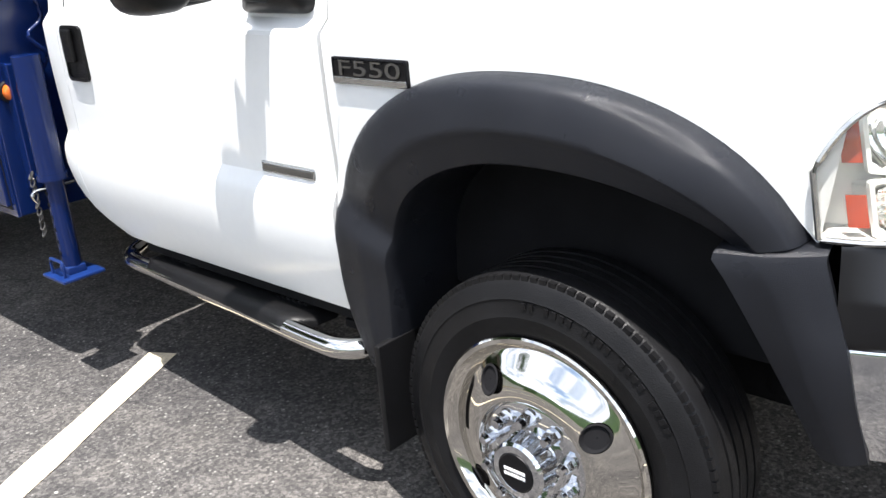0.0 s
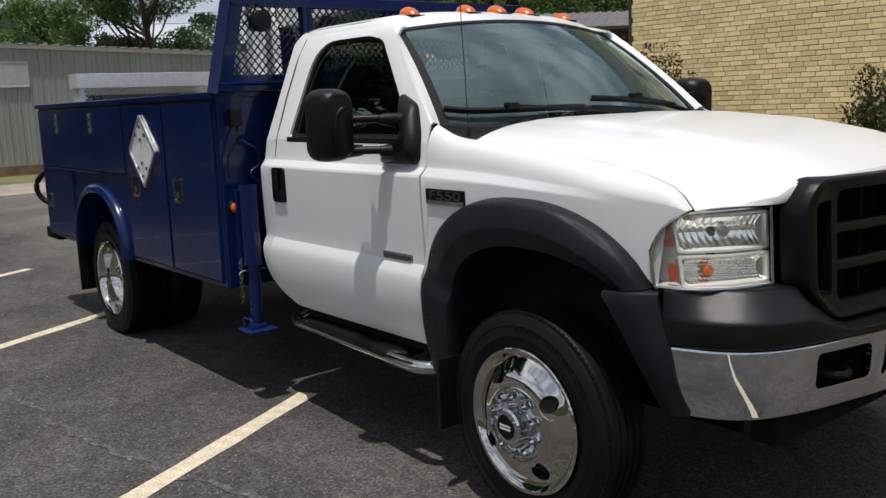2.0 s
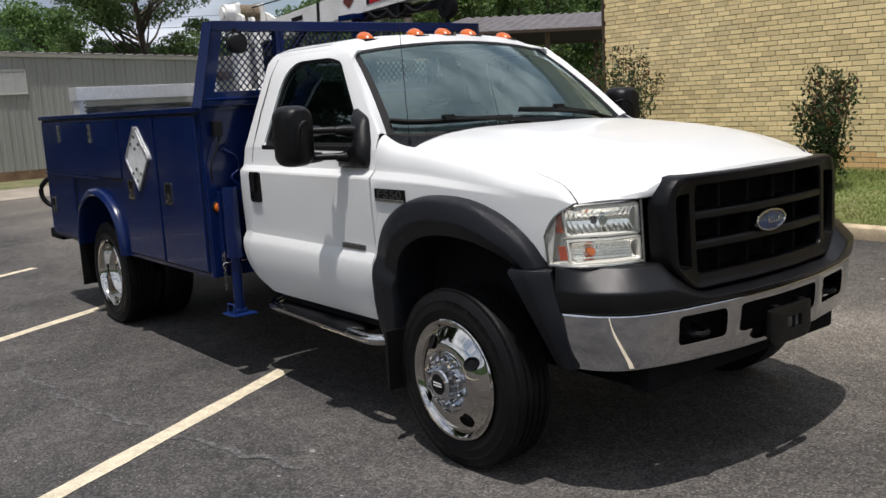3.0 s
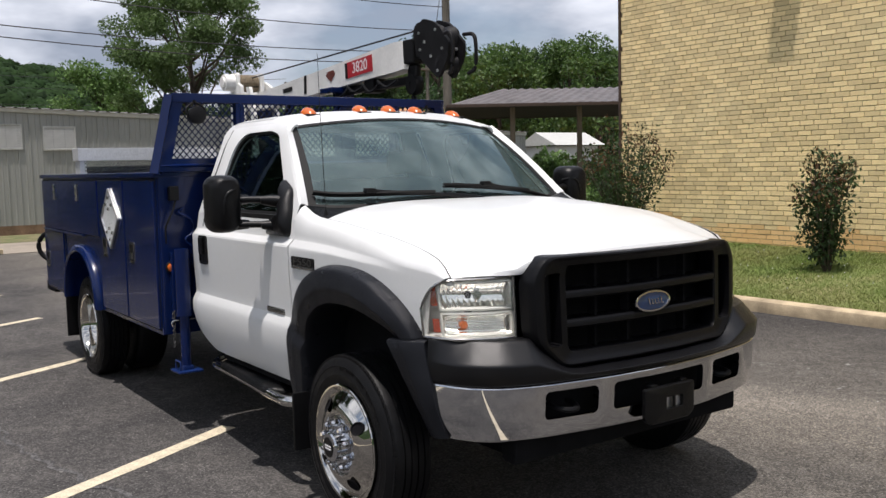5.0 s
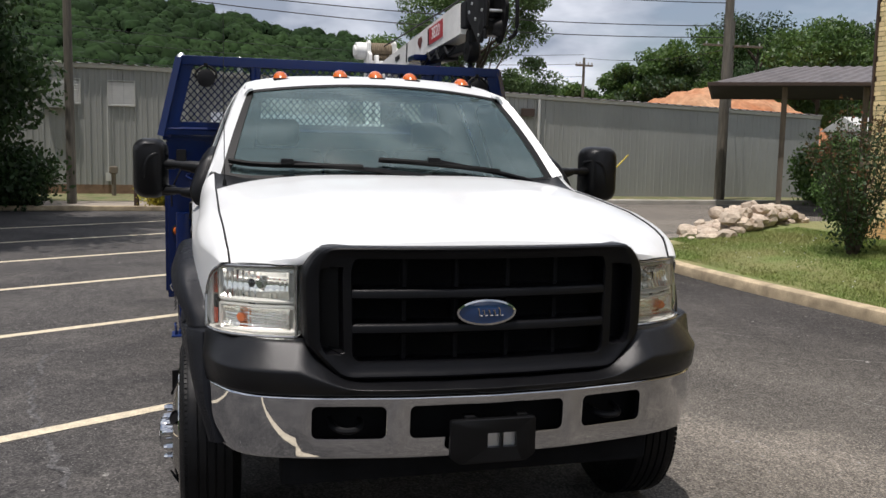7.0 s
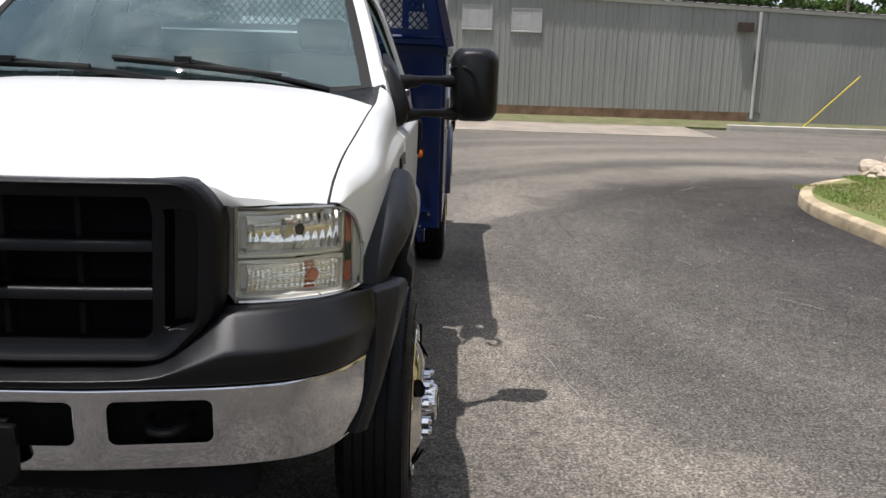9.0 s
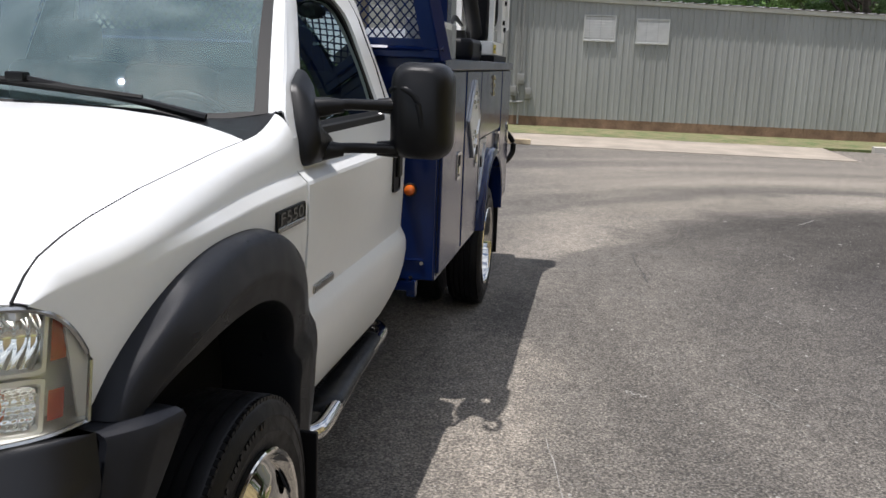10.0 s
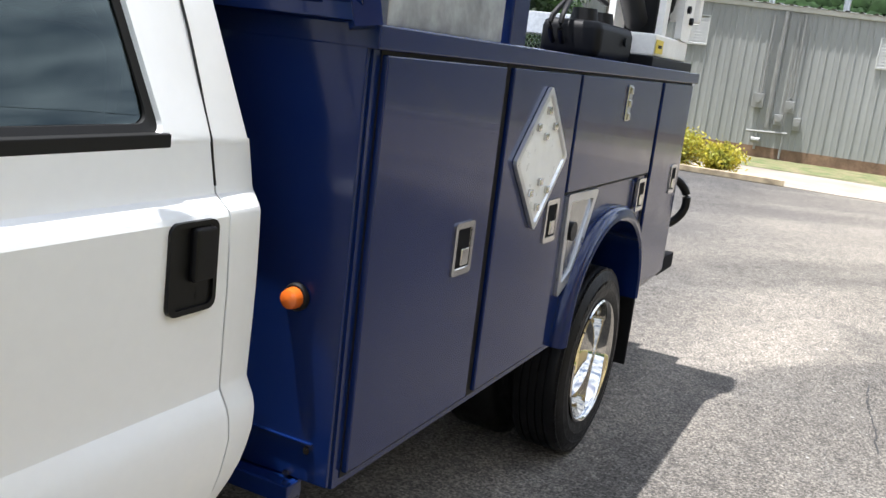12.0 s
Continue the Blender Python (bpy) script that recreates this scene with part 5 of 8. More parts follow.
def build_body():
    body = new("service_body")
    body.parent = TRUCK
    tagged(body, "dark blue steel service body with side lockers")
    for s in (-1, 1):
        yo = BC + s * BW
        yi = BC + s * 0.66
        arch = [(-4.15 + 0.49 * math.cos(radians(a)), 0.60 + 0.43 * math.sin(radians(a)) ** 0.9) for a in (180 - 12 * k for k in range(1, 15))]
        xe = -5.46 if s < 0 else -5.28
        xf = -2.17 if s < 0 else -2.189
        outl = [(xf, 0.61), (xf, 1.64), (xe, 1.64), (xe, 0.62), (-4.64, 0.60)] + arch + [(-3.66, 0.61)]
        bm = bmesh.new()
        a = [bm.verts.new((x, yo, z)) for x, z in outl]
        b = [bm.verts.new((x, yi, z)) for x, z in outl]
        bm.faces.new(a)
        bm.faces.new(b)
        for i in range(len(a)):
            j = (i + 1) % len(a)
            bm.faces.new((a[i], a[j], b[j], b[i]))
        bmesh.ops.triangulate(bm, faces=[f for f in bm.faces if len(f.verts) > 4])
        part("locker", bm, M_BLUE, body, "", 30)
        # top lip
        bm = bmesh.new()
        box(bm, xe - 0.03, xf + 0.02, *sorted((yi - s * 0.03, yo + s * 0.022)), 1.618 if s < 0 else 1.600, 1.652, 0.006)
        part("top_lip", bm, M_BLUE, body)
        # arch trim
        bm = bmesh.new()
        rows = []
        for k in range(33):
            a_ = radians(lerp(182, -2, k / 32))
            c, sn = math.cos(a_), max(0, math.sin(a_)) ** 0.9
            rows.append([(-4.15 + (0.475 + dr) * c, yo + s * oy, 0.605 + (0.42 + dr) * sn) for dr, oy in ((0.0, -0.02), (0.0, 0.045), (0.012, 0.052), (0.045, 0.045), (0.058, 0.03), (0.06, 0.0))])
        grid(bm, rows)
        part("arch_trim", bm, M_BLUE, body, "glossy blue fender trim", 40)
        # locker doors
        if s < 0:
            doors = [(-2.855, -2.205, 0.645, 1.600), (-3.525, -2.885, 0.645, 1.600), (-5.44, -3.56, 1.175, 1.600), (-5.44, -4.72, 0.64, 1.150)]
        else:
            doors = [(-2.862, -2.222, 0.640, 1.592), (-3.488, -2.915, 0.640, 1.592), (-4.60, -3.512, 1.19, 1.592), (-5.235, -4.655, 0.64, 1.592)]
        for x0, x1, z0, z1 in doors:
            bm = bmesh.new()
            box(bm, x0, x1, *sorted((yo - s * 0.004, yo + s * 0.016)), z0, z1, 0.006, 2)
            part("locker_door", bm, M_BLUE, body)
        # drip moulding over the lower rear door
        if s < 0:
            bm = bmesh.new()
            box(bm, -5.45, -4.02, yo - 0.024, yo + 0.004, 1.153, 1.170, 0.005)
            part("drip_moulding", bm, M_BLUE, body)
        # black strip laid round each door in place of its shaded gap
        for x0, x1, z0, z1 in doors:
            bm = bmesh.new()
            box(bm, x0 - 0.024, x1 + (0.024 if x1 < -2.6 else 0.005), *sorted((yo - s * 0.004, yo + s * 0.0025)), max(z0 - 0.012, 0.615), z1 + 0.008)
            part("door_seal", bm, M_SEAL, body, "", 0)
        # latches: chrome pan with a dark paddle
        lat = [(-2.705, 1.11), (-3.375, 1.11), (-5.32, 0.89)] if s < 0 else [(-2.705, 1.11), (-3.375, 1.11), (-5.10, 1.13), (-4.51, 1.10)]
        for x, z in lat:
            bm = bmesh.new()
            o, i = rrect(x - 0.058, x + 0.058, z - 0.072, z + 0.072, 0.012, 4), rrect(x - 0.042, x + 0.042, z - 0.056, z + 0.056, 0.008, 4)
            y1 = yo + s * 0.016
            grid(bm, [[(u, y1 - s * 0.002, v) for u, v in o], [(u, y1 + s * 0.006, v) for u, v in o], [(u, y1 + s * 0.005, v) for u, v in i], [(u, y1 - s * 0.012, v) for u, v in i]], True)
            bm.faces.new([bm.verts.new((u, y1 + s * 0.0015, v)) for u, v in i])
            box(bm, x - 0.036, x + 0.010, *sorted((y1, y1 + s * 0.007)), z - 0.048, z + 0.0, 0.004)
            part("latch", bm, M_STEEL, body, "chrome paddle latch", 30)
            bm = bmesh.new()
            box(bm, x - 0.038, x + 0.040, *sorted((y1 + s * 0.001, y1 + s * 0.0025)), z - 0.053, z + 0.053)
            part("latch_recess", bm, M_DARK, body, "", 0)
        hg = [(-4.16, 1.50), (-4.95, 1.50)] if s < 0 else [(-4.09, 1.50)]
        for x, z in hg:
            bm = bmesh.new()
            y1 = yo + s * 0.016
            box(bm, x - 0.026, x + 0.026, *sorted((y1 - s * 0.002, y1 + s * 0.008)), z - 0.07, z + 0.07, 0.004)
            for dz in (-0.05, 0.0, 0.05):
                box(bm, x - 0.012, x + 0.012, *sorted((y1 + s * 0.006, y1 + s * 0.016)), z + dz - 0.014, z + dz + 0.014, 0.004)
            part("compression_latch", bm, M_STEEL, body, "narrow chrome latch")
        # placard holder: a diamond frame with clips
        bm = bmesh.new()
        cx, cz, y1 = -3.195, 1.325, yo + s * 0.018
        dia = lambda k: poly_round([(cx, cz + 0.228 * k), (cx - 0.222 * k, cz), (cx, cz - 0.228 * k), (cx + 0.222 * k, cz)], 0.02 * k, 4)
        grid(bm, [[(u, y1, v) for u, v in dia(1.0)], [(u, y1 + s * 0.012, v) for u, v in dia(1.0)], [(u, y1 + s * 0.013, v) for u, v in dia(0.9)], [(u, y1 + s * 0.006, v) for u, v in dia(0.87)]], True)
        holder = part("placard_holder", bm, M_ALU, body, "aluminium diamond placard holder", 30)
        bm = bmesh.new()
        bm.faces.new([bm.verts.new((u, y1 + s * 0.006, v)) for u, v in dia(0.88)])
        part("placard", bm, M_PLACARD, body, "blank white diamond placard", 0)
        for dx, dz in ((-0.07, 0.10), (0.07, 0.10), (0.0, 0.07), (-0.07, -0.10), (0.07, -0.10), (0.0, -0.07), (0, 0.15), (0.0, -0.15)):
            bm = bmesh.new()
            box(bm, cx + dx - 0.012, cx + dx + 0.012, *sorted((y1 + s * 0.004, y1 + s * 0.018)), cz + dz - 0.012, cz + dz + 0.012, 0.004)
            part("placard_clip", bm, M_STEEL, body)
        # rear mud flap and lamp
        bm = bmesh.new()
        box(bm, -4.75, -4.73, *sorted((BC + s * 0.68, BC + s * 1.15)), 0.245, 0.64, 0.006)
        part("rear_mud_flap", bm, M_RUBBER, body, "black rubber mud flap")
        bm = bmesh.new()
        box(bm, xe - 0.10, xe, *sorted((BC + s * 0.92, BC + s * 1.10)), 0.60, 0.72, 0.015)
        part("tail_lamp", bm, M_RED, body, "dark red tail lamp")
        bm = bmesh.new()
        tube(bm, bend([(xe + 0.01, BC + s * 1.06, 1.10), (xe - 0.07, BC + s * 1.12, 1.10), (xe - 0.12, BC + s * 1.17, 1.03), (xe - 0.12, BC + s * 1.17, 0.94), (xe - 0.08, BC + s * 1.12, 0.87), (xe + 0.01, BC + s * 1.06, 0.86)], 5), 0.022, 10)
        part("grab_hose", bm, M_RUBBER, body, "black hose loop at the tail", 60)
    # amber lamps on the front wall
    for y, r in ((-1.085, 0.033), (0.985, 0.027)):
        bm = bmesh.new()
        rows = []
        for t, k in ((0.010, 0.92), (0.028, 0.90), (0.036, 0.80), (0.040, 0.55), (0.041, 0.02)):
            rows.append([(-2.164 - 0.009 * y / 1.1 + t, y + r * k * math.cos(a), 1.045 + r * k * math.sin(a)) for a in (2 * math.pi * i / 20 for i in range(20))])
        grid(bm, rows, True)
        lamp = part("amber_marker", bm, M_AMBER, body, "round amber marker lamp in a black ring", 40)
        bm = bmesh.new()
        grid(bm, [[(-2.164 - 0.009 * y / 1.1 + t, y + r * k * math.cos(a), 1.045 + r * k * math.sin(a)) for a in (2 * math.pi * i / 20 for i in range(20))] for t, k in ((0, 1.2), (0.008, 1.2), (0.013, 1.1), (0.013, 0.9))], True)
        part("lamp_ring", bm, M_SEAL, lamp, "", 40)
    # front wall
    bm = bmesh.new()
    box(bm, -2.18, -2.155, BC - BW + 0.005, BC + BW - 0.005, 0.615, 1.655, 0.004)
    # the front wall stands a little askew
    for v in bm.verts:
        v.co.x -= 0.009 * (v.co.y / 1.1 + 1)
    part("front_wall", bm, M_BLUE, body)
    # folded lip low on the front wall, tie-down tube beneath it
    bm = bmesh.new()
    box(bm, -2.178, -2.164, 0.55, 1.06, 0.708, 0.714, 0.002)
    part("wall_lip", bm, M_BLUE, body)
    for y, z in ((1.05, 0.697), (1.0, 0.625)):
        bm = bmesh.new()
        tube(bm, [(-2.175, y, z), (-2.162, y, z)], 0.010, 6)
        part("bolt", bm, M_STEEL, body, "", 0)
    bm = bmesh.new()
    box(bm, -2.19, -2.13, 0.62, 1.03, 0.565, 0.612, 0.006)
    box(bm, -2.185, -2.14, 0.985, 1.03, 0.535, 0.58, 0.006)
    part("cross_tube", bm, M_BLUE, body, "", 30)
    bm = bmesh.new()
    box(bm, -5.45, -2.18, -0.68, 0.66, 0.93, 0.99)
    part("bed_floor", bm, M_DARK, body)
    bm = bmesh.new()
    box(bm, -5.50, -5.44, -0.66, 0.62, 0.95, 1.45, 0.01)
    part("tailgate", bm, M_BLUE, body)
    bm = bmesh.new()
    box(bm, -5.80, -5.46, -1.10, 1.06, 0.55, 0.64, 0.01)
    part("tail_bumper", bm, M_DARK, body)
    # filler recess, driver side
    yo = BC + BW
    bm = bmesh.new()
    o = poly_round([(-3.555, 1.180), (-3.90, 1.175), (-3.72, 0.86), (-3.575, 0.80)], 0.02, 4)
    i = poly_round([(-3.590, 1.150), (-3.845, 1.145), (-3.700, 0.890), (-3.600, 0.850)], 0.015, 4)
    grid(bm, [[(u, yo - 0.002, v) for u, v in o], [(u, yo + 0.012, v) for u, v in o], [(u, yo + 0.012, v) for u, v in i], [(u, yo + 0.0015, v) for u, v in i]], True)
    part("filler_recess", bm, M_ALU, body, "aluminium trimmed filler recess", 30)
    bm = bmesh.new()
    bm.faces.new([bm.verts.new((u, yo + 0.004, v)) for u, v in i])
    part("recess_floor", bm, M_BADGE, body, "", 0)
    bm = bmesh.new()
    tube(bm, [(-3.64, yo + 0.003, 1.04), (-3.64, yo + 0.02, 1.04)], 0.035, 16)
    part("filler_cap", bm, M_PLASTIC, body)
    # jack leg, passenger side
    bm = bmesh.new()
    tube(bm, [(-2.055, -1.050, 1.165), (-2.055, -1.050, 0.74)], 0.048, 16)
    tube(bm, [(-2.055, -1.050, 0.77), (-2.055, -1.050, 0.40)], 0.034, 16)
    tube(bm, [(-2.055, -1.050, 0.765), (-2.055, -1.050, 0.742)], 0.053, 16)
    box(bm, -2.16, -2.10, -1.10, -0.99, 0.70, 1.14, 0.006)
    part("jack_leg", bm, M_BLUE, body, "blue outrigger leg with a raised foot", 40)
    # pin holes shown by dark studs, the shade inside put into their colour
    for k in range(6):
        bm = bmesh.new()
        tube(bm, [(-2.055, -1.080, 0.70 - k * 0.045), (-2.055, -1.0855, 0.70 - k * 0.045)], 0.008, 10)
        part("pin_hole", bm, M_DARK, body)
    bm = bmesh.new()
    tube(bm, [(-2.055, -1.12, 0.715), (-2.055, -0.98, 0.715)], 0.007, 8)
    tube(bm, bend([(-2.055, -1.12, 0.715), (-2.055, -1.135, 0.70), (-2.055, -1.12, 0.67)], 4), 0.005, 6)
    part("jack_pin", bm, M_STEEL, body, "bright locking pin")
    bm = bmesh.new()
    box(bm, -2.135, -1.975, -1.13, -0.97, 0.385, 0.397, 0.004)
    box(bm, -2.09, -2.02, -1.085, -1.015, 0.395, 0.425, 0.006)
    tube(bm, bend([(-2.10, -1.105, 0.395), (-2.10, -1.105, 0.45), (-2.055, -1.11, 0.458), (-2.01, -1.105, 0.45), (-2.01, -1.105, 0.395)], 4), 0.006, 6)
    part("jack_foot", bm, mat("bright_blue_paint", (0.004, 0.020, 0.105), 0.35, var=0.15), body, "brighter blue foot plate")
    bm = bmesh.new()
    for k in range(9):
        z = 0.76 - k * 0.026
        a0 = 0.6 * (k % 2)
        tube(bm, [Vector((-2.095, -1.105, z)) + 0.013 * Vector((math.cos(t + a0) * 0.6, math.sin(t + a0) * 0.6, math.sin(t))) for t in (2 * math.pi * i / 8 for i in range(9))], 0.0035, 5, False)
    part("chain", bm, M_CHAIN, body, "short steel chain")
    bm = bmesh.new()
    box(bm, -2.15, -2.10, -1.09, -1.03, 1.47, 1.56, 0.006)
    tube(bm, bend([(-2.12, -1.05, 1.47), (-2.10, -1.08, 1.40), (-2.12, -1.12, 1.30), (-2.12, -1.12, 1.2)], 4), 0.006, 6)
    part("solenoid", bm, M_CRANE_BLK, body, "small black valve with a cable")
    bm = bmesh.new()
    tube(bm, bend([(-2.145, -1.00, 1.42), (-2.115, -1.03, 1.39), (-2.11, -0.96, 1.35), (-2.12, -0.94, 1.27), (-2.11, -1.00, 1.22), (-2.115, -0.95, 1.15), (-2.145, -0.98, 1.08)], 5), 0.008, 7)
    part("control_hose", bm, M_BLUE, body, "blue-painted looping hose", 60)
    # rack
    rack = new("headache_rack")
    rack.parent = TRUCK
    tagged(rack, "blue steel rack with expanded-metal panels")
    X = -2.125
    bm = bmesh.new()
    tube(bm, [(X, -1.02, 2.115), (X, 1.02, 2.115)], 0.032, 4)
    tube(bm, [(X, -1.15, 1.69), (X, 1.13, 1.69)], 0.036, 4)
    for s in (-1, 1):
        tube(bm, [(X, BC + s * 1.145, 1.64), (X, BC + s * 1.03, 2.13)], 0.040, 4)
        tube(bm, [(X, s * 0.60, 1.68), (X, s * 0.60, 2.11)], 0.034, 4)
    part("rack_frame", bm, M_BLUE, rack, "", 0)
    bm = bmesh.new()
    box(bm, X - 0.03, X + 0.035, -1.05, 1.03, 2.085, 2.145, 0.006)
    for s in (-1, 1):
        box(bm, X - 0.028, X + 0.028, s * 0.60 - 0.03, s * 0.60 + 0.03, 1.70, 2.09, 0.005)
    part("rack_rail", bm, M_BLUE, rack)
    for s in (-1, 1):
        bm = bmesh.new()
        vs = [(X - 0.03, 1.15, 1.652), (X + 0.03, 1.15, 1.652), (X + 0.03, 1.035, 2.14), (X - 0.03, 1.035, 2.14)]
        a = [bm.verts.new((x, BC + s * y, z)) for x, y, z in vs]
        b = [bm.verts.new((x, BC + s * (y - 0.085), z)) for x, y, z in vs]
        bm.faces.new(a), bm.faces.new(b)
        for i_ in range(4):
            bm.faces.new((a[i_], a[(i_ + 1) % 4], b[(i_ + 1) % 4], b[i_]))
        part("rack_side", bm, M_BLUE, rack)
    for k, poly in enumerate(([(-1.09, 1.72), (-0.62, 1.72), (-0.62, 2.09), (-1.0, 2.09)], [(-0.57, 1.72), (0.57, 1.72), (0.57, 2.09), (-0.57, 2.09)], [(0.62, 1.72), (1.05, 1.72), (0.96, 2.09), (0.62, 2.09)])):
        bm = bmesh.new()
        mesh_panel(bm, poly, X - 0.01)
        part("mesh_panel", bm, M_BLUE, rack, "expanded-metal mesh panel", 0)
    bm = bmesh.new()
    box(bm, X - 0.02, X + 0.025, -1.13, 1.09, 1.652, 1.735, 0.004)
    part("rack_sill", bm, M_BLUE, rack)
    for y in (-0.905, 0.87):
        bm = bmesh.new()
        rows = []
        for t, k in ((-0.085, 0.25), (-0.075, 0.55), (-0.04, 0.88), (0.01, 1.0), (0.025, 1.0), (0.028, 0.9), (0.032, 0.5), (0.034, 0.02)):
            rows.append([(X + 0.055 + t, y + 0.056 * k * math.cos(a), 2.005 + 0.056 * k * math.sin(a)) for a in (2 * math.pi * i / 20 for i in range(20))])
        grid(bm, rows, True)
        tube(bm, bend([(X + 0.05, y - 0.062, 2.005), (X + 0.045, y - 0.058, 2.05), (X + 0.03, y, 2.085), (X + 0.045, y + 0.058, 2.05), (X + 0.05, y + 0.062, 2.005)], 4), 0.007, 8)
        tube(bm, [(X + 0.03, y, 2.08), (X + 0.03, y, 2.10)], 0.014, 8)
        part("work_lamp", bm, M_CRANE_BLK, rack, "round black work lamp", 50)
    # tread-plate box on the driver-side lockers, boom rest, rear box
    bm = bmesh.new()
    box(bm, -2.98, -2.34, 0.90, 1.045, 1.652, 1.835, 0.008)
    part("tool_box", bm, M_ALU_DULL, body, "mottled aluminium box with a white sticker")
    bm = bmesh.new()
    box(bm, -2.80, -2.58, 1.046, 1.049, 1.80, 1.83)
    part("sticker", bm, M_PLACARD, body, "", 0)
    bm = bmesh.new()
    box(bm, -3.42, -3.28, 0.80, 0.94, 1.652, 2.30, 0.01)
    box(bm, -3.46, -3.24, 0.70, 1.0, 2.28, 2.33, 0.01)
    part("boom_rest", bm, M_BLUE, body, "blue square boom rest post")
    bm = bmesh.new()
    box(bm, -5.72, -5.50, -0.815, 0.55, 1.775, 1.895, 0.003)
    box(bm, -5.70, -5.515, -0.80, -0.74, 1.62, 1.775, 0.003)
    part("tail_box", bm, M_TREADPLATE, body, "bright tread-plate box at the tail")
    bm = bmesh.new()
    mesh_panel(bm, [(-0.76, 1.62), (0.53, 1.62), (0.53, 1.775), (-0.76, 1.775)], -5.51, 0.030, 1.2, 0.003)
    part("tail_mesh", bm, M_STEEL, body, "", 0)
    bm = bmesh.new()
    box(bm, -5.72, -5.66, -0.70, 0.50, 1.0, 1.72, 0.01)
    part("tail_box_support", bm, M_DARK, body)


build_body()


# ---------------------------------------------------------------- crane on the truck
def build_crane():
    crane = new("crane")
    crane.parent = TRUCK
    tagged(crane, "white hydraulic truck crane with a black boom head")
    bm = bmesh.new()
    box(bm, -5.42, -4.62, 0.52, 1.06, 1.652, 1.70, 0.008)
    part("crane_plinth", bm, M_CRANE_BLK, crane)
    bm = bmesh.new()
    box(bm, -5.34, -4.70, 0.56, 1.04, 1.70, 1.80, 0.012)
    part("crane_base", bm, M_CRANE, crane, "white crane base", 30)
    bm = bmesh.new()
    narrow = [(-5.32, 1.80), (-5.13, 1.80), (-5.10, 2.1), (-5.14, 2.50), (-5.30, 2.56), (-5.36, 2.3)]
    strut = [(-4.99, 1.80), (-4.91, 1.80), (-4.92, 2.2), (-5.02, 2.48), (-5.10, 2.48), (-5.01, 2.2)]
    for y, shape in ((0.62, narrow), (0.94, narrow), (0.66, strut), (0.90, strut)):
        pts = poly_round(shape, 0.02, 4)
        a = [bm.verts.new((x, y - 0.016, z)) for x, z in pts]
        b = [bm.verts.new((x, y + 0.016, z)) for x, z in pts]
        bm.faces.new(a), bm.faces.new(b)
        for i in range(len(a)):
            j = (i + 1) % len(a)
            bm.faces.new((a[i], a[j], b[j], b[i]))
    box(bm, -5.42, -5.36, 0.60, 0.98, 1.9, 2.38, 0.01)
    part("turret", bm, M_CRANE, crane, "white turret plates", 30)
    for bx, bz in ((-5.27, 1.90), (-5.19, 1.95), (-5.28, 2.10), (-5.18, 2.20), (-5.26, 2.36), (-5.20, 2.44)):
        bm = bmesh.new()
        tube(bm, [(bx, 0.955, bz), (bx, 0.972, bz)], 0.018, 8)
        part("turret_bolt", bm, M_CRANE_BLK, crane)
    bm = bmesh.new()
    box(bm, -5.12, -4.98, 0.70, 0.86, 1.80, 2.40, 0.03)
    tube(bm, bend([(-5.05, 0.88, 1.82), (-5.02, 0.92, 2.0), (-5.08, 0.90, 2.2), (-5.06, 0.86, 2.4)], 5), 0.016, 7)
    part("slew_drive", bm, M_CRANE_BLK, crane, "black slew drive and hoses", 40)
    bm = bmesh.new()
    box(bm, -4.56, -4.08, 0.72, 0.98, 1.655, 1.80, 0.035)
    for hx in (-4.42, -4.20):
        tube(bm, [(hx, 0.86, 1.79), (hx, 0.86, 1.85)], 0.06, 14, True, 0.05)
    tube(bm, [(-4.40, 0.985, 1.74), (-4.40, 0.995, 1.74)], 0.02, 8)
    for k in range(2):
        tube(bm, bend([(-4.35, 0.76 + 0.04 * k, 1.72), (-4.1, 0.78 + 0.04 * k, 1.70), (-4.0, 0.80 + 0.04 * k, 1.80), (-4.25, 0.82, 1.92 + 0.02 * k), (-4.6, 0.82, 1.90)], 5), 0.011, 7)
    part("hydraulic_motor", bm, M_CRANE_BLK, crane, "black motor with looping hoses", 50)
    bm = bmesh.new()
    box(bm, -4.82, -4.70, 1.042, 1.046, 1.715, 1.775)
    part("warning_sticker", bm, M_YELLOW, crane, "", 0)
    bm = bmesh.new()
    box(bm, -4.79, -4.73, 1.046, 1.048, 1.738, 1.752)
    part("sticker_arrow", bm, M_CRANE_BLK, crane, "", 0)
    bm = bmesh.new()
    tube(bm, [(-4.93, 0.78, 1.86), (-4.55, 0.78, 2.12)], 0.055, 14)
    tube(bm, [(-4.55, 0.78, 2.12), (-4.15, 0.78, 2.38)], 0.032, 12)
    part("lift_cylinder", bm, M_CRANE_BLK, crane, "black lift cylinder", 50)
    # boom: outer box and inner stages, rising forwards
    P0, P1 = Vector((-5.22, 0.78, 2.335)), Vector((-2.30, 0.78, 2.500))
    d = (P1 - P0).normalized()
    ang = math.atan2(d.z, d.x)
    M0 = Matrix.Translation(P0) @ Matrix.Rotation(-ang, 4, "Y")
    Lb = (P1 - P0).length
    bm = bmesh.new()
    prof = [(0.0, -0.09, 0.045), (0.3, -0.105, 0.062), (Lb * 0.6, -0.108, 0.084), (Lb - 0.10, -0.118, 0.104), (Lb + 0.02, -0.115, 0.095)]
    rows = [[M0 @ Vector((x, -0.075, z0)), M0 @ Vector((x, 0.075, z0)), M0 @ Vector((x, 0.075, z1)), M0 @ Vector((x, -0.075, z1))] for x, z0, z1 in prof]
    vr = grid(bm, rows, True)
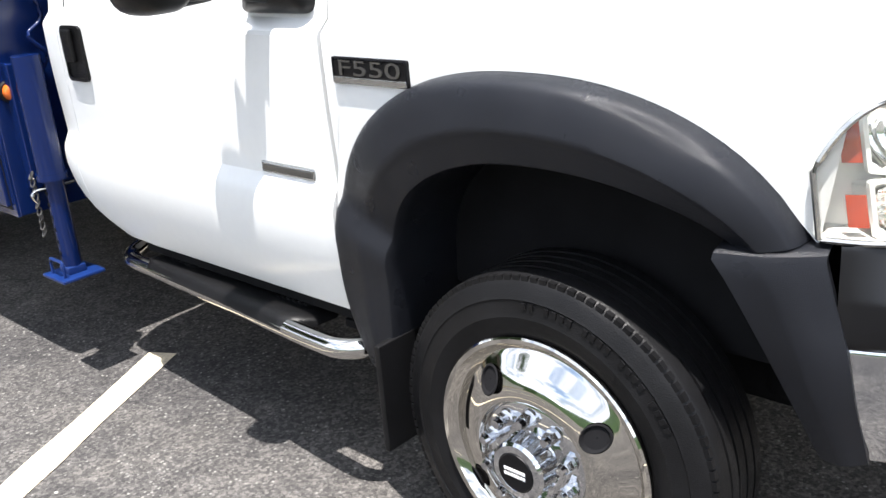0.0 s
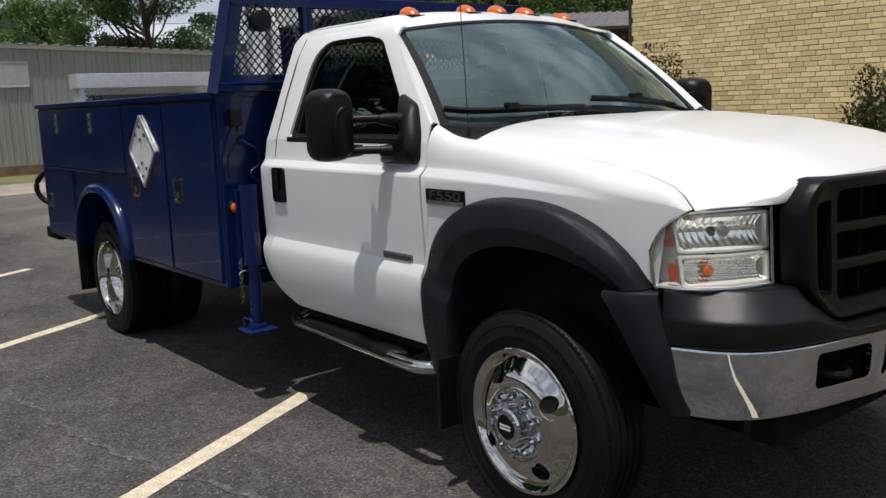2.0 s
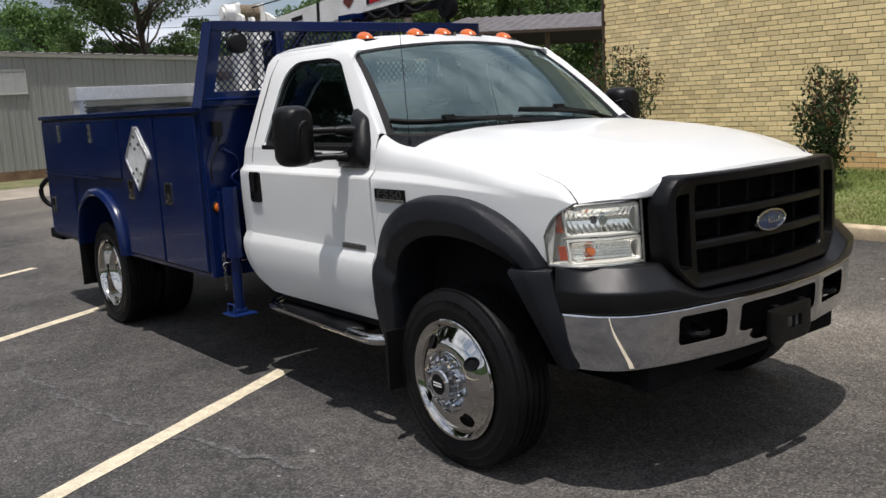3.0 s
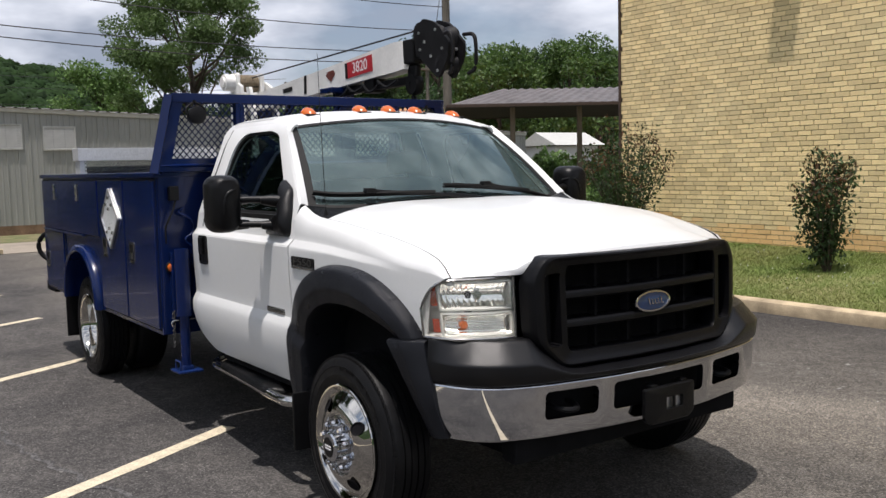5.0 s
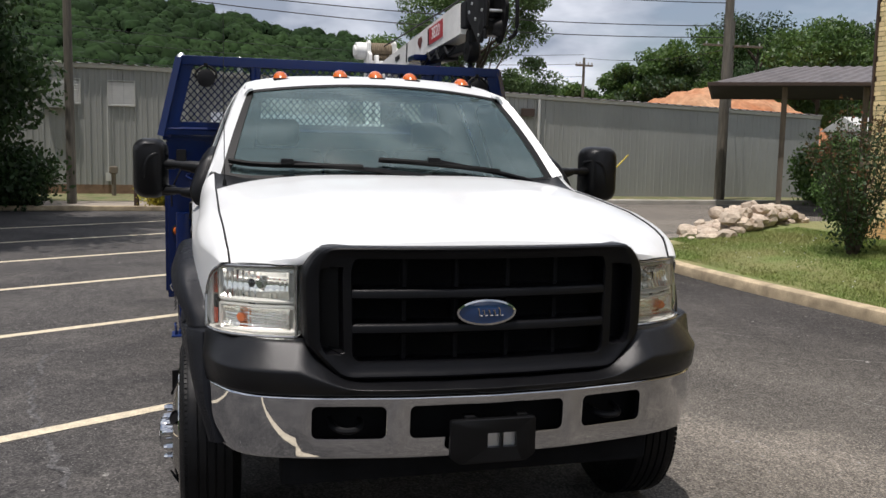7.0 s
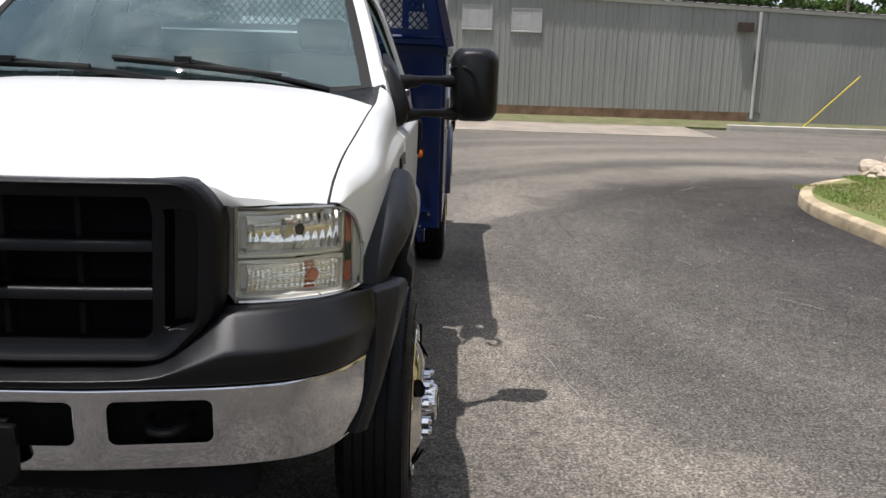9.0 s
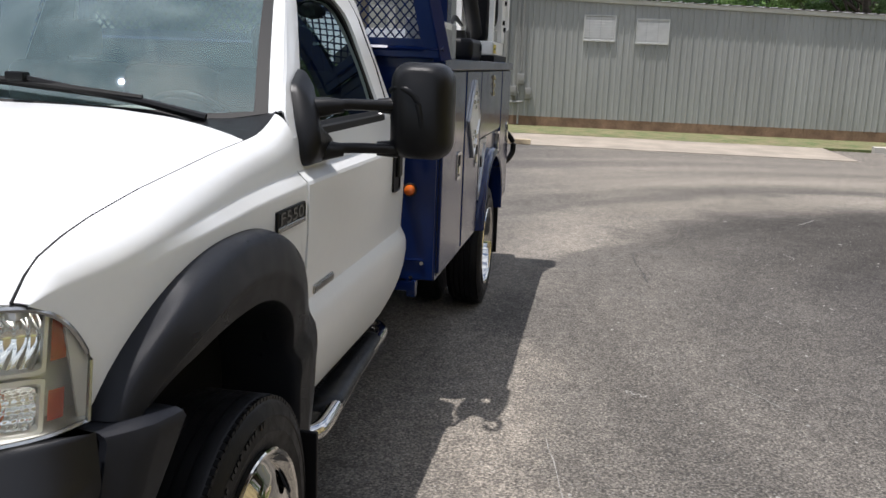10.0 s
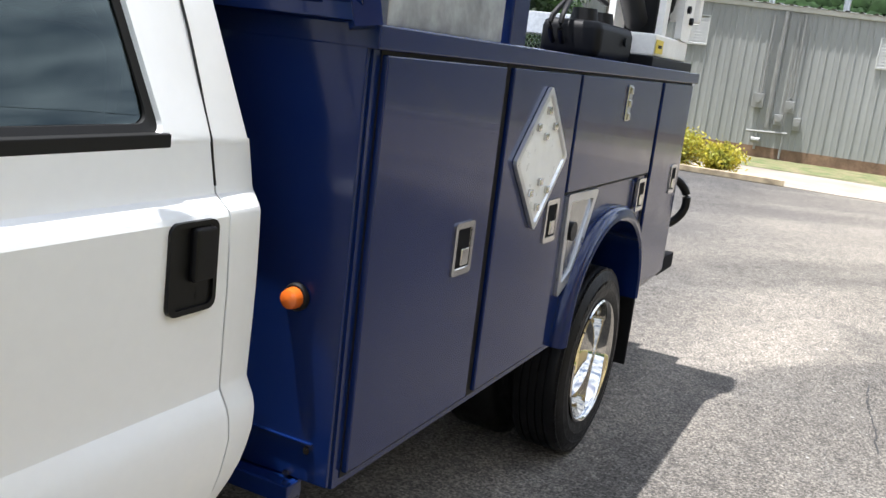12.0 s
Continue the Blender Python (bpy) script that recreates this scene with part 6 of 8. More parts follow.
    bm.faces.new(vr[0]), bm.faces.new(vr[-1])
    boom = part("boom", bm, M_CRANE, crane, "white tapering boom with red number panel", 20)
    bm = bmesh.new()
    tube(bm, [(-5.32, 0.50, 2.60), (-5.32, 0.515, 2.60), (-5.32, 0.60, 2.60)], 0.085, 20)
    tube(bm, [(-5.32, 0.48, 2.60), (-5.32, 0.51, 2.60)], 0.055, 16)
    for y in (0.60, 0.86):
        box(bm, -5.425, -5.215, y, y + 0.045, 2.47, 2.70, 0.035, 4)
    box(bm, -5.44, -5.20, 0.60, 0.905, 2.46, 2.50, 0.01)
    tube(bm, [(-5.32, 0.905, 2.60), (-5.32, 0.93, 2.60)], 0.045, 16)
    part("winch", bm, M_CRANE, crane, "white winch on the boom heel", 40)
    bm = bmesh.new()
    for k in range(11):
        yk = 0.655 + 0.019 * k
        tube(bm, [(-5.32 + 0.078 * math.cos(q), yk, 2.60 + 0.078 * math.sin(q)) for q in (2 * math.pi * i / 20 for i in range(21))], 0.0105, 6, False)
    part("winch_rope", bm, M_ROPE, crane, "tan rope wound on the drum", 60)
    bm = bmesh.new()
    for y in (0.715, 0.845):
        pts = poly_round([(-2.02, 2.64), (-1.90, 2.72), (-1.76, 2.68), (-1.58, 2.52), (-1.60, 2.40), (-1.72, 2.27), (-1.84, 2.36), (-2.0, 2.48)], 0.03, 4)
        a = [bm.verts.new((x, y - 0.012, z)) for x, z in pts]
        b = [bm.verts.new((x, y + 0.012, z)) for x, z in pts]
        bm.faces.new(a), bm.faces.new(b)
        for i in range(len(a)):
            j = (i + 1) % len(a)
            bm.faces.new((a[i], a[j], b[j], b[i]))
    for hx, hz, hr in ((-1.95, 2.62, 0.080), (-1.74, 2.56, 0.090), (-1.70, 2.38, 0.055)):
        lathe(bm, [(0.02, 0.70), (hr, 0.703), (hr + 0.008, 0.725), (hr - 0.015, 0.78), (hr + 0.008, 0.835), (hr, 0.857), (0.02, 0.86)], hx, hz, 22)
    box(bm, -2.30, -1.98, 0.735, 0.825, 2.45, 2.56, 0.012)
    box(bm, -2.20, -2.05, 0.71, 0.85, 2.42, 2.60, 0.015)
    part("boom_head", bm, M_CRANE_BLK, crane, "black boom head with sheaves", 30)
    for hx, hz in ((-1.66, 2.48), (-1.80, 2.44), (-1.88, 2.55), (-1.72, 2.33), (-1.74, 2.62), (-1.94, 2.50), (-1.95, 2.62)):
        bm = bmesh.new()
        tube(bm, [(hx, 0.695, hz), (hx, 0.865, hz)], 0.011, 8)
        part("head_pin", bm, M_ALU, crane, "bright pin through the head", 40)
    bm = bmesh.new()
    tube(bm, bend([(-1.62, 0.70, 2.58), (-1.53, 0.68, 2.57), (-1.50, 0.68, 2.49), (-1.51, 0.68, 2.34), (-1.57, 0.70, 2.30)], 5), 0.014, 8)
    tube(bm, bend([(-1.62, 0.86, 2.58), (-1.53, 0.88, 2.57), (-1.50, 0.88, 2.49), (-1.51, 0.88, 2.34), (-1.57, 0.86, 2.30)], 5), 0.014, 8)
    part("head_guard", bm, M_CRANE_BLK, crane, "bent tubular guard", 50)
    bm = bmesh.new()
    lathe(bm, [(0.02, 0.74), (0.075, 0.745), (0.085, 0.78), (0.075, 0.815), (0.02, 0.82)], -2.14, 2.27, 20)
    box(bm, -2.20, -2.08, 0.75, 0.81, 2.24, 2.42, 0.02)
    tube(bm, bend([(-2.16, 0.78, 2.18), (-2.13, 0.78, 2.12), (-2.18, 0.78, 2.08), (-2.23, 0.78, 2.12)], 4), 0.02, 8)
    part("hook_block", bm, M_CRANE_BLK, crane, "black hook block under the head", 50)
    bm = bmesh.new()
    box(bm, -3.3, -2.25, 0.745, 0.815, 2.27, 2.335, 0.015)
    box(bm, -2.9, -2.75, 0.72, 0.84, 2.25, 2.40, 0.01)
    for k in range(4):
        tube(bm, bend([(-3.4 + 0.25 * k, 0.70, 2.33), (-3.25 + 0.25 * k, 0.69, 2.25 + 0.02 * (k % 2)), (-3.1 + 0.25 * k, 0.70, 2.31)], 4), 0.010, 6)
    part("boom_stage", bm, M_CRANE_BLK, crane, "dark hose tray under the boom")
    bm = bmesh.new()
    tube(bm, [(-5.30, 0.78, 2.59), (-3.6, 0.78, 2.63), (-1.94, 0.78, 2.670)], 0.007, 6)
    part("wire_rope", bm, M_CRANE_BLK, crane, "black wire rope over the boom")
    for s in (-1, 1):
        y = 0.78 + s * 0.077
        bm = bmesh.new()
        a = [M0 @ Vector((2.10 + u, s * 0.0765, v)) for u, v in ((0, -0.062), (0.40, -0.060), (0.40, 0.070), (0, 0.066))]
        b = [p + Vector((0, s * 0.003, 0)) for p in a]
        va, vb = [bm.verts.new(p) for p in a], [bm.verts.new(p) for p in b]
        bm.faces.new(va), bm.faces.new(vb)
        for i in range(4):
            bm.faces.new((va[i], va[(i + 1) % 4], vb[(i + 1) % 4], vb[i]))
        part("number_panel", bm, M_SIGN_RED, crane, "red number panel", 0)
        m = M0 @ Matrix.Translation((2.30, s * 0.0800, 0.005)) @ (Matrix(((1, 0, 0, 0), (0, 0, -1, 0), (0, 1, 0, 0), (0, 0, 0, 1))) if s < 0 else Matrix(((-1, 0, 0, 0), (0, 0, 1, 0), (0, 1, 0, 0), (0, 0, 0, 1))))
        text_mesh("number_lettering", "3820", 0.125, M_TEXT, crane, m, 0.001, "white digits on red")
        bm = bmesh.new()
        q = [M0 @ Vector((1.80 + u, s * 0.0785, v)) for u, v in ((0, -0.050), (0.085, 0.012), (0.055, 0.045), (-0.055, 0.045), (-0.085, 0.012))]
        bm.faces.new([bm.verts.new(p) for p in q])
        part("boom_decal", bm, M_DECAL, crane, "small worn dark red decal", 0)
        bm = bmesh.new()
        q = [M0 @ Vector((2.055 + u, s * 0.0785, v)) for u, v in ((0, -0.063), (0.044, -0.062), (0.044, 0.066), (0, 0.0655))]
        bm.faces.new([bm.verts.new(p) for p in q])
        part("panel_border", bm, M_CRANE_BLK, crane, "", 0)
        bm = bmesh.new()
        q = [M0 @ Vector((1.28 + u, s * 0.0775, v)) for u, v in ((0, -0.085), (0.05, -0.085), (0.07, 0.078), (0.02, 0.078))]
        bm.faces.new([bm.verts.new(p) for p in q])
        part("boom_band", bm, M_CRANE_BLK, crane, "", 0)
        bm = bmesh.new()
        q = [M0 @ Vector((0.85 + u, s * 0.0785, v)) for u, v in ((0, -0.02), (0.2, -0.02), (0.2, 0.02), (0, 0.02))]
        bm.faces.new([bm.verts.new(p) for p in q])
        part("boom_stripe", bm, M_CRANE_BLK, crane, "", 0)
    # the slewing part stands outboard of its base
    fixed = ("crane_plinth", "crane_base", "warning_sticker", "sticker_arrow", "hydraulic_motor")
    for ob in crane.children:
        if not ob.name.startswith(fixed):
            ob.location.y += 0.09
        if ob.name.startswith(("boom_head", "head_guard", "head_pin", "hook_block")):
            ob.location.x -= 0.10
        if ob.name.startswith("winch"):
            ob.location.z -= 0.06


build_crane()


# ---------------------------------------------------------------- setting
def asphalt():
    m = mat("asphalt", (0.062, 0.061, 0.063), 0.88, bump=0.5, bscale=160, spec=0.08)
    nt = m.node_tree
    b = nt.nodes["Principled BSDF"]
    L = nt.links.new
    co = nt.nodes.new("ShaderNodeTexCoord")

    def nz(scale, det=4, dist=0.0, stretch=None, rough=0.5):
        n = nt.nodes.new("ShaderNodeTexNoise")
        n.inputs["Scale"].default_value, n.inputs["Detail"].default_value, n.inputs["Distortion"].default_value = scale, det, dist
        n.inputs["Roughness"].default_value = rough
        if stretch:
            mp = nt.nodes.new("ShaderNodeMapping")
            mp.inputs["Scale"].default_value = stretch
            L(co.outputs["Object"], mp.inputs["Vector"])
            L(mp.outputs["Vector"], n.inputs["Vector"])
        else:
            L(co.outputs["Object"], n.inputs["Vector"])
        return n.outputs["Fac"]

    def ramp(src, p0, p1, c0, c1):
        r = nt.nodes.new("ShaderNodeValToRGB")
        r.color_ramp.elements[0].position, r.color_ramp.elements[1].position = p0, p1
        r.color_ramp.elements[0].color, r.color_ramp.elements[1].color = (*c0, 1), (*c1, 1)
        L(src, r.inputs["Fac"])
        return r.outputs["Color"]

    def mixc(fac, a, c, mode="MIX"):
        x = nt.nodes.new("ShaderNodeMixRGB")
        x.blend_type = mode
        if isinstance(fac, float):
            x.inputs["Fac"].default_value = fac
        else:
            L(fac, x.inputs["Fac"])
        L(a, x.inputs["Color1"])
        L(c, x.inputs["Color2"])
        return x.outputs["Color"]
    # older, bleached driving lane against the darker sealed bays
    sep = nt.nodes.new("ShaderNodeSeparateXYZ")
    L(co.outputs["Object"], sep.inputs[0])
    wob = nt.nodes.new("ShaderNodeMath")
    wob.operation = "MULTIPLY_ADD"
    L(nz(0.5, 3), wob.inputs[0])
    wob.inputs[1].default_value = 3.0
    L(sep.outputs["Y"], wob.inputs[2])
    lane = nt.nodes.new("ShaderNodeMapRange")
    lane.inputs["From Min"].default_value, lane.inputs["From Max"].default_value = 0.6, 3.4
    L(wob.outputs[0], lane.inputs["Value"])
    # tyre-polished arcs: circles round the end of the island
    cen = nt.nodes.new("ShaderNodeVectorMath")
    cen.operation = "SUBTRACT"
    L(co.outputs["Object"], cen.inputs[0])
    cen.inputs[1].default_value = (-4.0, 8.0, 0.0)
    rad = nt.nodes.new("ShaderNodeVectorMath")
    rad.operation = "LENGTH"
    L(cen.outputs[0], rad.inputs[0])
    sp2 = nt.nodes.new("ShaderNodeSeparateXYZ")
    L(cen.outputs[0], sp2.inputs[0])
    ang = nt.nodes.new("ShaderNodeMath")
    ang.operation = "ARCTAN2"
    L(sp2.outputs["Y"], ang.inputs[0])
    L(sp2.outputs["X"], ang.inputs[1])
    pol = nt.nodes.new("ShaderNodeCombineXYZ")
    L(rad.outputs["Value"], pol.inputs["X"])
    L(ang.outputs[0], pol.inputs["Y"])
    arcn = nt.nodes.new("ShaderNodeTexNoise")
    arcn.inputs["Scale"].default_value, arcn.inputs["Detail"].default_value = 1.0, 5
    L(pol.outputs[0], arcn.inputs["Vector"])
    rw = nt.nodes.new("ShaderNodeMath")
    rw.operation = "MULTIPLY_ADD"
    L(nz(0.7, 5, 0.5), rw.inputs[0])
    rw.inputs[1].default_value = 2.2
    L(rad.outputs["Value"], rw.inputs[2])
    rr = nt.nodes.new("ShaderNodeMapRange")
    rr.inputs["From Min"].default_value, rr.inputs["From Max"].default_value = 4.0, 13.0
    L(rw.outputs[0], rr.inputs["Value"])
    arc = nt.nodes.new("ShaderNodeValToRGB")
    els = arc.color_ramp.elements
    els[0].position, els[0].color = 0.08, (0.051, 0.049, 0.0495, 1)
    els[1].position, els[1].color = 1.0, (0.138, 0.127, 0.116, 1)
    for pos, c in ((0.22, (0.078, 0.074, 0.071)), (0.40, (0.102, 0.096, 0.090)), (0.455, (0.189, 0.174, 0.157)), (0.53, (0.163, 0.150, 0.135)), (0.60, (0.100, 0.094, 0.087)), (0.70, (0.165, 0.152, 0.136))):
        e = els.new(pos)
        e.color = (*c, 1)
    L(rr.outputs[0], arc.inputs["Fac"])
    # smooth dark sealed patch beside the kerb; darker by a gradient towards +X
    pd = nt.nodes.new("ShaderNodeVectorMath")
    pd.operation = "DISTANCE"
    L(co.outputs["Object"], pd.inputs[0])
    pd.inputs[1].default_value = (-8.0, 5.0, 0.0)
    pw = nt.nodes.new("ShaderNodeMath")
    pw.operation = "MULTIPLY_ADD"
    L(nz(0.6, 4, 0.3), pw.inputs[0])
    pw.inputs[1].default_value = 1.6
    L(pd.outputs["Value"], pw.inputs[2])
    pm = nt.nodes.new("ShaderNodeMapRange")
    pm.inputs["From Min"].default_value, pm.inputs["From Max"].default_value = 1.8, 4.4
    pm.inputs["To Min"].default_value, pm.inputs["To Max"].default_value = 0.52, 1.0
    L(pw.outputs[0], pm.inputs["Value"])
    # multiplier falls from 1 to 0.62 as x grows
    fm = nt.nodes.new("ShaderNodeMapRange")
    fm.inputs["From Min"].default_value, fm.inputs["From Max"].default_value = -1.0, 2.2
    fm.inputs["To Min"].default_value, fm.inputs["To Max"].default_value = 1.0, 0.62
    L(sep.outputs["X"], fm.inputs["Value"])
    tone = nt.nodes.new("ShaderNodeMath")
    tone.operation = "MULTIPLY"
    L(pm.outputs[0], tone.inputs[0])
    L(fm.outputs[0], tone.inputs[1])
    streak = ramp(arcn.outputs["Fac"], 0.32, 0.68, (0.80, 0.80, 0.80), (1.22, 1.21, 1.19))
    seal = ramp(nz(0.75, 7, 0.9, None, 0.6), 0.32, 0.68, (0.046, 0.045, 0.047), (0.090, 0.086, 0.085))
    worn = mixc(1.0, arc.outputs["Color"], streak, "MULTIPLY")
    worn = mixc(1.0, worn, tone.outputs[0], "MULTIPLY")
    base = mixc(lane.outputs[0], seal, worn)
    gn = nz(75, 4, 0.0, None, 0.75)
    grit = mixc(lane.outputs[0], ramp(gn, 0.34, 0.68, (0.66, 0.66, 0.66), (1.36, 1.36, 1.34)), ramp(gn, 0.37, 0.65, (0.42, 0.42, 0.42), (1.66, 1.64, 1.60)))
    base = mixc(1.0, base, grit, "MULTIPLY")
    # dusty pale blotches
    dust = nt.nodes.new("ShaderNodeMath")
    dust.operation = "MULTIPLY"
    L(ramp(nz(1.9, 7, 0.6, None, 0.62), 0.54, 0.74, (0, 0, 0), (1, 1, 1)), dust.inputs[0])
    dust.inputs[1].default_value = 0.34
    base = mixc(dust.outputs[0], base, ramp(gn, 0.3, 0.7, (0.095, 0.090, 0.086), (0.16, 0.152, 0.142)))
    vor = nt.nodes.new("ShaderNodeTexVoronoi")
    vor.inputs["Scale"].default_value = 60
    L(co.outputs["Object"], vor.inputs["Vector"])
    stone = nt.nodes.new("ShaderNodeSeparateColor")
    vs = nt.nodes.new("ShaderNodeTexVoronoi")
    vs.inputs["Scale"].default_value = 95
    L(co.outputs["Object"], vs.inputs["Vector"])
    L(vs.outputs["Color"], stone.inputs[0])
    grain = ramp(stone.outputs[1], 0.25, 1.0, (0.78, 0.78, 0.78), (1.62, 1.60, 1.54))
    base = mixc(1.0, base, grain, "MULTIPLY")
    peb = ramp(vor.outputs["Distance"], 0.20, 0.34, (1, 1, 1), (0, 0, 0))
    pick = nt.nodes.new("ShaderNodeSeparateColor")
    L(vor.outputs["Color"], pick.inputs[0])
    few = ramp(pick.outputs[0], 0.76, 0.80, (0, 0, 0), (1, 1, 1))
    peb = mixc(1.0, peb, few, "MULTIPLY")
    patch = ramp(nz(11, 8, 0.0, None, 0.78), 0.34, 0.66, (0.72, 0.72, 0.72), (1.30, 1.29, 1.27))
    base = mixc(1.0, base, patch, "MULTIPLY")
    light = ramp(nz(9, 3), 0.35, 0.7, (0.12, 0.12, 0.12), (0.36, 0.35, 0.32))
    sc = nt.nodes.new("ShaderNodeMath")
    sc.operation = "MULTIPLY"
    L(peb, sc.inputs[0])
    sc.inputs[1].default_value = 0.7
    base = mixc(sc.outputs[0], base, light)
    L(base, b.inputs["Base Color"])
    return m


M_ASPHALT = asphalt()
M_LINE = mat("line_paint", (0.67, 0.585, 0.43), 0.7, var=0.25, scale=14, grain=0.25, gscale=120, bump=0.3, bscale=200)
M_CONC = mat("concrete", (0.54, 0.43, 0.28), 0.85, var=0.5, scale=4, grain=0.12, gscale=90, bump=0.3, bscale=120)
M_PALE = mat("pale_paving", (0.32, 0.275, 0.22), 0.9, var=0.3, scale=1.2, grain=0.15, gscale=60, bump=0.3, bscale=90)
M_SOIL = mat("soil", (0.10, 0.085, 0.05), 0.95, var=0.4, scale=3, grain=0.3, gscale=40)
M_TURF = mat("turf", (0.12, 0.17, 0.04), 0.9, var=0.1, scale=1.5, col2=(0.21, 0.195, 0.08), grain=0.35, gscale=60, bump=0.6, bscale=90)
M_VERGE = mat("dry_verge", (0.085, 0.115, 0.035), 0.9, scale=2.2, col2=(0.19, 0.16, 0.085), var=0.2, grain=0.4, gscale=30, bump=0.6, bscale=60)
M_BLADE = mat("grass_blade", (0.135, 0.205, 0.038), 0.7, scale=0.9, col2=(0.215, 0.225, 0.07), isle=0.28, grain=0.1, gscale=3)
M_BRICK_LOW = mat("clay_splashed_brick", (0.84, 0.60, 0.30), 0.85, scale=0.9, col2=(0.78, 0.48, 0.20), isle=0.09, grain=0.10, gscale=70, bump=0.25, bscale=160)
M_BRICK = mat("buff_brick", (0.88, 0.715, 0.40), 0.85, scale=1.2, col2=(0.83, 0.65, 0.345), isle=0.16, grain=0.10, gscale=70, bump=0.25, bscale=160)
M_MORTAR = mat("mortar", (0.40, 0.31, 0.175), 0.95, var=0.2, scale=6, grain=0.1, gscale=80)
M_SHEET = mat("grey_sheet_metal", (0.305, 0.312, 0.295), 0.5, var=0.16, scale=0.7, stretch=(1, 1, 0.35), grain=0.03, gscale=12, rvar=0.08)
M_CONDUIT = mat("grey_conduit", (0.27, 0.27, 0.255), 0.5, 0.2, var=0.15, scale=5)
M_ROOFM = mat("roof_metal", (0.115, 0.10, 0.097), 0.5, var=0.25, scale=1.4, rvar=0.1)
M_FOUND = mat("foundation_brick", (0.24, 0.15, 0.095), 0.9, var=0.4, scale=2.5, grain=0.15, gscale=30)
M_VENT = mat("vent_white", (0.52, 0.52, 0.49), 0.5, var=0.1)
M_POLEWOOD = mat("grey_pole_wood", (0.145, 0.13, 0.105), 0.9, var=0.35, scale=5, stretch=(1, 1, 0.1), grain=0.2, gscale=30)
# soffit darkened to near black for the shade among the roof beams
M_SOFFIT = mat("dark_soffit_boards", (0.03, 0.02, 0.016), 0.85, var=0.3, scale=4)
M_PALEKERB = mat("pale_kerb_concrete", (0.55, 0.52, 0.46), 0.9, var=0.25, scale=1.5, grain=0.12, gscale=60)
M_WOOD = mat("weathered_wood", (0.17, 0.14, 0.105), 0.9, var=0.35, scale=5, stretch=(1, 1, 0.1), grain=0.2, gscale=30)
M_BROWN = mat("brown_trim", (0.06, 0.038, 0.028), 0.6, var=0.2)
M_BARK = mat("bark", (0.09, 0.07, 0.05), 0.95, var=0.4, scale=9, bump=0.6, bscale=40)
M_LEAF = leafy("leaf", (0.095, 0.165, 0.035), (0.050, 0.100, 0.024))
M_LEAF_A = leafy("leaf_mid_green", (0.105, 0.170, 0.048), (0.065, 0.118, 0.032), 0.8, 0.25)
M_LEAF_R = leafy("leaf_glossy_green", (0.044, 0.084, 0.024), (0.028, 0.056, 0.018), 2.2, 0.4)
M_SHOOT = leafy("leaf_reddish", (0.15, 0.055, 0.030), (0.085, 0.075, 0.030), 3.0, 0.4)
M_LEAF_B = leafy("leaf_light_green", (0.15, 0.25, 0.07), (0.09, 0.17, 0.045), 1.2, 0.35)
M_LEAF_Y = leafy("leaf_yellow", (0.58, 0.47, 0.05), (0.26, 0.28, 0.04), 4.0)
M_LEAF_D = leafy("leaf_dark", (0.042, 0.080, 0.022), (0.022, 0.050, 0.015), 0.6, 0.4)
# forest green kept extra dark: the crowns' own shade is in the colour
M_FOREST = mat("forest", (0.021, 0.041, 0.013), 0.95, spec=0.1, scale=0.05, col2=(0.012, 0.026, 0.009), isle=0.22, grain=0.35, gscale=0.9, bump=1.0, bscale=1.2)
M_CLAY = mat("orange_clay", (0.36, 0.14, 0.06), 0.95, scale=0.4, col2=(0.48, 0.28, 0.16), grain=0.2, gscale=3, var=0.2)
M_ROCK = mat("pale_rock", (0.50, 0.42, 0.33), 0.9, scale=3, col2=(0.40, 0.32, 0.25), isle=0.22, grain=0.15, gscale=25, bump=0.5, bscale=30, var=0.2)
M_WHITEWALL = mat("white_siding", (0.62, 0.63, 0.62), 0.6, var=0.1, scale=1)
M_WIRE = mat("wire", (0.02, 0.02, 0.02), 0.6)


def from_lists(name, verts, faces, material, label="", category="", kind="", parent=None, smooth=False):
    me = bpy.data.meshes.new(name)
    me.from_pydata([tuple(v) for v in verts], [], faces)
    me.materials.append(material)
    if smooth:
        me.shade_smooth()
    ob = new(name, me)
    ob.parent = parent
    return tagged(ob, label, category, "", kind)


def quad_patch(x0, x1, y0, y1, nx, ny, zf):
    vs = [(lerp(x0, x1, i / nx), lerp(y0, y1, j / ny), zf(lerp(x0, x1, i / nx), lerp(y0, y1, j / ny))) for i in range(nx + 1) for j in range(ny + 1)]
    fs = [(i * (ny + 1) + j, (i + 1) * (ny + 1) + j, (i + 1) * (ny + 1) + j + 1, i * (ny + 1) + j + 1) for i in range(nx) for j in range(ny)]
    return vs, fs


# ground to the horizon, the asphalt lot on it
v, f = quad_patch(-900, 900, -900, 900, 40, 40, lambda x, y: -0.06)
from_lists("ground", v, f, M_SOIL, "soil and grass ground reaching to the hills", "ground", "structure")
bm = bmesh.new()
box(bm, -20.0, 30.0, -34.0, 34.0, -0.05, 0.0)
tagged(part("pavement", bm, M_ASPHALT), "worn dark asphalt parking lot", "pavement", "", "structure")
bm = bmesh.new()
box(bm, -20.6, -17.4, -34, 7.0, -0.04, 0.012)
tagged(part("pavement_strip", bm, M_PALE), "pale dusty paving strip along the metal building", "pavement", "", "structure")
bm = bmesh.new()
box(bm, -23.8, -20.6, -34, 34, -0.05, 0.016)
tagged(part("grass_verge", bm, M_VERGE), "thin grass verge under the metal wall", "grass", "", "structure")

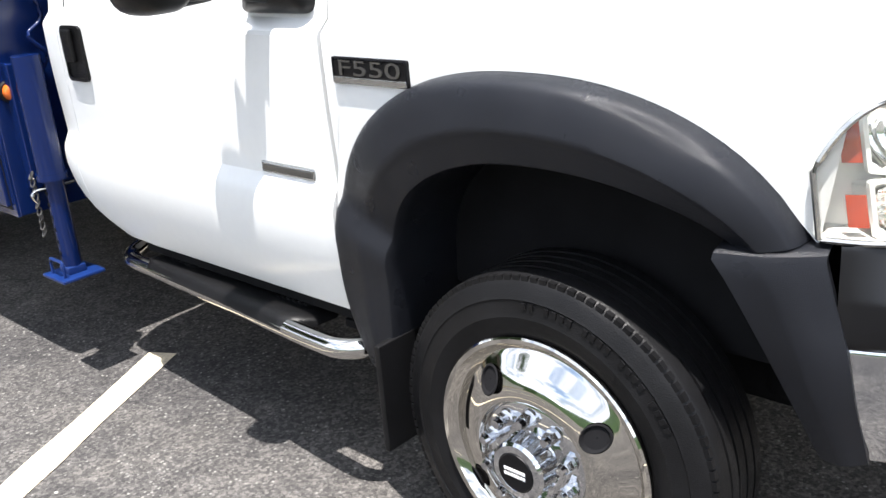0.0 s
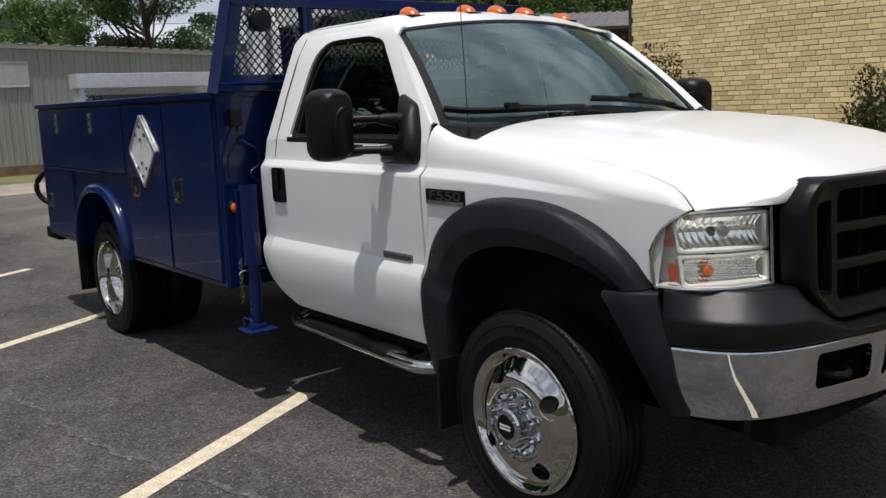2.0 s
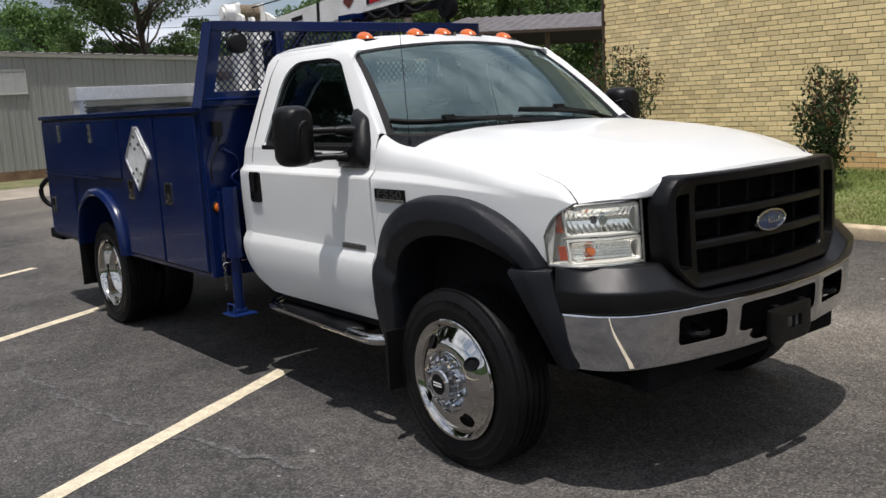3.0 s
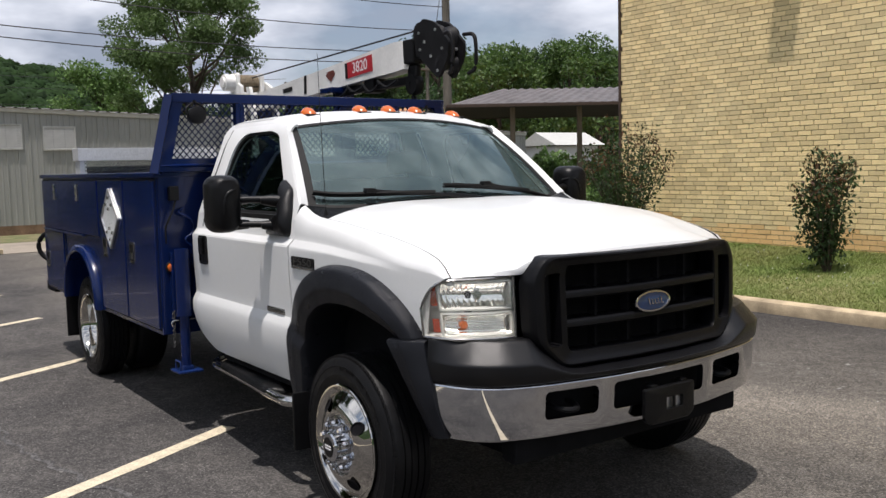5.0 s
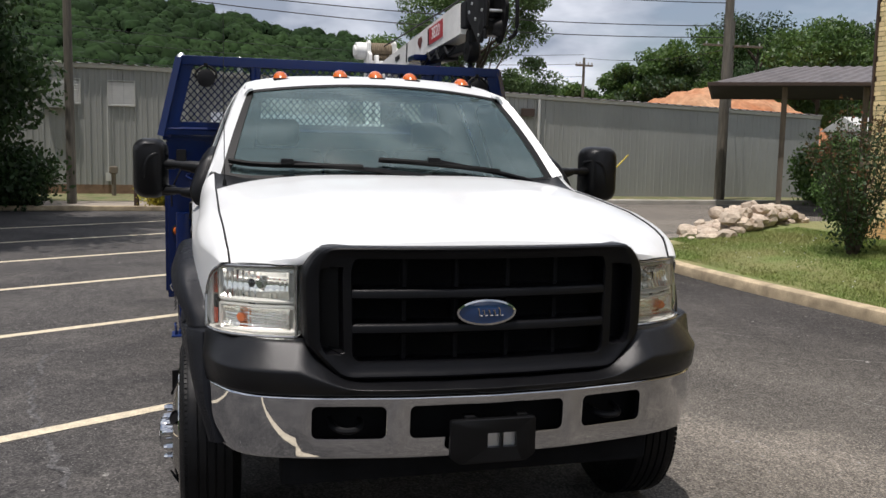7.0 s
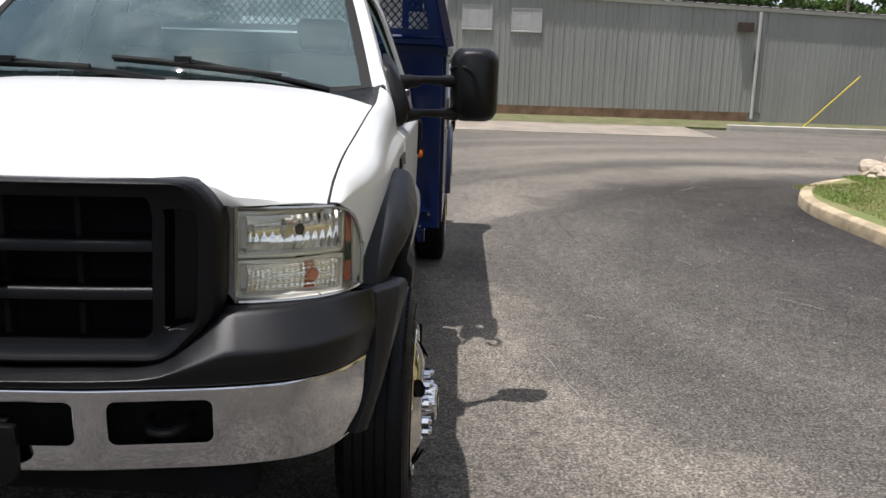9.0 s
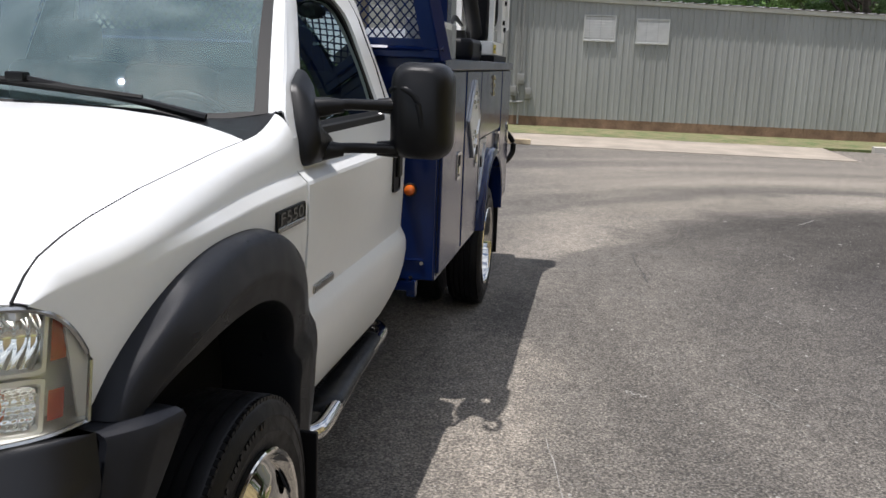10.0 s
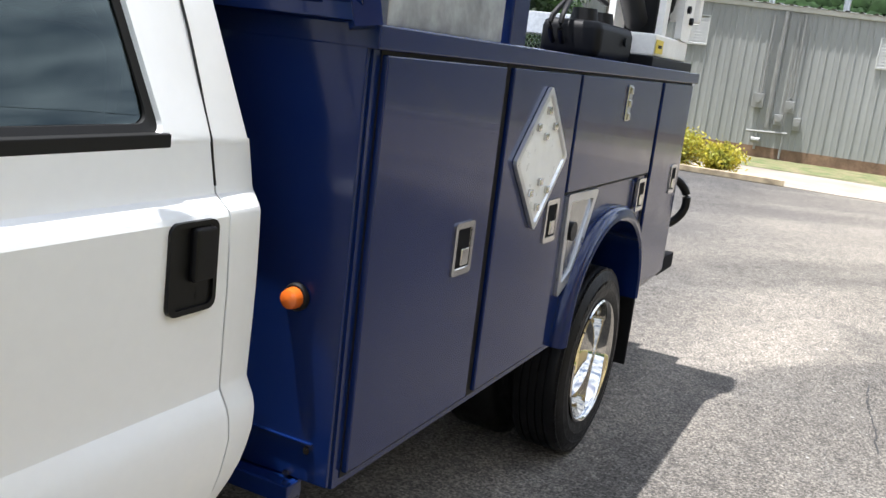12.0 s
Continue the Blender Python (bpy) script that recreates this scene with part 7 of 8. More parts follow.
# parking lines
for k, x0 in enumerate((1.42, -1.95, -4.96, -7.66, -10.20, -12.72, -15.25)):
    bm = bmesh.new()
    dx, dy = 0.485, -0.875
    n = Vector((-dy, dx)) * 0.055
    rows = []
    y_start = -0.83
    for t in [i * 0.25 for i in range(25)]:
        px, py = x0 + dx * t, y_start + dy * t
        w = 1 + 0.08 * math.sin(t * 9 + k)
        rows.append([(px - n.x * w, py - n.y * w, 0.004), (px + n.x * w, py + n.y * w, 0.004)])
    grid(bm, rows)
    tagged(part("parking_line", bm, M_LINE, None, "", 0), "faded cream painted parking line on asphalt", "parking line", "parking lines", "structure")


# kerb and lawn
def kerb_curve():
    return bend([(16.0, 5.25, 0), (6.0, 5.32, 0), (0.0, 5.38, 0), (-3.0, 5.35, 0), (-5.4, 5.16, 0), (-7.2, 5.16, 0), (-8.4, 5.54, 0), (-9.2, 6.15, 0), (-9.8, 7.0, 0), (-10.4, 8.4, 0), (-11.0, 10.5, 0), (-11.2, 14.0, 0), (-11.2, 18.0, 0)], 8)


def lawn_z(x, y):
    return 0.11 + 0.24 * min(1, max(0, (y - 5.5) / 3.4)) + 0.02 * noise.noise(Vector((x * 0.7, y * 0.7, 0)))


KC = kerb_curve()
bm = bmesh.new()
rows = []
for i, p in enumerate(KC):
    d = (KC[min(i + 1, len(KC) - 1)] - KC[max(0, i - 1)]).normalized()
    n = Vector((d.y, -d.x, 0))       # towards the lawn
    if n.y < 0 and i < 30:
        n = -n
    pr = [(0.0, -0.02), (0.0, 0.08), (0.012, 0.115), (0.035, 0.13), (0.14, 0.135), (0.155, 0.12), (0.16, 0.0)]
    rows.append([p + n * o + Vector((0, 0, z)) for o, z in pr])
grid(bm, rows)
tagged(part("kerb", bm, M_CONC, None, "", 35), "tan concrete kerb round the lawn", "kerb", "", "structure")
inner = []
for i, p in enumerate(KC):
    d = (KC[min(i + 1, len(KC) - 1)] - KC[max(0, i - 1)]).normalized()
    n = Vector((d.y, -d.x, 0))
    if n.y < 0 and i < 30:
        n = -n
    inner.append(p + n * 0.15)
bm = bmesh.new()
rows = []
for p in inner:
    yb = 18.2 if p.x > -9.0 else max(18.2, p.y + 0.1)
    tx = max(p.x, -9.0) if p.x < -9 else p.x
    rows.append([(lerp(p.x, tx, t ** 0.5), lerp(p.y, yb, t), lawn_z(p.x, lerp(p.y, yb, t)) if t > 0 else 0.115) for t in (0, 0.01, 0.04, 0.08, 0.13, 0.2, 0.3, 0.5, 1)])
grid(bm, rows)
tagged(part("lawn", bm, M_TURF, None, "", 60), "short green lawn with dry patches", "lawn", "", "structure")


# cracks and pale scuffs in the asphalt
def ground_mark(name, pts, w, material, label, seed):
    rng = random.Random(seed)
    bm = bmesh.new()
    rows = []
    line = bend([Vector((x, y, 0)) for x, y in pts], 8)
    for i, p in enumerate(line):
        d = (line[min(i + 1, len(line) - 1)] - line[max(0, i - 1)]).normalized()
        n = Vector((-d.y, d.x, 0))
        p = p + n * rng.uniform(-1, 1) * w * 1.3
        h = w * rng.uniform(0.3, 1.0) * (0.25 if i in (0, len(line) - 1) else 1)
        rows.append([p + n * h + Vector((0, 0, 0.0035)), p - n * h + Vector((0, 0, 0.0035))])
    grid(bm, rows)
    tagged(part(name, bm, material, None, "", 0), label, "pavement mark", "", "structure")


M_TAR = mat("tar_crack", (0.045, 0.043, 0.042), 0.7, var=0.3, scale=20, spec=0.2)
M_SCUFF = mat("pale_scuff", (0.27, 0.26, 0.24), 0.9, var=0.4, scale=30, grain=0.4, gscale=80)
ground_mark("pavement_crack", [(-6.30, 2.21), (-5.9, 2.22), (-5.6, 2.26), (-5.1, 2.29)], 0.007, M_TAR, "dark crack in the worn asphalt", 1)
ground_mark("pavement_crack", [(-8.03, 2.80), (-7.7, 2.83), (-7.35, 2.83)], 0.007, M_TAR, "dark crack in the worn asphalt", 2)
ground_mark("pavement_crack", [(-8.01, 2.90), (-7.75, 2.87), (-7.49, 2.88)], 0.005, M_TAR, "dark crack in the worn asphalt", 3)
ground_mark("pavement_scuff", [(-1.94, 1.69), (-1.23, 1.82), (-0.78, 1.92)], 0.004, M_SCUFF, "pale scratch on the asphalt", 4)
ground_mark("pavement_scuff", [(-2.60, 2.06), (-2.57, 2.11), (-2.54, 2.17)], 0.012, M_SCUFF, "pale chip mark on the asphalt", 5)
ground_mark("pavement_scuff", [(-2.87, 2.61), (-2.75, 2.72), (-2.51, 2.87)], 0.004, M_SCUFF, "pale scratch on the asphalt", 6)

# pale chips and grit lying about
rng_c = np.random.default_rng(9)
chip_v, chip_f = [], []
for k in range(420):
    lane_side = k % 3
    x, y = (rng_c.uniform(-11, 1.5), rng_c.uniform(1.7, 5.0)) if lane_side else (rng_c.uniform(-9, 2.5), rng_c.uniform(-4.2, -1.4))
    r0 = rng_c.uniform(0.004, 0.012) * (1.8 if rng_c.uniform() > 0.93 else 1)
    b0 = len(chip_v)
    n0 = 6
    for i in range(n0):
        q = 2 * math.pi * i / n0
        rr_ = r0 * rng_c.uniform(0.5, 1.2)
        chip_v.append((x + rr_ * math.cos(q) * 1.4, y + rr_ * math.sin(q), 0.002))
    chip_v.append((x, y, 0.002 + r0 * 0.4))
    chip_f += [(b0 + i, b0 + (i + 1) % n0, b0 + n0) for i in range(n0)]
from_lists("pavement_grit", chip_v, chip_f, M_SCUFF, "pale chips of grit scattered on the asphalt", "grit", "stuff")
for k, (gx0, gy0, ga, gl0) in enumerate(((-3.2, 3.5, 0.7, 0.35), (-4.4, 3.05, 0.4, 0.22), (-2.1, 3.9, 1.0, 0.4), (-6.8, 3.6, 0.2, 0.3), (-8.6, 4.1, 2.6, 0.5), (-1.0, 3.2, 0.5, 0.3))):
    ground_mark("pavement_scuff", [(gx0, gy0), (gx0 + gl0 * 0.5 * math.cos(ga), gy0 + gl0 * 0.5 * math.sin(ga) + 0.015), (gx0 + gl0 * math.cos(ga), gy0 + gl0 * math.sin(ga))], 0.007, M_SCUFF, "pale scratch on the asphalt", 20 + k)
M_TYREMARK = mat("tyre_mark", (0.135, 0.132, 0.13), 0.9, scale=26, col2=(0.055, 0.054, 0.055), var=0.3, grain=0.5, gscale=110, spec=0.08)
ground_mark("pavement_scuff", [(-3.5, -2.01), (-2.93, -2.05), (-2.31, -2.0), (-1.67, -1.89), (-1.04, -1.72), (-0.5, -1.54)], 0.028, M_TYREMARK, "faint curved tyre mark on the asphalt", 7)


# ---------------------------------------------------------------- foliage helpers
def leaf_mesh(name, pts, size, material, rng, parent=None, label="", up=0.25, kind="", category="", long=1.6, facing=None):
    """Many small pointed leaves, one quad each, at the given points."""
    pts = np.asarray(pts)
    n = len(pts)
    d = rng.normal(size=(n, 3))
    d[:, 2] = d[:, 2] * 0.7 + up
    if facing is not None:
        d = d * 0.45 + facing
    d /= np.linalg.norm(d, axis=1)[:, None]
    e = rng.normal(size=(n, 3))
    e -= (e * d).sum(1)[:, None] * d
    e /= np.linalg.norm(e, axis=1)[:, None]
    s = (size * rng.uniform(0.6, 1.3, n))[:, None]
    v = np.empty((n, 4, 3))
    v[:, 0] = pts - e * s * long * 0.5
    v[:, 1] = pts + d * s * 0.28 + np.cross(d, e) * s * 0.35
    v[:, 2] = pts + e * s * long * 0.5
    v[:, 3] = pts - d * s * 0.10 - np.cross(d, e) * s * 0.35
    me = bpy.data.meshes.new(name)
    me.vertices.add(4 * n)
    me.vertices.foreach_set("co", v.reshape(-1))
    me.loops.add(4 * n)
    me.loops.foreach_set("vertex_index", np.arange(4 * n, dtype=np.int32))
    me.polygons.add(n)
    me.polygons.foreach_set("loop_start", np.arange(0, 4 * n, 4, dtype=np.int32))
    me.update()
    me.validate()
    me.materials.append(material)
    ob = new(name, me)
    ob.parent = parent
    return tagged(ob, label, category, "", kind)


def build_tree(at, height, spread, leaves, size, material, seed, label, group="", low=0.25, trunk_r=None, clumps=38, tuft=0.10):
    """A tapered trunk with limbs; leaves in uneven clumps round the limb ends."""
    rng = np.random.default_rng(seed)
    tree = empty("tree", at, label, "tree", group)
    tr = trunk_r or height * 0.022
    bm = bmesh.new()
    tube(bm, [(0, 0, -0.1), (0.02 * height, 0.01 * height, height * 0.35), (0.0, -0.01 * height, height * 0.62), (0.02 * height, 0, height * 0.82)], tr, 8, True, tr * 0.3)
    ends = []
    for k in range(clumps):
        a = k * 2.4 + rng.uniform(-0.4, 0.4)
        h = rng.uniform(low, 0.95)
        rad = spread * math.sqrt(max(0.05, 1 - ((h - 0.55) / 0.5) ** 2)) * rng.uniform(0.45, 1.0)
        e = Vector((rad * math.cos(a), rad * math.sin(a), height * h))
        s = Vector((0, 0, height * max(0.2, h - 0.22)))
        if k % 2 == 0:
            tube(bm, [s, s.lerp(e, 0.5) + Vector((0, 0, -0.03 * height)), e], tr * 0.35, 5, True, tr * 0.08)
        ends.append((e, height * tuft * rng.uniform(0.7, 1.3)))
    part("trunk", bm, M_BARK, tree, "", 60)
    per = leaves // clumps
    pts = []
    for e, r in ends:
        q = rng.normal(size=(per, 3))
        q /= np.linalg.norm(q, axis=1)[:, None]
        q *= (rng.uniform(0, 1, per) ** 0.45)[:, None] * np.array([1.25, 1.25, 0.8]) * r
        pts.append(q + np.array(e))
    leaf_mesh("crown", np.concatenate(pts), size, material, rng, tree)
    return tree


def build_shrub(at, height, spread, n_stem, per, size, material, seed, label, name="shrub", sprays=True, low=0.12, shoots=None, foot=0.45, spray=0.20):
    rng = np.random.default_rng(seed)
    ob = empty(name, at, label, "shrub")
    bm = bmesh.new()
    pts, tips = [], []
    for k in range(n_stem):
        a = rng.uniform(0, 2 * math.pi)
        r = spread * math.sqrt(rng.uniform(0.02, 1))
        h = height * (1.0 - 0.35 * (r / spread) ** 2) * rng.uniform(0.72, 1.0)
        p = [Vector((0.08 * spread * math.cos(a), 0.08 * spread * math.sin(a), 0)), Vector((foot * r * math.cos(a), foot * r * math.sin(a), h * 0.40)),
             Vector((0.78 * r * math.cos(a + 0.1), 0.78 * r * math.sin(a + 0.1), h * 0.75)), Vector((r * math.cos(a + 0.15), r * math.sin(a + 0.15), h))]
        c = bend(p, 4)
        tube(bm, c, 0.010, 4, True, 0.003)
        for i in range(per):
            t = rng.uniform(low, 1.0)
            f = t * (len(c) - 1)
            j = min(int(f), len(c) - 2)
            q = c[j].lerp(c[j + 1], f - j)
            w = spread * spray * (1.15 - t) + 0.035 if sprays else spread * 0.25
            (tips if shoots and t > 0.72 and rng.uniform() < 0.45 else pts).append([q.x + rng.normal() * w, q.y + rng.normal() * w, max(0.03, q.z + rng.normal() * w * 0.7)])
    part("stem", bm, M_BARK, ob, "", 60)
    leaf_mesh("foliage", pts, size, material, rng, ob)
    if tips:
        leaf_mesh("young_growth", tips, size, shoots, rng, ob, "reddish young leaves", kind="stuff")
    return ob


# ---------------------------------------------------------------- buff brick building
def build_brick_house():
    YW, XC, XE = 8.9, -7.80, 14.0
    house = empty("brick_building", (XC, YW, 0.2), "buff brick building beside the lawn", "building")
    inv = Matrix.Translation((-XC, -YW, -0.2))

    def hp(name, bm, material, label="", smooth=35.0):
        for v in bm.verts:
            v.co = inv @ v.co
        return part(name, bm, material, house, label, smooth)
    bm = bmesh.new()
    box(bm, XC + 0.012, XE, YW + 0.008, YW + 0.30, 0.0, 6.4)
    hp("wall", bm, M_MORTAR)
    bm = bmesh.new()
    box(bm, XC + 0.012, XC + 0.30, YW + 0.30, YW + 12, 0.0, 6.4)
    box(bm, XE - 0.3, XE, YW + 0.30, YW + 12, 0.0, 6.4)
    box(bm, XC + 0.30, XE - 0.3, YW + 11.7, YW + 12, 0.0, 6.4)
    hp("wall", bm, M_BRICK)
    bm = bmesh.new()
    box(bm, XC - 0.3, XE + 0.3, YW - 0.3, YW + 12.3, 6.4, 6.65, 0.02)
    hp("roof", bm, M_BROWN, "brown flat roof edge")
    bm = bmesh.new()
    box(bm, XC - 0.045, XC - 0.002, YW - 0.03, YW + 0.09, 0.25, 6.4, 0.008)
    hp("downpipe", bm, M_BROWN, "brown square downpipe")
    # unseen box added high on the wall, only for its long shadow below
    bm = bmesh.new()
    box(bm, -4.63, -4.21, YW - 0.31, YW, 4.55, 4.85, 0.03)
    hp("wall_lamp", bm, M_BROWN, "unseen brown box added high on the wall to cast its shadow")
    # courses
    P, H, L_, hgt = 0.2175, 0.073, 0.2065, 0.062
    random.seed(5)
    near, rest_v, rest_f, low_v, low_f = [], [], [], [], []
    courses = int((6.3 - 0.22) / H)
    for c in range(courses):
        z = 0.22 + c * H
        off = [0.0, 0.5, 0.17, 0.66][c % 4] * P if c % 7 else 0.33 * P
        xe = -1.2 if z < 5.2 else -7.0
        n = int((xe - XC) / P) + 1
        for k in range(n):
            x0 = XC + off + (k - 1) * P
            x1 = x0 + L_
            if x1 < XC + 0.06:
                continue
            x0 = max(x0, XC)
            dy = random.uniform(-0.0025, 0.0025)
            jz = random.uniform(-0.001, 0.001)
            if -5.3 < x0 < -3.1 and 0.75 < z < 3.05 and x1 - x0 > 0.2:
                near.append((x0, dy, z + jz))
            else:
                splash = z < 0.62 + 0.22 * noise.noise(Vector((x0 * 0.8, 0, 3.0))) + random.uniform(-0.08, 0.08)
                vs_, fs_ = (low_v, low_f) if splash else (rest_v, rest_f)
                b = len(vs_)
                for xx in (x0, x1):
                    for yy in (YW + dy, YW + 0.02):
                        for zz in (z + jz, z + jz + hgt):
                            vs_.append((xx - XC, yy - YW, zz - 0.2))
                fs_ += [(b, b + 1, b + 3, b + 2), (b + 4, b + 6, b + 7, b + 5), (b, b + 4, b + 5, b + 1), (b + 1, b + 5, b + 7, b + 3), (b, b + 2, b + 6, b + 4)]
    from_lists("brickwork", rest_v, rest_f, M_BRICK, "", "", "stuff", house)
    from_lists("brickwork", low_v, low_f, M_BRICK_LOW, "orange clay-splashed lowest courses", "", "stuff", house)
    bm = bmesh.new()
    box(bm, 0, L_, 0, 0.03, 0, hgt, 0.003, 1)
    me = bpy.data.meshes.new("brick")
    bmesh.ops.recalc_face_normals(bm, faces=bm.faces)
    bm.to_mesh(me)
    bm.free()
    me.materials.append(M_BRICK)
    for x0, dy, z in near[:300]:
        ob = new("brick", me)
        ob.parent = house
        ob.location = (x0 - XC, dy, z - 0.2)
    extra_v, extra_f = [], []
    for x0, dy, z in near[300:]:
        b = len(extra_v)
        for xx in (x0, x0 + L_):
            for yy in (YW + dy, YW + 0.02):
                for zz in (z, z + hgt):
                    extra_v.append((xx - XC, yy - YW, zz - 0.2))
        extra_f += [(b, b + 1, b + 3, b + 2), (b + 4, b + 6, b + 7, b + 5), (b, b + 4, b + 5, b + 1), (b + 1, b + 5, b + 7, b + 3), (b, b + 2, b + 6, b + 4)]
    if extra_v:
        from_lists("brickwork", extra_v, extra_f, M_BRICK, "", "", "stuff", house)


# ---------------------------------------------------------------- grey metal building
def wall_top(y):
    return 3.56 - 0.034 * y if y > -3 else 3.66 + 0.0 * y


def build_metal_hall():
    XW = -23.7
    hall = empty("metal_building", (XW, 0, 0), "long low grey metal building with a brick footing", "building")

    def hp(name, bm, material, label="", smooth=35.0):
        for v in bm.verts:
            v.co.x -= XW
        return part(name, bm, material, hall, label, smooth)
    Y0, Y1 = -34.0, 20.2
    # ribbed sheets, one panel a part
    y = Y0
    while y < Y1 - 0.01:
        ye = min(y + 0.915, Y1)
        plain = y > 9.2          # the annexe's sheets are flatter and reach the ground
        bm = bmesh.new()
        prof = []
        n = 3
        w = (ye - y) / n
        for k in range(n):
            a = y + k * w
            prof += [(a, 0.0), (a + w * 0.40, 0.0), (a + w * 0.46, 0.010), (a + w * 0.54, 0.010), (a + w * 0.60, 0.0), (a + w * 0.86, 0.0), (a + w * 0.90, 0.026), (a + w * 0.98, 0.026)]
        prof.append((ye, 0.0))
        prof = [(yy, d * (0.3 if plain else 1.0)) for yy, d in prof]
        grid(bm, [[(XW + d, yy, -0.02 if plain else 0.27) for yy, d in prof], [(XW + d, yy, wall_top(yy)) for yy, d in prof]])
        hp("wall_panel", bm, M_SHEET, "", 0)
        y = ye
    bm = bmesh.new()
    box(bm, XW - 0.25, XW - 0.02, Y0, Y1, 0.0, 2.9)
    hp("wall", bm, M_SHEET)
    bm = bmesh.new()
    box(bm, XW - 0.20, XW + 0.012, Y0, 9.55, -0.06, 0.275)
    hp("footing", bm, M_FOUND, "stained reddish brick footing")
    # eave trim and roof
    bm = bmesh.new()
    ys = [lerp(Y0, Y1, k / 60) for k in range(61)]
    grid(bm, [[(XW + 0.0, y, wall_top(y) - 0.12) for y in ys], [(XW + 0.06, y, wall_top(y) - 0.11) for y in ys], [(XW + 0.08, y, wall_top(y) - 0.01) for y in ys], [(XW + 0.03, y, wall_top(y) + 0.01) for y in ys]])
    hp("eave_trim", bm, M_VENT, "pale eave trim")
    bm = bmesh.new()
    rows = []
    y = Y0
    prof = []
    while y < Y1:
        prof += [(y, 0.0), (y + 0.20, 0.0), (y + 0.23, 0.03), (y + 0.28, 0.03)]
        y += 0.305
    grid(bm, [[(XW + 0.12, yy, wall_top(yy) + d) for yy, d in prof], [(XW - 9, yy, wall_top(yy) + d + 0.55) for yy, d in prof]])
    hp("roof", bm, M_ROOFM, "ribbed metal roof", 0)
    bm = bmesh.new()
    box(bm, XW - 18, XW - 0.25, Y1 - 0.2, Y1, 0.0, 2.85)
    hp("end_wall", bm, M_SHEET)
    # louvred vents
    for y0, y1, z0, z1 in ((1.21, 2.07, 2.36, 3.06), (2.61, 3.48, 2.33, 3.0), (-3.34, -2.60, 2.50, 3.22), (-4.77, -4.05, 2.52, 3.24)):
        bm = bmesh.new()
        grid(bm, [[(XW + x, yy, zz) for yy, zz in rrect(y0 + d, y1 - d, z0 + d, z1 - d, 0.01, 2)] for x, d in ((0.0, 0.0), (0.055, 0.0), (0.055, 0.03), (0.03, 0.03))], True)
        v = hp("vent", bm, M_VENT, "white louvred vent")
        k = 0
        bm = bmesh.new()
        while z0 + 0.04 + k * 0.07 < z1 - 0.06:
            z = z0 + 0.04 + k * 0.07
            vs = [bm.verts.new(p) for p in ((XW + 0.015, y0 + 0.03, z + 0.075), (XW + 0.015, y1 - 0.03, z + 0.075), (XW + 0.048, y1 - 0.03, z), (XW + 0.048, y0 + 0.03, z))]
            bm.faces.new(vs)
            k += 1
        hp("louvre_slats", bm, M_VENT, "", 0)
    # fan box beside the far vent
    bm = bmesh.new()
    box(bm, XW, XW + 0.2, -5.0, -4.3, 2.4, 3.1, 0.02)
    hp("fan_box", bm, M_SHEET)
    # conduits, meters, gas pipe
    for y, r, z0, z1 in ((-0.86, 0.05, 0.75, 3.45), (-1.12, 0.03, 1.45, 3.35), (-0.42, 0.03, 1.5, 3.40), (-0.55, 0.02, 0.6, 3.3)):
        bm = bmesh.new()
        tube(bm, [(XW + 0.08, y, z0), (XW + 0.08, y, z1)], r, 8)
        hp("conduit", bm, M_CONDUIT, "grey conduit")
    for y, z, w, h in ((-1.15, 1.35, 0.13, 0.17), (-0.42, 1.28, 0.11, 0.14), (-0.62, 0.95, 0.10, 0.13), (-0.2, 0.9, 0.09, 0.15)):
        bm = bmesh.new()
        box(bm, XW + 0.02, XW + 0.16, y - w, y + w, z - h, z + h, 0.015)
        tube(bm, [(XW + 0.16, y, z + 0.02), (XW + 0.22, y, z + 0.02)], 0.07, 12)
        hp("meter", bm, M_CONDUIT, "grey electric meter box")
    bm = bmesh.new()
    tube(bm, [(XW + 0.15, -1.3, 0.62), (XW + 0.15, -0.35, 0.66)], 0.03, 8)
    tube(bm, [(XW + 0.15, -1.05, 0.62), (XW + 0.15, -1.05, 0.2)], 0.03, 8)
    tube(bm, [(XW + 0.15, -0.45, 0.64), (XW + 0.15, -0.45, 0.05)], 0.025, 8)
    tube(bm, [(XW + 0.15, -1.15, 0.42), (XW + 0.15, -0.95, 0.42)], 0.07, 10)
    hp("gas_pipe", bm, M_CONDUIT, "grey gas pipe with regulator")
    # roof stacks
    for y in (-1.33, 0.34):
        bm = bmesh.new()
        zb = wall_top(y)
        tube(bm, [(XW - 0.4, y, zb - 0.05), (XW - 0.4, y, zb + 0.38)], 0.075, 10)
        tube(bm, [(XW - 0.4, y, zb + 0.36), (XW - 0.4, y, zb + 0.42), (XW - 0.4, y, zb + 0.50)], 0.17, 10, True, 0.05)
        hp("roof_stack", bm, M_ALU, "galvanised roof stack with cap")
    # wall lamp and downspout near the canopy
    bm = bmesh.new()
    box(bm, XW + 0.02, XW + 0.22, 9.05, 9.45, 2.55, 2.80, 0.02)
    hp("wall_lamp", bm, M_BROWN, "brown wall lamp")
    bm = bmesh.new()
    tube(bm, [(XW + 0.08, 9.65, 0.1), (XW + 0.08, 9.65, 3.1)], 0.05, 8)
    hp("downspout", bm, M_VENT, "pale downspout")
    bm = bmesh.new()
    tube(bm, [(XW + 0.06, -3.35, 0.6), (XW + 0.06, -3.35, 2.5)], 0.014, 6)
    box(bm, XW + 0.02, XW + 0.10, -3.42, -3.28, 0.38, 0.62, 0.01)
    hp("outlet", bm, M_VENT, "small outlet box with conduit")


build_brick_house()
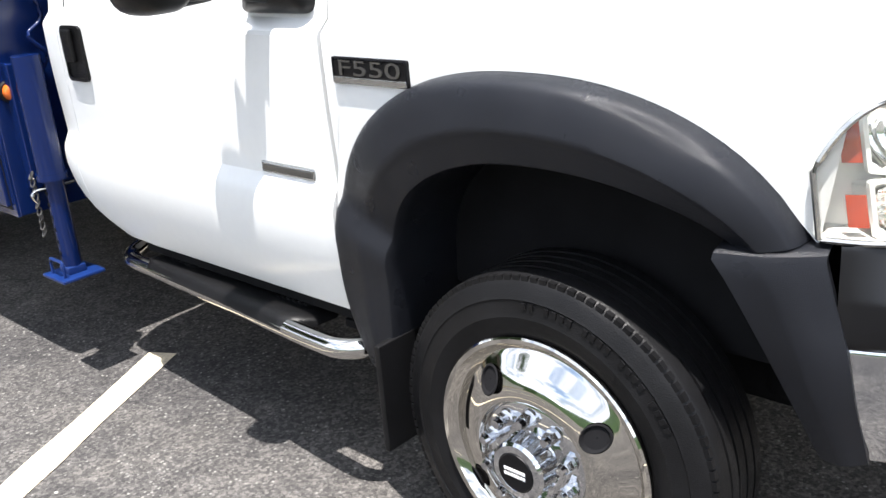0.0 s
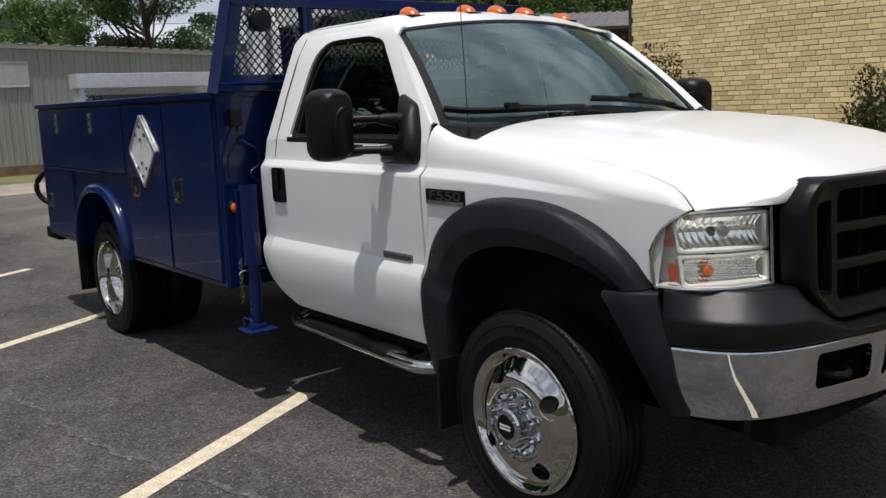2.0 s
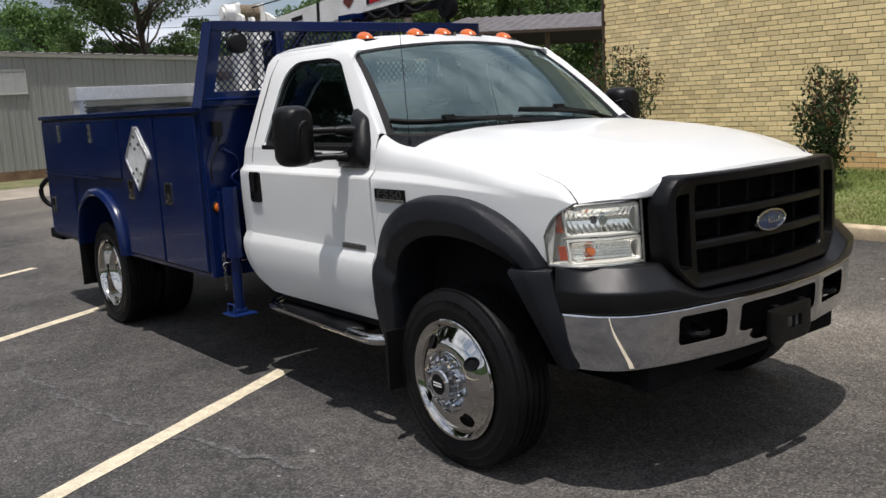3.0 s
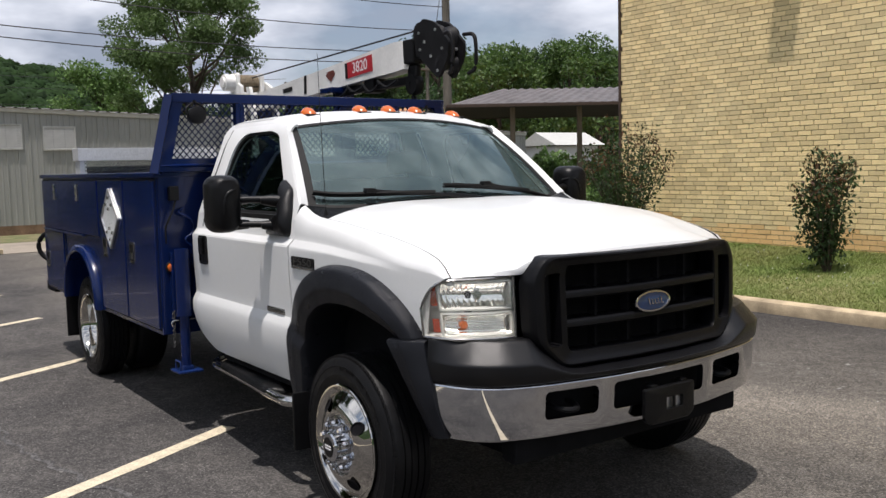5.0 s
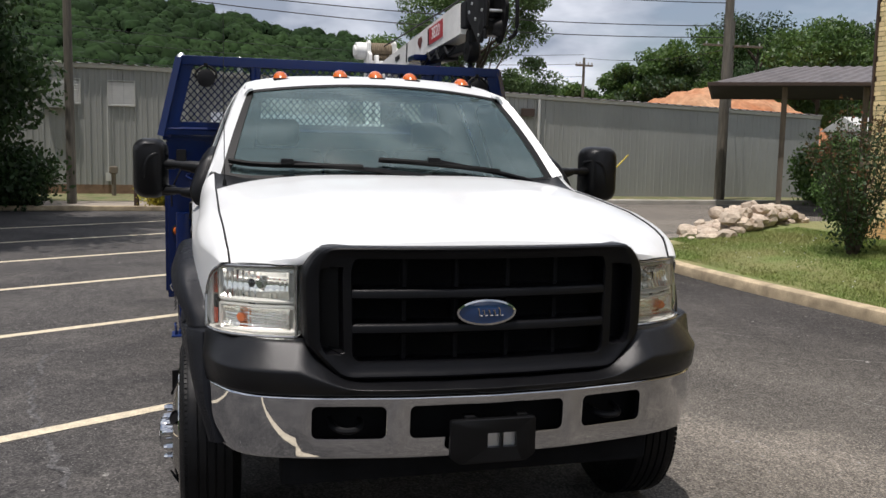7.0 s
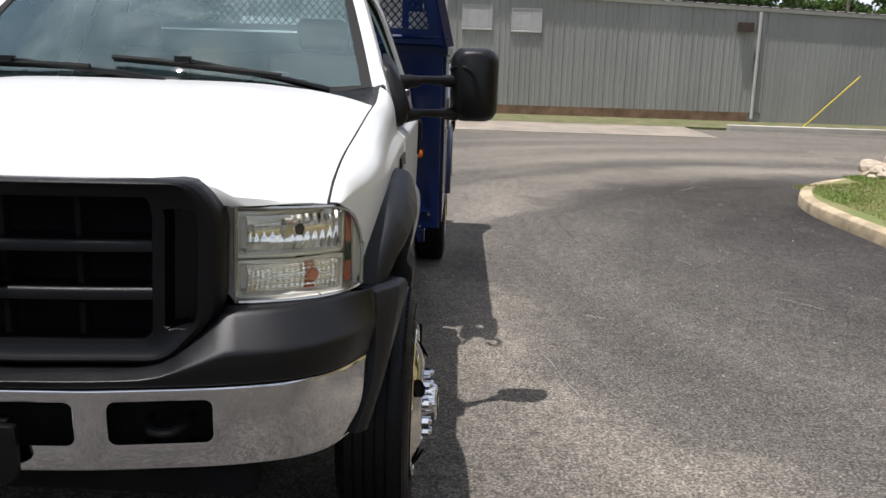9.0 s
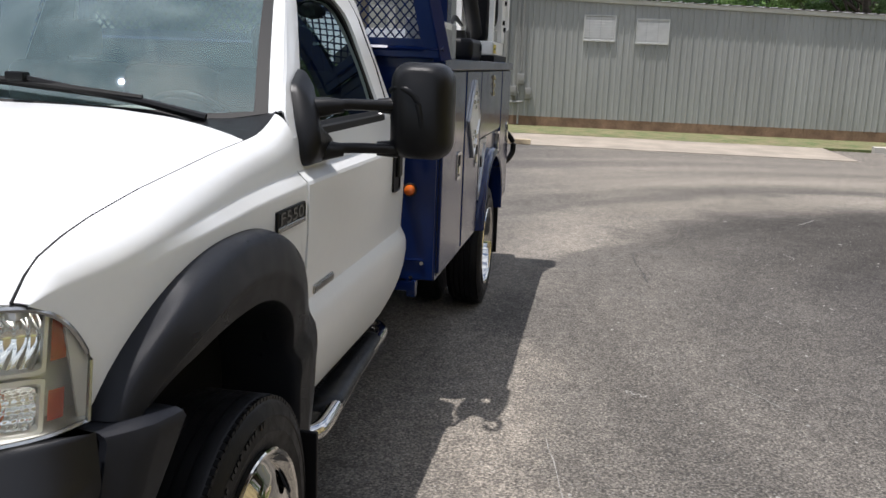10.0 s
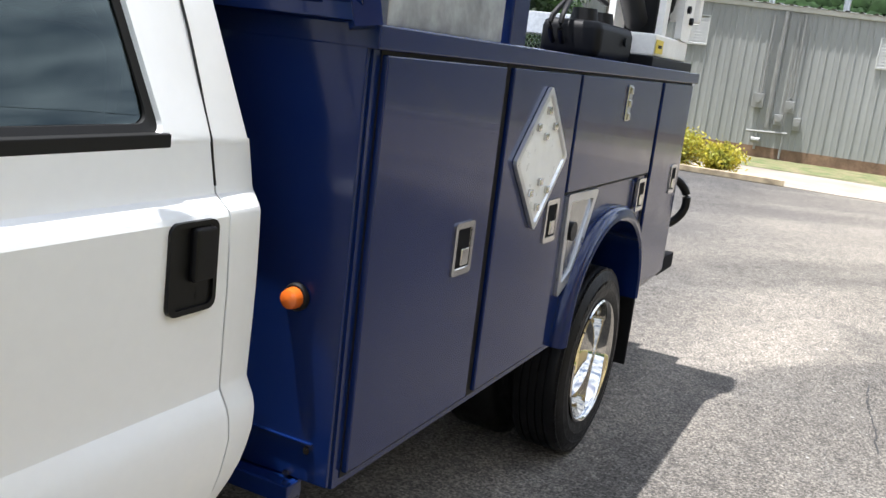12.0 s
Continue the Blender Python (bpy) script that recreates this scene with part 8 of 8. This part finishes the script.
build_metal_hall()

# standing tap and post near the hall
bm = bmesh.new()
tube(bm, [(-22.8, -3.15, 0.0), (-22.8, -3.15, 0.62)], 0.06, 8)
box(bm, -22.9, -22.7, -3.26, -3.04, 0.62, 0.82, 0.03)
tagged(part("standpipe", bm, M_WOOD), "dark standpipe on a pale post in the verge", "standpipe")
bm = bmesh.new()
tube(bm, [(-18.1, -2.28, -0.05), (-18.1, -2.28, 0.62)], 0.06, 10)
tagged(part("bollard", bm, M_BROWN), "short dark wooden bollard post", "post")
# kerb in front of the verge
bm = bmesh.new()
box(bm, -17.55, -17.40, -34, 0.4, -0.02, 0.11, 0.015)
tagged(part("kerb", bm, M_CONC), "low tan concrete kerb by the metal building", "kerb", "", "structure")
bm = bmesh.new()
box(bm, -20.28, -20.05, 8.0, 34.0, -0.02, 0.13, 0.015)
tagged(part("kerb", bm, M_PALEKERB), "pale concrete kerb beneath the metal wall", "kerb", "", "structure")


# ---------------------------------------------------------------- canopy
def build_canopy():
    can = empty("canopy", (-19, 15, 0), "open shelter with ribbed metal roof on wooden posts", "shelter")
    O = Vector((-19, 15, 0))
    T, U, W = Vector((-16.62, 11.44, 3.28)), Vector((0.536, 0.844, 0)), Vector((-0.844, 0.536, 0))
    E = [T, T + 13 * U, T + 13 * U + 6 * W, T + 6 * W]
    R0, R1 = T + 1.75 * U + 3 * W + Vector((0, 0, 0.63)), T + 13 * U + 3 * W + Vector((0, 0, 0.63))
    bm = bmesh.new()
    n = 42

    def ribbed(a, b, c, d):
        rows = [[], []]
        for k in range(n * 4 + 1):
            t = k / (n * 4)
            h = 0.03 if k % 4 in (2, 3) else 0.0
            for r, (p, q) in enumerate(((a, b), (d, c))):
                rows[r].append(p.lerp(q, t) + Vector((0, 0, h)) - O)
        grid(bm, rows)
    ribbed(E[0], E[1], R1, R0)
    ribbed(E[3], E[2], R1, R0)
    part("roof", bm, M_ROOFM, can, "brownish ribbed metal roof", 0)
    bm = bmesh.new()
    a, b, c = (bm.verts.new(p - O) for p in (E[0], R0, E[3]))
    bm.faces.new((a, b, c))
    part("hip", bm, M_ROOFM, can, "", 0)
    turn = Matrix.Translation(T - O) @ Matrix(((U.x, W.x, 0, 0), (U.y, W.y, 0, 0), (0, 0, 1, 0), (0, 0, 0, 1)))
    bm = bmesh.new()
    box(bm, -0.03, 13, -0.03, 0.03, -0.07, 0.02, 0.01, 2, turn)
    box(bm, -0.03, 0.03, 0.03, 6.03, -0.07, 0.02, 0.01, 2, turn)
    box(bm, -0.03, 13, 5.97, 6.03, -0.09, 0.02, 0.01, 2, turn)
    part("fascia", bm, M_BROWN, can, "dark brown fascia")
    bm = bmesh.new()
    drop = Vector((0, 0, -0.07)) - O
    for a, b, c, d in ((E[0], E[1], R1, R0), (E[3], E[2], R1, R0)):
        grid(bm, [[a + drop, b + drop], [d + drop, c + drop]])
    bm.faces.new([bm.verts.new(p + drop) for p in (E[0], R0, E[3])])
    part("soffit", bm, M_SOFFIT, can)
    for u, w in ((1.82, 0.42), (3.68, 0.42), (6.5, 0.4), (11.0, 0.4), (6.5, 5.6), (11.0, 5.6)):
        bm = bmesh.new()
        box(bm, u - 0.065, u + 0.065, w - 0.065, w + 0.065, -3.36, -0.07, 0.01, 2, turn)
        part("post", bm, M_WOOD, can, "weathered wooden post")


build_canopy()

# small white shed behind the canopy
bm = bmesh.new()
box(bm, -30.4, -28.2, 25.8, 28.6, -0.05, 2.45, 0.02)
shed = tagged(new("shed"), "small white sided shed beyond the shelter", "shed")
part("wall", bm, M_WHITEWALL, shed)
bm = bmesh.new()
tube(bm, [(-29.3, 25.6, 2.5), (-29.3, 28.8, 2.5)], 1.4, 4)
for v_ in bm.verts:
    v_.co.z = 2.5 + max(0, (v_.co.z - 2.5)) * 0.45
part("roof", bm, M_VENT, shed, "pale roof")

# ---------------------------------------------------------------- poles and wires
def build_pole(x, y, h, r, arms, label):
    p = empty("utility_pole", (x, y, 0), label, "pole", "utility poles")
    bm = bmesh.new()
    tube(bm, [(0, 0, -0.1), (0.02, 0, h * 0.5), (0.0, 0.02, h)], r, 10, True, r * 0.7)
    part("pole", bm, M_POLEWOOD, p)
    for z, w, dx in arms:
        bm = bmesh.new()
        box(bm, dx - 0.06, dx + 0.06, -w, w, z - 0.06, z + 0.06, 0.01)
        part("crossarm", bm, M_WOOD, p)
        for k in (-0.9, -0.5, 0.5, 0.9):
            bm = bmesh.new()
            tube(bm, [(dx, k * w, z + 0.05), (dx, k * w, z + 0.2)], 0.04, 8)
            part("insulator", bm, M_VENT, p)
    return p


build_pole(-21.95, 15.25, 9.5, 0.17, [(8.6, 1.2, 0.1)], "tall weathered wooden utility pole by the shelter")
build_pole(-19.6, -3.85, 9.0, 0.115, [(8.2, 1.1, 0.1)], "tall wooden utility pole near the metal building")
build_pole(-42.7, 28.6, 8.9, 0.14, [(7.5, 1.9, 0.1)], "distant wooden utility pole with a crossarm")
build_pole(-52.0, 23.6, 7.4, 0.12, [(6.9, 0.6, 0.1)], "distant wooden utility pole")
build_pole(-38.0, -30.0, 10.0, 0.16, [(9.2, 1.4, 0.1)], "wooden utility pole far behind the trees")
WIRES = [((-19.6, -3.85), (-21.95, 15.25), 7.9, 7.0, 0.5), ((-19.6, -3.85), (-21.95, 15.25), 6.4, 6.2, 0.35), ((-19.6, -3.85), (-21.95, 15.25), 5.4, 5.5, 0.3), ((-19.6, -3.85), (-21.95, 15.25), 5.2, 5.15, 0.35),
         ((-21.95, 15.25), (-42.7, 28.6), 8.6, 7.6, 0.6), ((-21.95, 15.25), (-42.7, 28.6), 6.2, 6.4, 0.6), ((-42.7, 28.6), (-52, 23.6), 7.4, 7.4, 0.4), ((-52, 23.6), (-38, -30), 7.6, 9.2, 1.6), ((-52, 23.6), (-38, -30), 7.0, 8.4, 1.5), ((-52, 23.6), (-38, -30), 6.2, 7.4, 1.5),
         ((-19.6, -3.85), (-15, -40), 7.9, 8.2, 0.8), ((-19.6, -3.85), (-15, -40), 6.2, 7.0, 0.8), ((-21.95, 15.25), (-7.4, 9.2), 7.4, 5.6, 0.25)]
for (xa, ya), (xb, yb), za, zb, sag in WIRES:
    bm = bmesh.new()
    tube(bm, [(lerp(xa, xb, t), lerp(ya, yb, t), lerp(za, zb, t) - sag * 4 * t * (1 - t)) for t in (k / 14 for k in range(15))], 0.014, 5)
    tagged(part("overhead_wire", bm, M_WIRE), "thin black overhead wire between poles", "wire", "overhead wires")

# ---------------------------------------------------------------- shrubs, rocks, grass
build_shrub((-6.45, 7.60, 0.26), 2.32, 0.80, 44, 120, 0.039, M_LEAF_R, 3, "upright crape myrtle shrub with reddish shoots by the brick wall", low=0.10, shoots=M_SHOOT, foot=0.34, spray=0.11)
build_shrub((-2.86, 7.35, 0.235), 1.72, 0.40, 26, 125, 0.039, M_LEAF_R, 4, "narrow dark green shrub with reddish shoots by the brick wall", shoots=M_SHOOT, foot=0.50, spray=0.13)
build_shrub((-13.2, 12.8, 0.1), 1.35, 0.65, 36, 110, 0.075, M_LEAF_B, 6, "loose green bush under the shelter")
build_shrub((-20.0, 17.5, 0.0), 2.1, 1.0, 44, 110, 0.10, M_LEAF_B, 21, "loose green bush before the white shed")
build_shrub((-20.8, 19.2, 0.0), 2.5, 1.1, 40, 110, 0.10, M_LEAF_B, 22, "tall loose green bush before the white shed")
build_shrub((-16.0, 16.5, 0.0), 2.2, 1.5, 40, 100, 0.09, M_LEAF_B, 16, "green bush by the shelter posts")
build_shrub((-17.95, -1.66, 0.0), 0.80, 0.50, 70, 70, 0.050, M_LEAF_Y, 7, "rounded yellow-green bush by the pale paving", sprays=False, low=0.2)
build_shrub((-17.95, -0.84, 0.0), 0.60, 0.40, 52, 56, 0.050, M_LEAF_Y, 8, "small yellow-green bush by the pale paving", sprays=False, low=0.2)
rng_r = random.Random(11)
for k in range(150):
    t = rng_r.random()
    cx, cy = lerp(-9.25, -10.7, t) + rng_r.uniform(-0.35, 0.35), lerp(6.9, 9.7, t) + rng_r.uniform(-0.3, 0.3)
    lay = rng_r.random()
    r = rng_r.uniform(0.06, 0.19)
    core = math.exp(-((t - 0.55) / 0.35) ** 2)
    z = 0.13 + 0.10 * t + lay * 0.38 * core
    bm = bmesh.new()
    bmesh.ops.create_icosphere(bm, subdivisions=2, radius=r)
    for v_ in bm.verts:
        n_ = noise.noise(v_.co * 3.0 + Vector((k * 7.1, 0, 0)))
        v_.co *= 1 + 0.85 * n_ + 0.35 * noise.noise(v_.co * 11.0 + Vector((k, 3, 0)))
        v_.co.z *= 0.68
    zmin = min(v_.co.z for v_ in bm.verts)
    for v_ in bm.verts:
        v_.co = Matrix.Rotation(k * 1.3, 3, "Z") @ v_.co + Vector((cx, cy, z - zmin * 0.8))
    tagged(part("rock", bm, M_ROCK, None, "", 0), "rough pale broken rock in a heap", "rock", "rock heap")

# grass blades
rng_g = np.random.default_rng(21)
NB = 150000
gx = rng_g.uniform(-9.3, 0.5, NB)
gy = 5.5 + 3.35 * rng_g.uniform(0, 1, NB)
keep = (gx > -8.6) | (gy > 6.4)
gx, gy = gx[keep], gy[keep]
gz = 0.11 + 0.24 * np.clip((gy - 5.5) / 3.4, 0, 1)
nb = len(gx)
ang = rng_g.uniform(0, 2 * np.pi, nb)
hh = rng_g.uniform(0.012, 0.034, nb) * (1 + 1.2 * (rng_g.uniform(0, 1, nb) > 0.985))
ww = rng_g.uniform(0.004, 0.008, nb)
lean = rng_g.normal(0, 0.022, (nb, 2))
gv = np.empty((nb, 3, 3))
gv[:, 0] = np.stack([gx - ww * np.cos(ang), gy - ww * np.sin(ang), gz - 0.01], 1)
gv[:, 1] = np.stack([gx + ww * np.cos(ang), gy + ww * np.sin(ang), gz - 0.01], 1)
gv[:, 2] = np.stack([gx + lean[:, 0], gy + lean[:, 1], gz + hh], 1)
from_lists("grass", gv.reshape(-1, 3).tolist(), np.arange(nb * 3).reshape(-1, 3).tolist(), M_BLADE, "short mown green grass with dry blades", "grass", "stuff")
# clover flowers in the lawn
fl_v, fl_f = [], []
for k in range(80):
    x, y = rng_g.uniform(-8.0, -0.5), rng_g.uniform(5.7, 8.2)
    z = 0.11 + 0.24 * min(1, (y - 5.5) / 3.4) + rng_g.uniform(0.04, 0.08)
    b = len(fl_v)
    r = 0.008
    fl_v += [(x - r, y, z), (x, y - r, z), (x + r, y, z), (x, y + r, z), (x, y, z + r), (x, y, z - r)]
    fl_f += [(b, b + 1, b + 4), (b + 1, b + 2, b + 4), (b + 2, b + 3, b + 4), (b + 3, b, b + 4), (b + 1, b, b + 5), (b + 2, b + 1, b + 5), (b + 3, b + 2, b + 5), (b, b + 3, b + 5)]
from_lists("clover_flowers", fl_v, fl_f, M_WHITEWALL, "tiny white clover flowers in the lawn", "flowers", "stuff")

# ---------------------------------------------------------------- trees, clay bank, hills
build_tree((-35.5, 11.3, 0), 10.0, 3.5, 42000, 0.095, M_LEAF_A, 31, "broad green tree behind the metal building", "trees behind the building", 0.40, clumps=60, tuft=0.068)
build_tree((-17.4, -7.3, 0), 8.6, 3.4, 52000, 0.105, M_LEAF_D, 32, "dense dark tree at the edge of the lot", "", 0.10, clumps=70)
# out of view, added for ground shade and a darker side-window reflection
build_tree((-12.0, -7.2, 0), 10.5, 4.2, 52000, 0.13, M_LEAF_D, 35, "unseen spreading tree added to throw shade on the parking bays", "", 0.52, clumps=56)
build_shrub((-17.9, -4.9, 0.0), 1.5, 0.95, 60, 110, 0.09, M_LEAF_D, 33, "dark green bush beneath the dense tree", sprays=False)
build_tree((-41, 8.9, 0), 6.8, 1.9, 16000, 0.11, M_LEAF_B, 34, "light green tree behind the metal building", "trees behind the building", 0.35)
rng_t = random.Random(5)
PROFILE = [(-60, 8.5), (-25, 9.0), (-10, 9.2), (-1, 8.7), (4, 7.7), (9, 7.0), (14, 6.3), (19, 4.6), (23, 4.2), (26, 5.6), (30, 7.4), (35, 8.7), (43, 8.5), (52, 8.2), (70, 7.0)]
for k in range(20):
    phi = lerp(17, 56, (k + rng_t.random() * 0.6) / 20)
    dist = rng_t.uniform(64, 84)
    top = math.tan(radians(interp(phi, PROFILE))) * dist + 1.0 + rng_t.uniform(-0.8, 0.4)
    build_tree((-dist * math.cos(radians(phi)), dist * math.sin(radians(phi)), 0), max(4.5, top), rng_t.uniform(2.6, 3.8), 11000, 0.20, M_LEAF if k % 3 else M_LEAF_D, 50 + k,
               "green tree in the row beyond the clay bank", "trees beyond the clay bank", 0.22, clumps=30)


def bank_z(x, y):
    u, w = (x + 52) / 7.0, (y - 33.4) / 8.4
    h = 5.7 * math.exp(-(u * u + w * w) ** 1.4)
    return h + (0.9 * noise.noise(Vector((x * 0.35, y * 0.35, 0))) + 0.45 * noise.noise(Vector((x * 1.1, y * 1.1, 4)))) * min(1, h) - 0.1


v, f = quad_patch(-62, -42, 20, 46, 40, 50, bank_z)
from_lists("clay_bank", v, f, M_CLAY, "bare orange clay bank beyond the buildings", "bank", "structure", None, False)


def hill_z(r, phi):
    ridge = math.tan(radians(interp(phi, PROFILE) - (0.75 if phi < 16 else 2.2))) * 260
    t = min(1, max(0, (r - 95) / 165))
    return -0.1 + ridge * (t ** 0.9) + 1.5 * noise.noise(Vector((r * 0.03, phi * 0.2, 0))) * t


rows_v, rows_f = [], []
NPH, NR = 180, 16
# full circle: the unseen rest is added to darken horizon reflections
for i in range(NPH + 1):
    phi = lerp(-180, 180, i / NPH)
    for j in range(NR + 1):
        r = lerp(90, 300, j / NR)
        z = hill_z(min(r, 260), phi) * (1 if r <= 260 else lerp(1, 0.8, (r - 260) / 40))
        rows_v.append((-r * math.cos(radians(phi)), r * math.sin(radians(phi)), z))
for i in range(NPH):
    for j in range(NR):
        a = i * (NR + 1) + j
        rows_f.append((a, a + 1, a + NR + 2, a + NR + 1))
from_lists("hillside", rows_v, rows_f, M_FOREST, "dark wooded hillside behind the buildings, carried on unseen all round", "hill", "structure", None, True)
# wooded slope: lumpy crowns with loose leaf clumps on them
rng_f = np.random.default_rng(77)
bm = bmesh.new()
bmesh.ops.create_icosphere(bm, subdivisions=2, radius=1.0)
bmesh.ops.delete(bm, geom=[v_ for v_ in bm.verts if v_.co.z < -0.45], context="VERTS")
bm.verts.ensure_lookup_table()
bm.verts.index_update()
DOME = np.array([v_.co[:] for v_ in bm.verts])
DOME_F = [[v_.index for v_ in f_.verts] for f_ in bm.faces]
bm.free()
fp, fd, cv, cf = [], [], [], []
for k in range(5200):
    phi = rng_f.uniform(-62, 62)
    r = rng_f.uniform(108, 262)
    s = rng_f.uniform(1.3, 2.7)
    c = np.array([-r * math.cos(radians(phi)), r * math.sin(radians(phi)), hill_z(r, phi) + s * 0.55])
    w1, w2, ph = rng_f.normal(0, 3.0, 3), rng_f.normal(0, 6.0, 3), rng_f.uniform(0, 6)

    def swell(q):
        return (1 + 0.16 * np.sin(q @ w1 + ph) + 0.11 * np.sin(q @ w2))[:, None]
    base = len(cv) * len(DOME)
    cv.append(c + DOME * swell(DOME) * s * 0.97)
    cf += [[i + base for i in f_] for f_ in DOME_F]
    q = rng_f.normal(size=(42, 3))
    q[:, 2] = np.abs(q[:, 2]) * 1.1 - 0.2
    q /= np.linalg.norm(q, axis=1)[:, None]
    fp.append(c + q * swell(q) * s)
    fd.append(q * 2.2)
from_lists("far_crowns", np.concatenate(cv).tolist(), cf, M_FOREST, "rounded dark green crowns covering the hillside", "forest", "stuff", None, True)
leaf_mesh("far_foliage", np.concatenate(fp), 0.40, M_FOREST, rng_f, None, "loose dark green leaves of the hillside woods", 0.4, "stuff", "forest", 1.2, np.concatenate(fd))


# yellow guard on the pole's guy wire
bm = bmesh.new()
tube(bm, [(-21.0, 10.15, 0.03), (-21.0, 11.52, 1.42)], 0.02, 8)
tagged(part("guy_guard", bm, M_YELLOW, None, "", 60), "yellow plastic guy wire guard beside the pole", "guard")
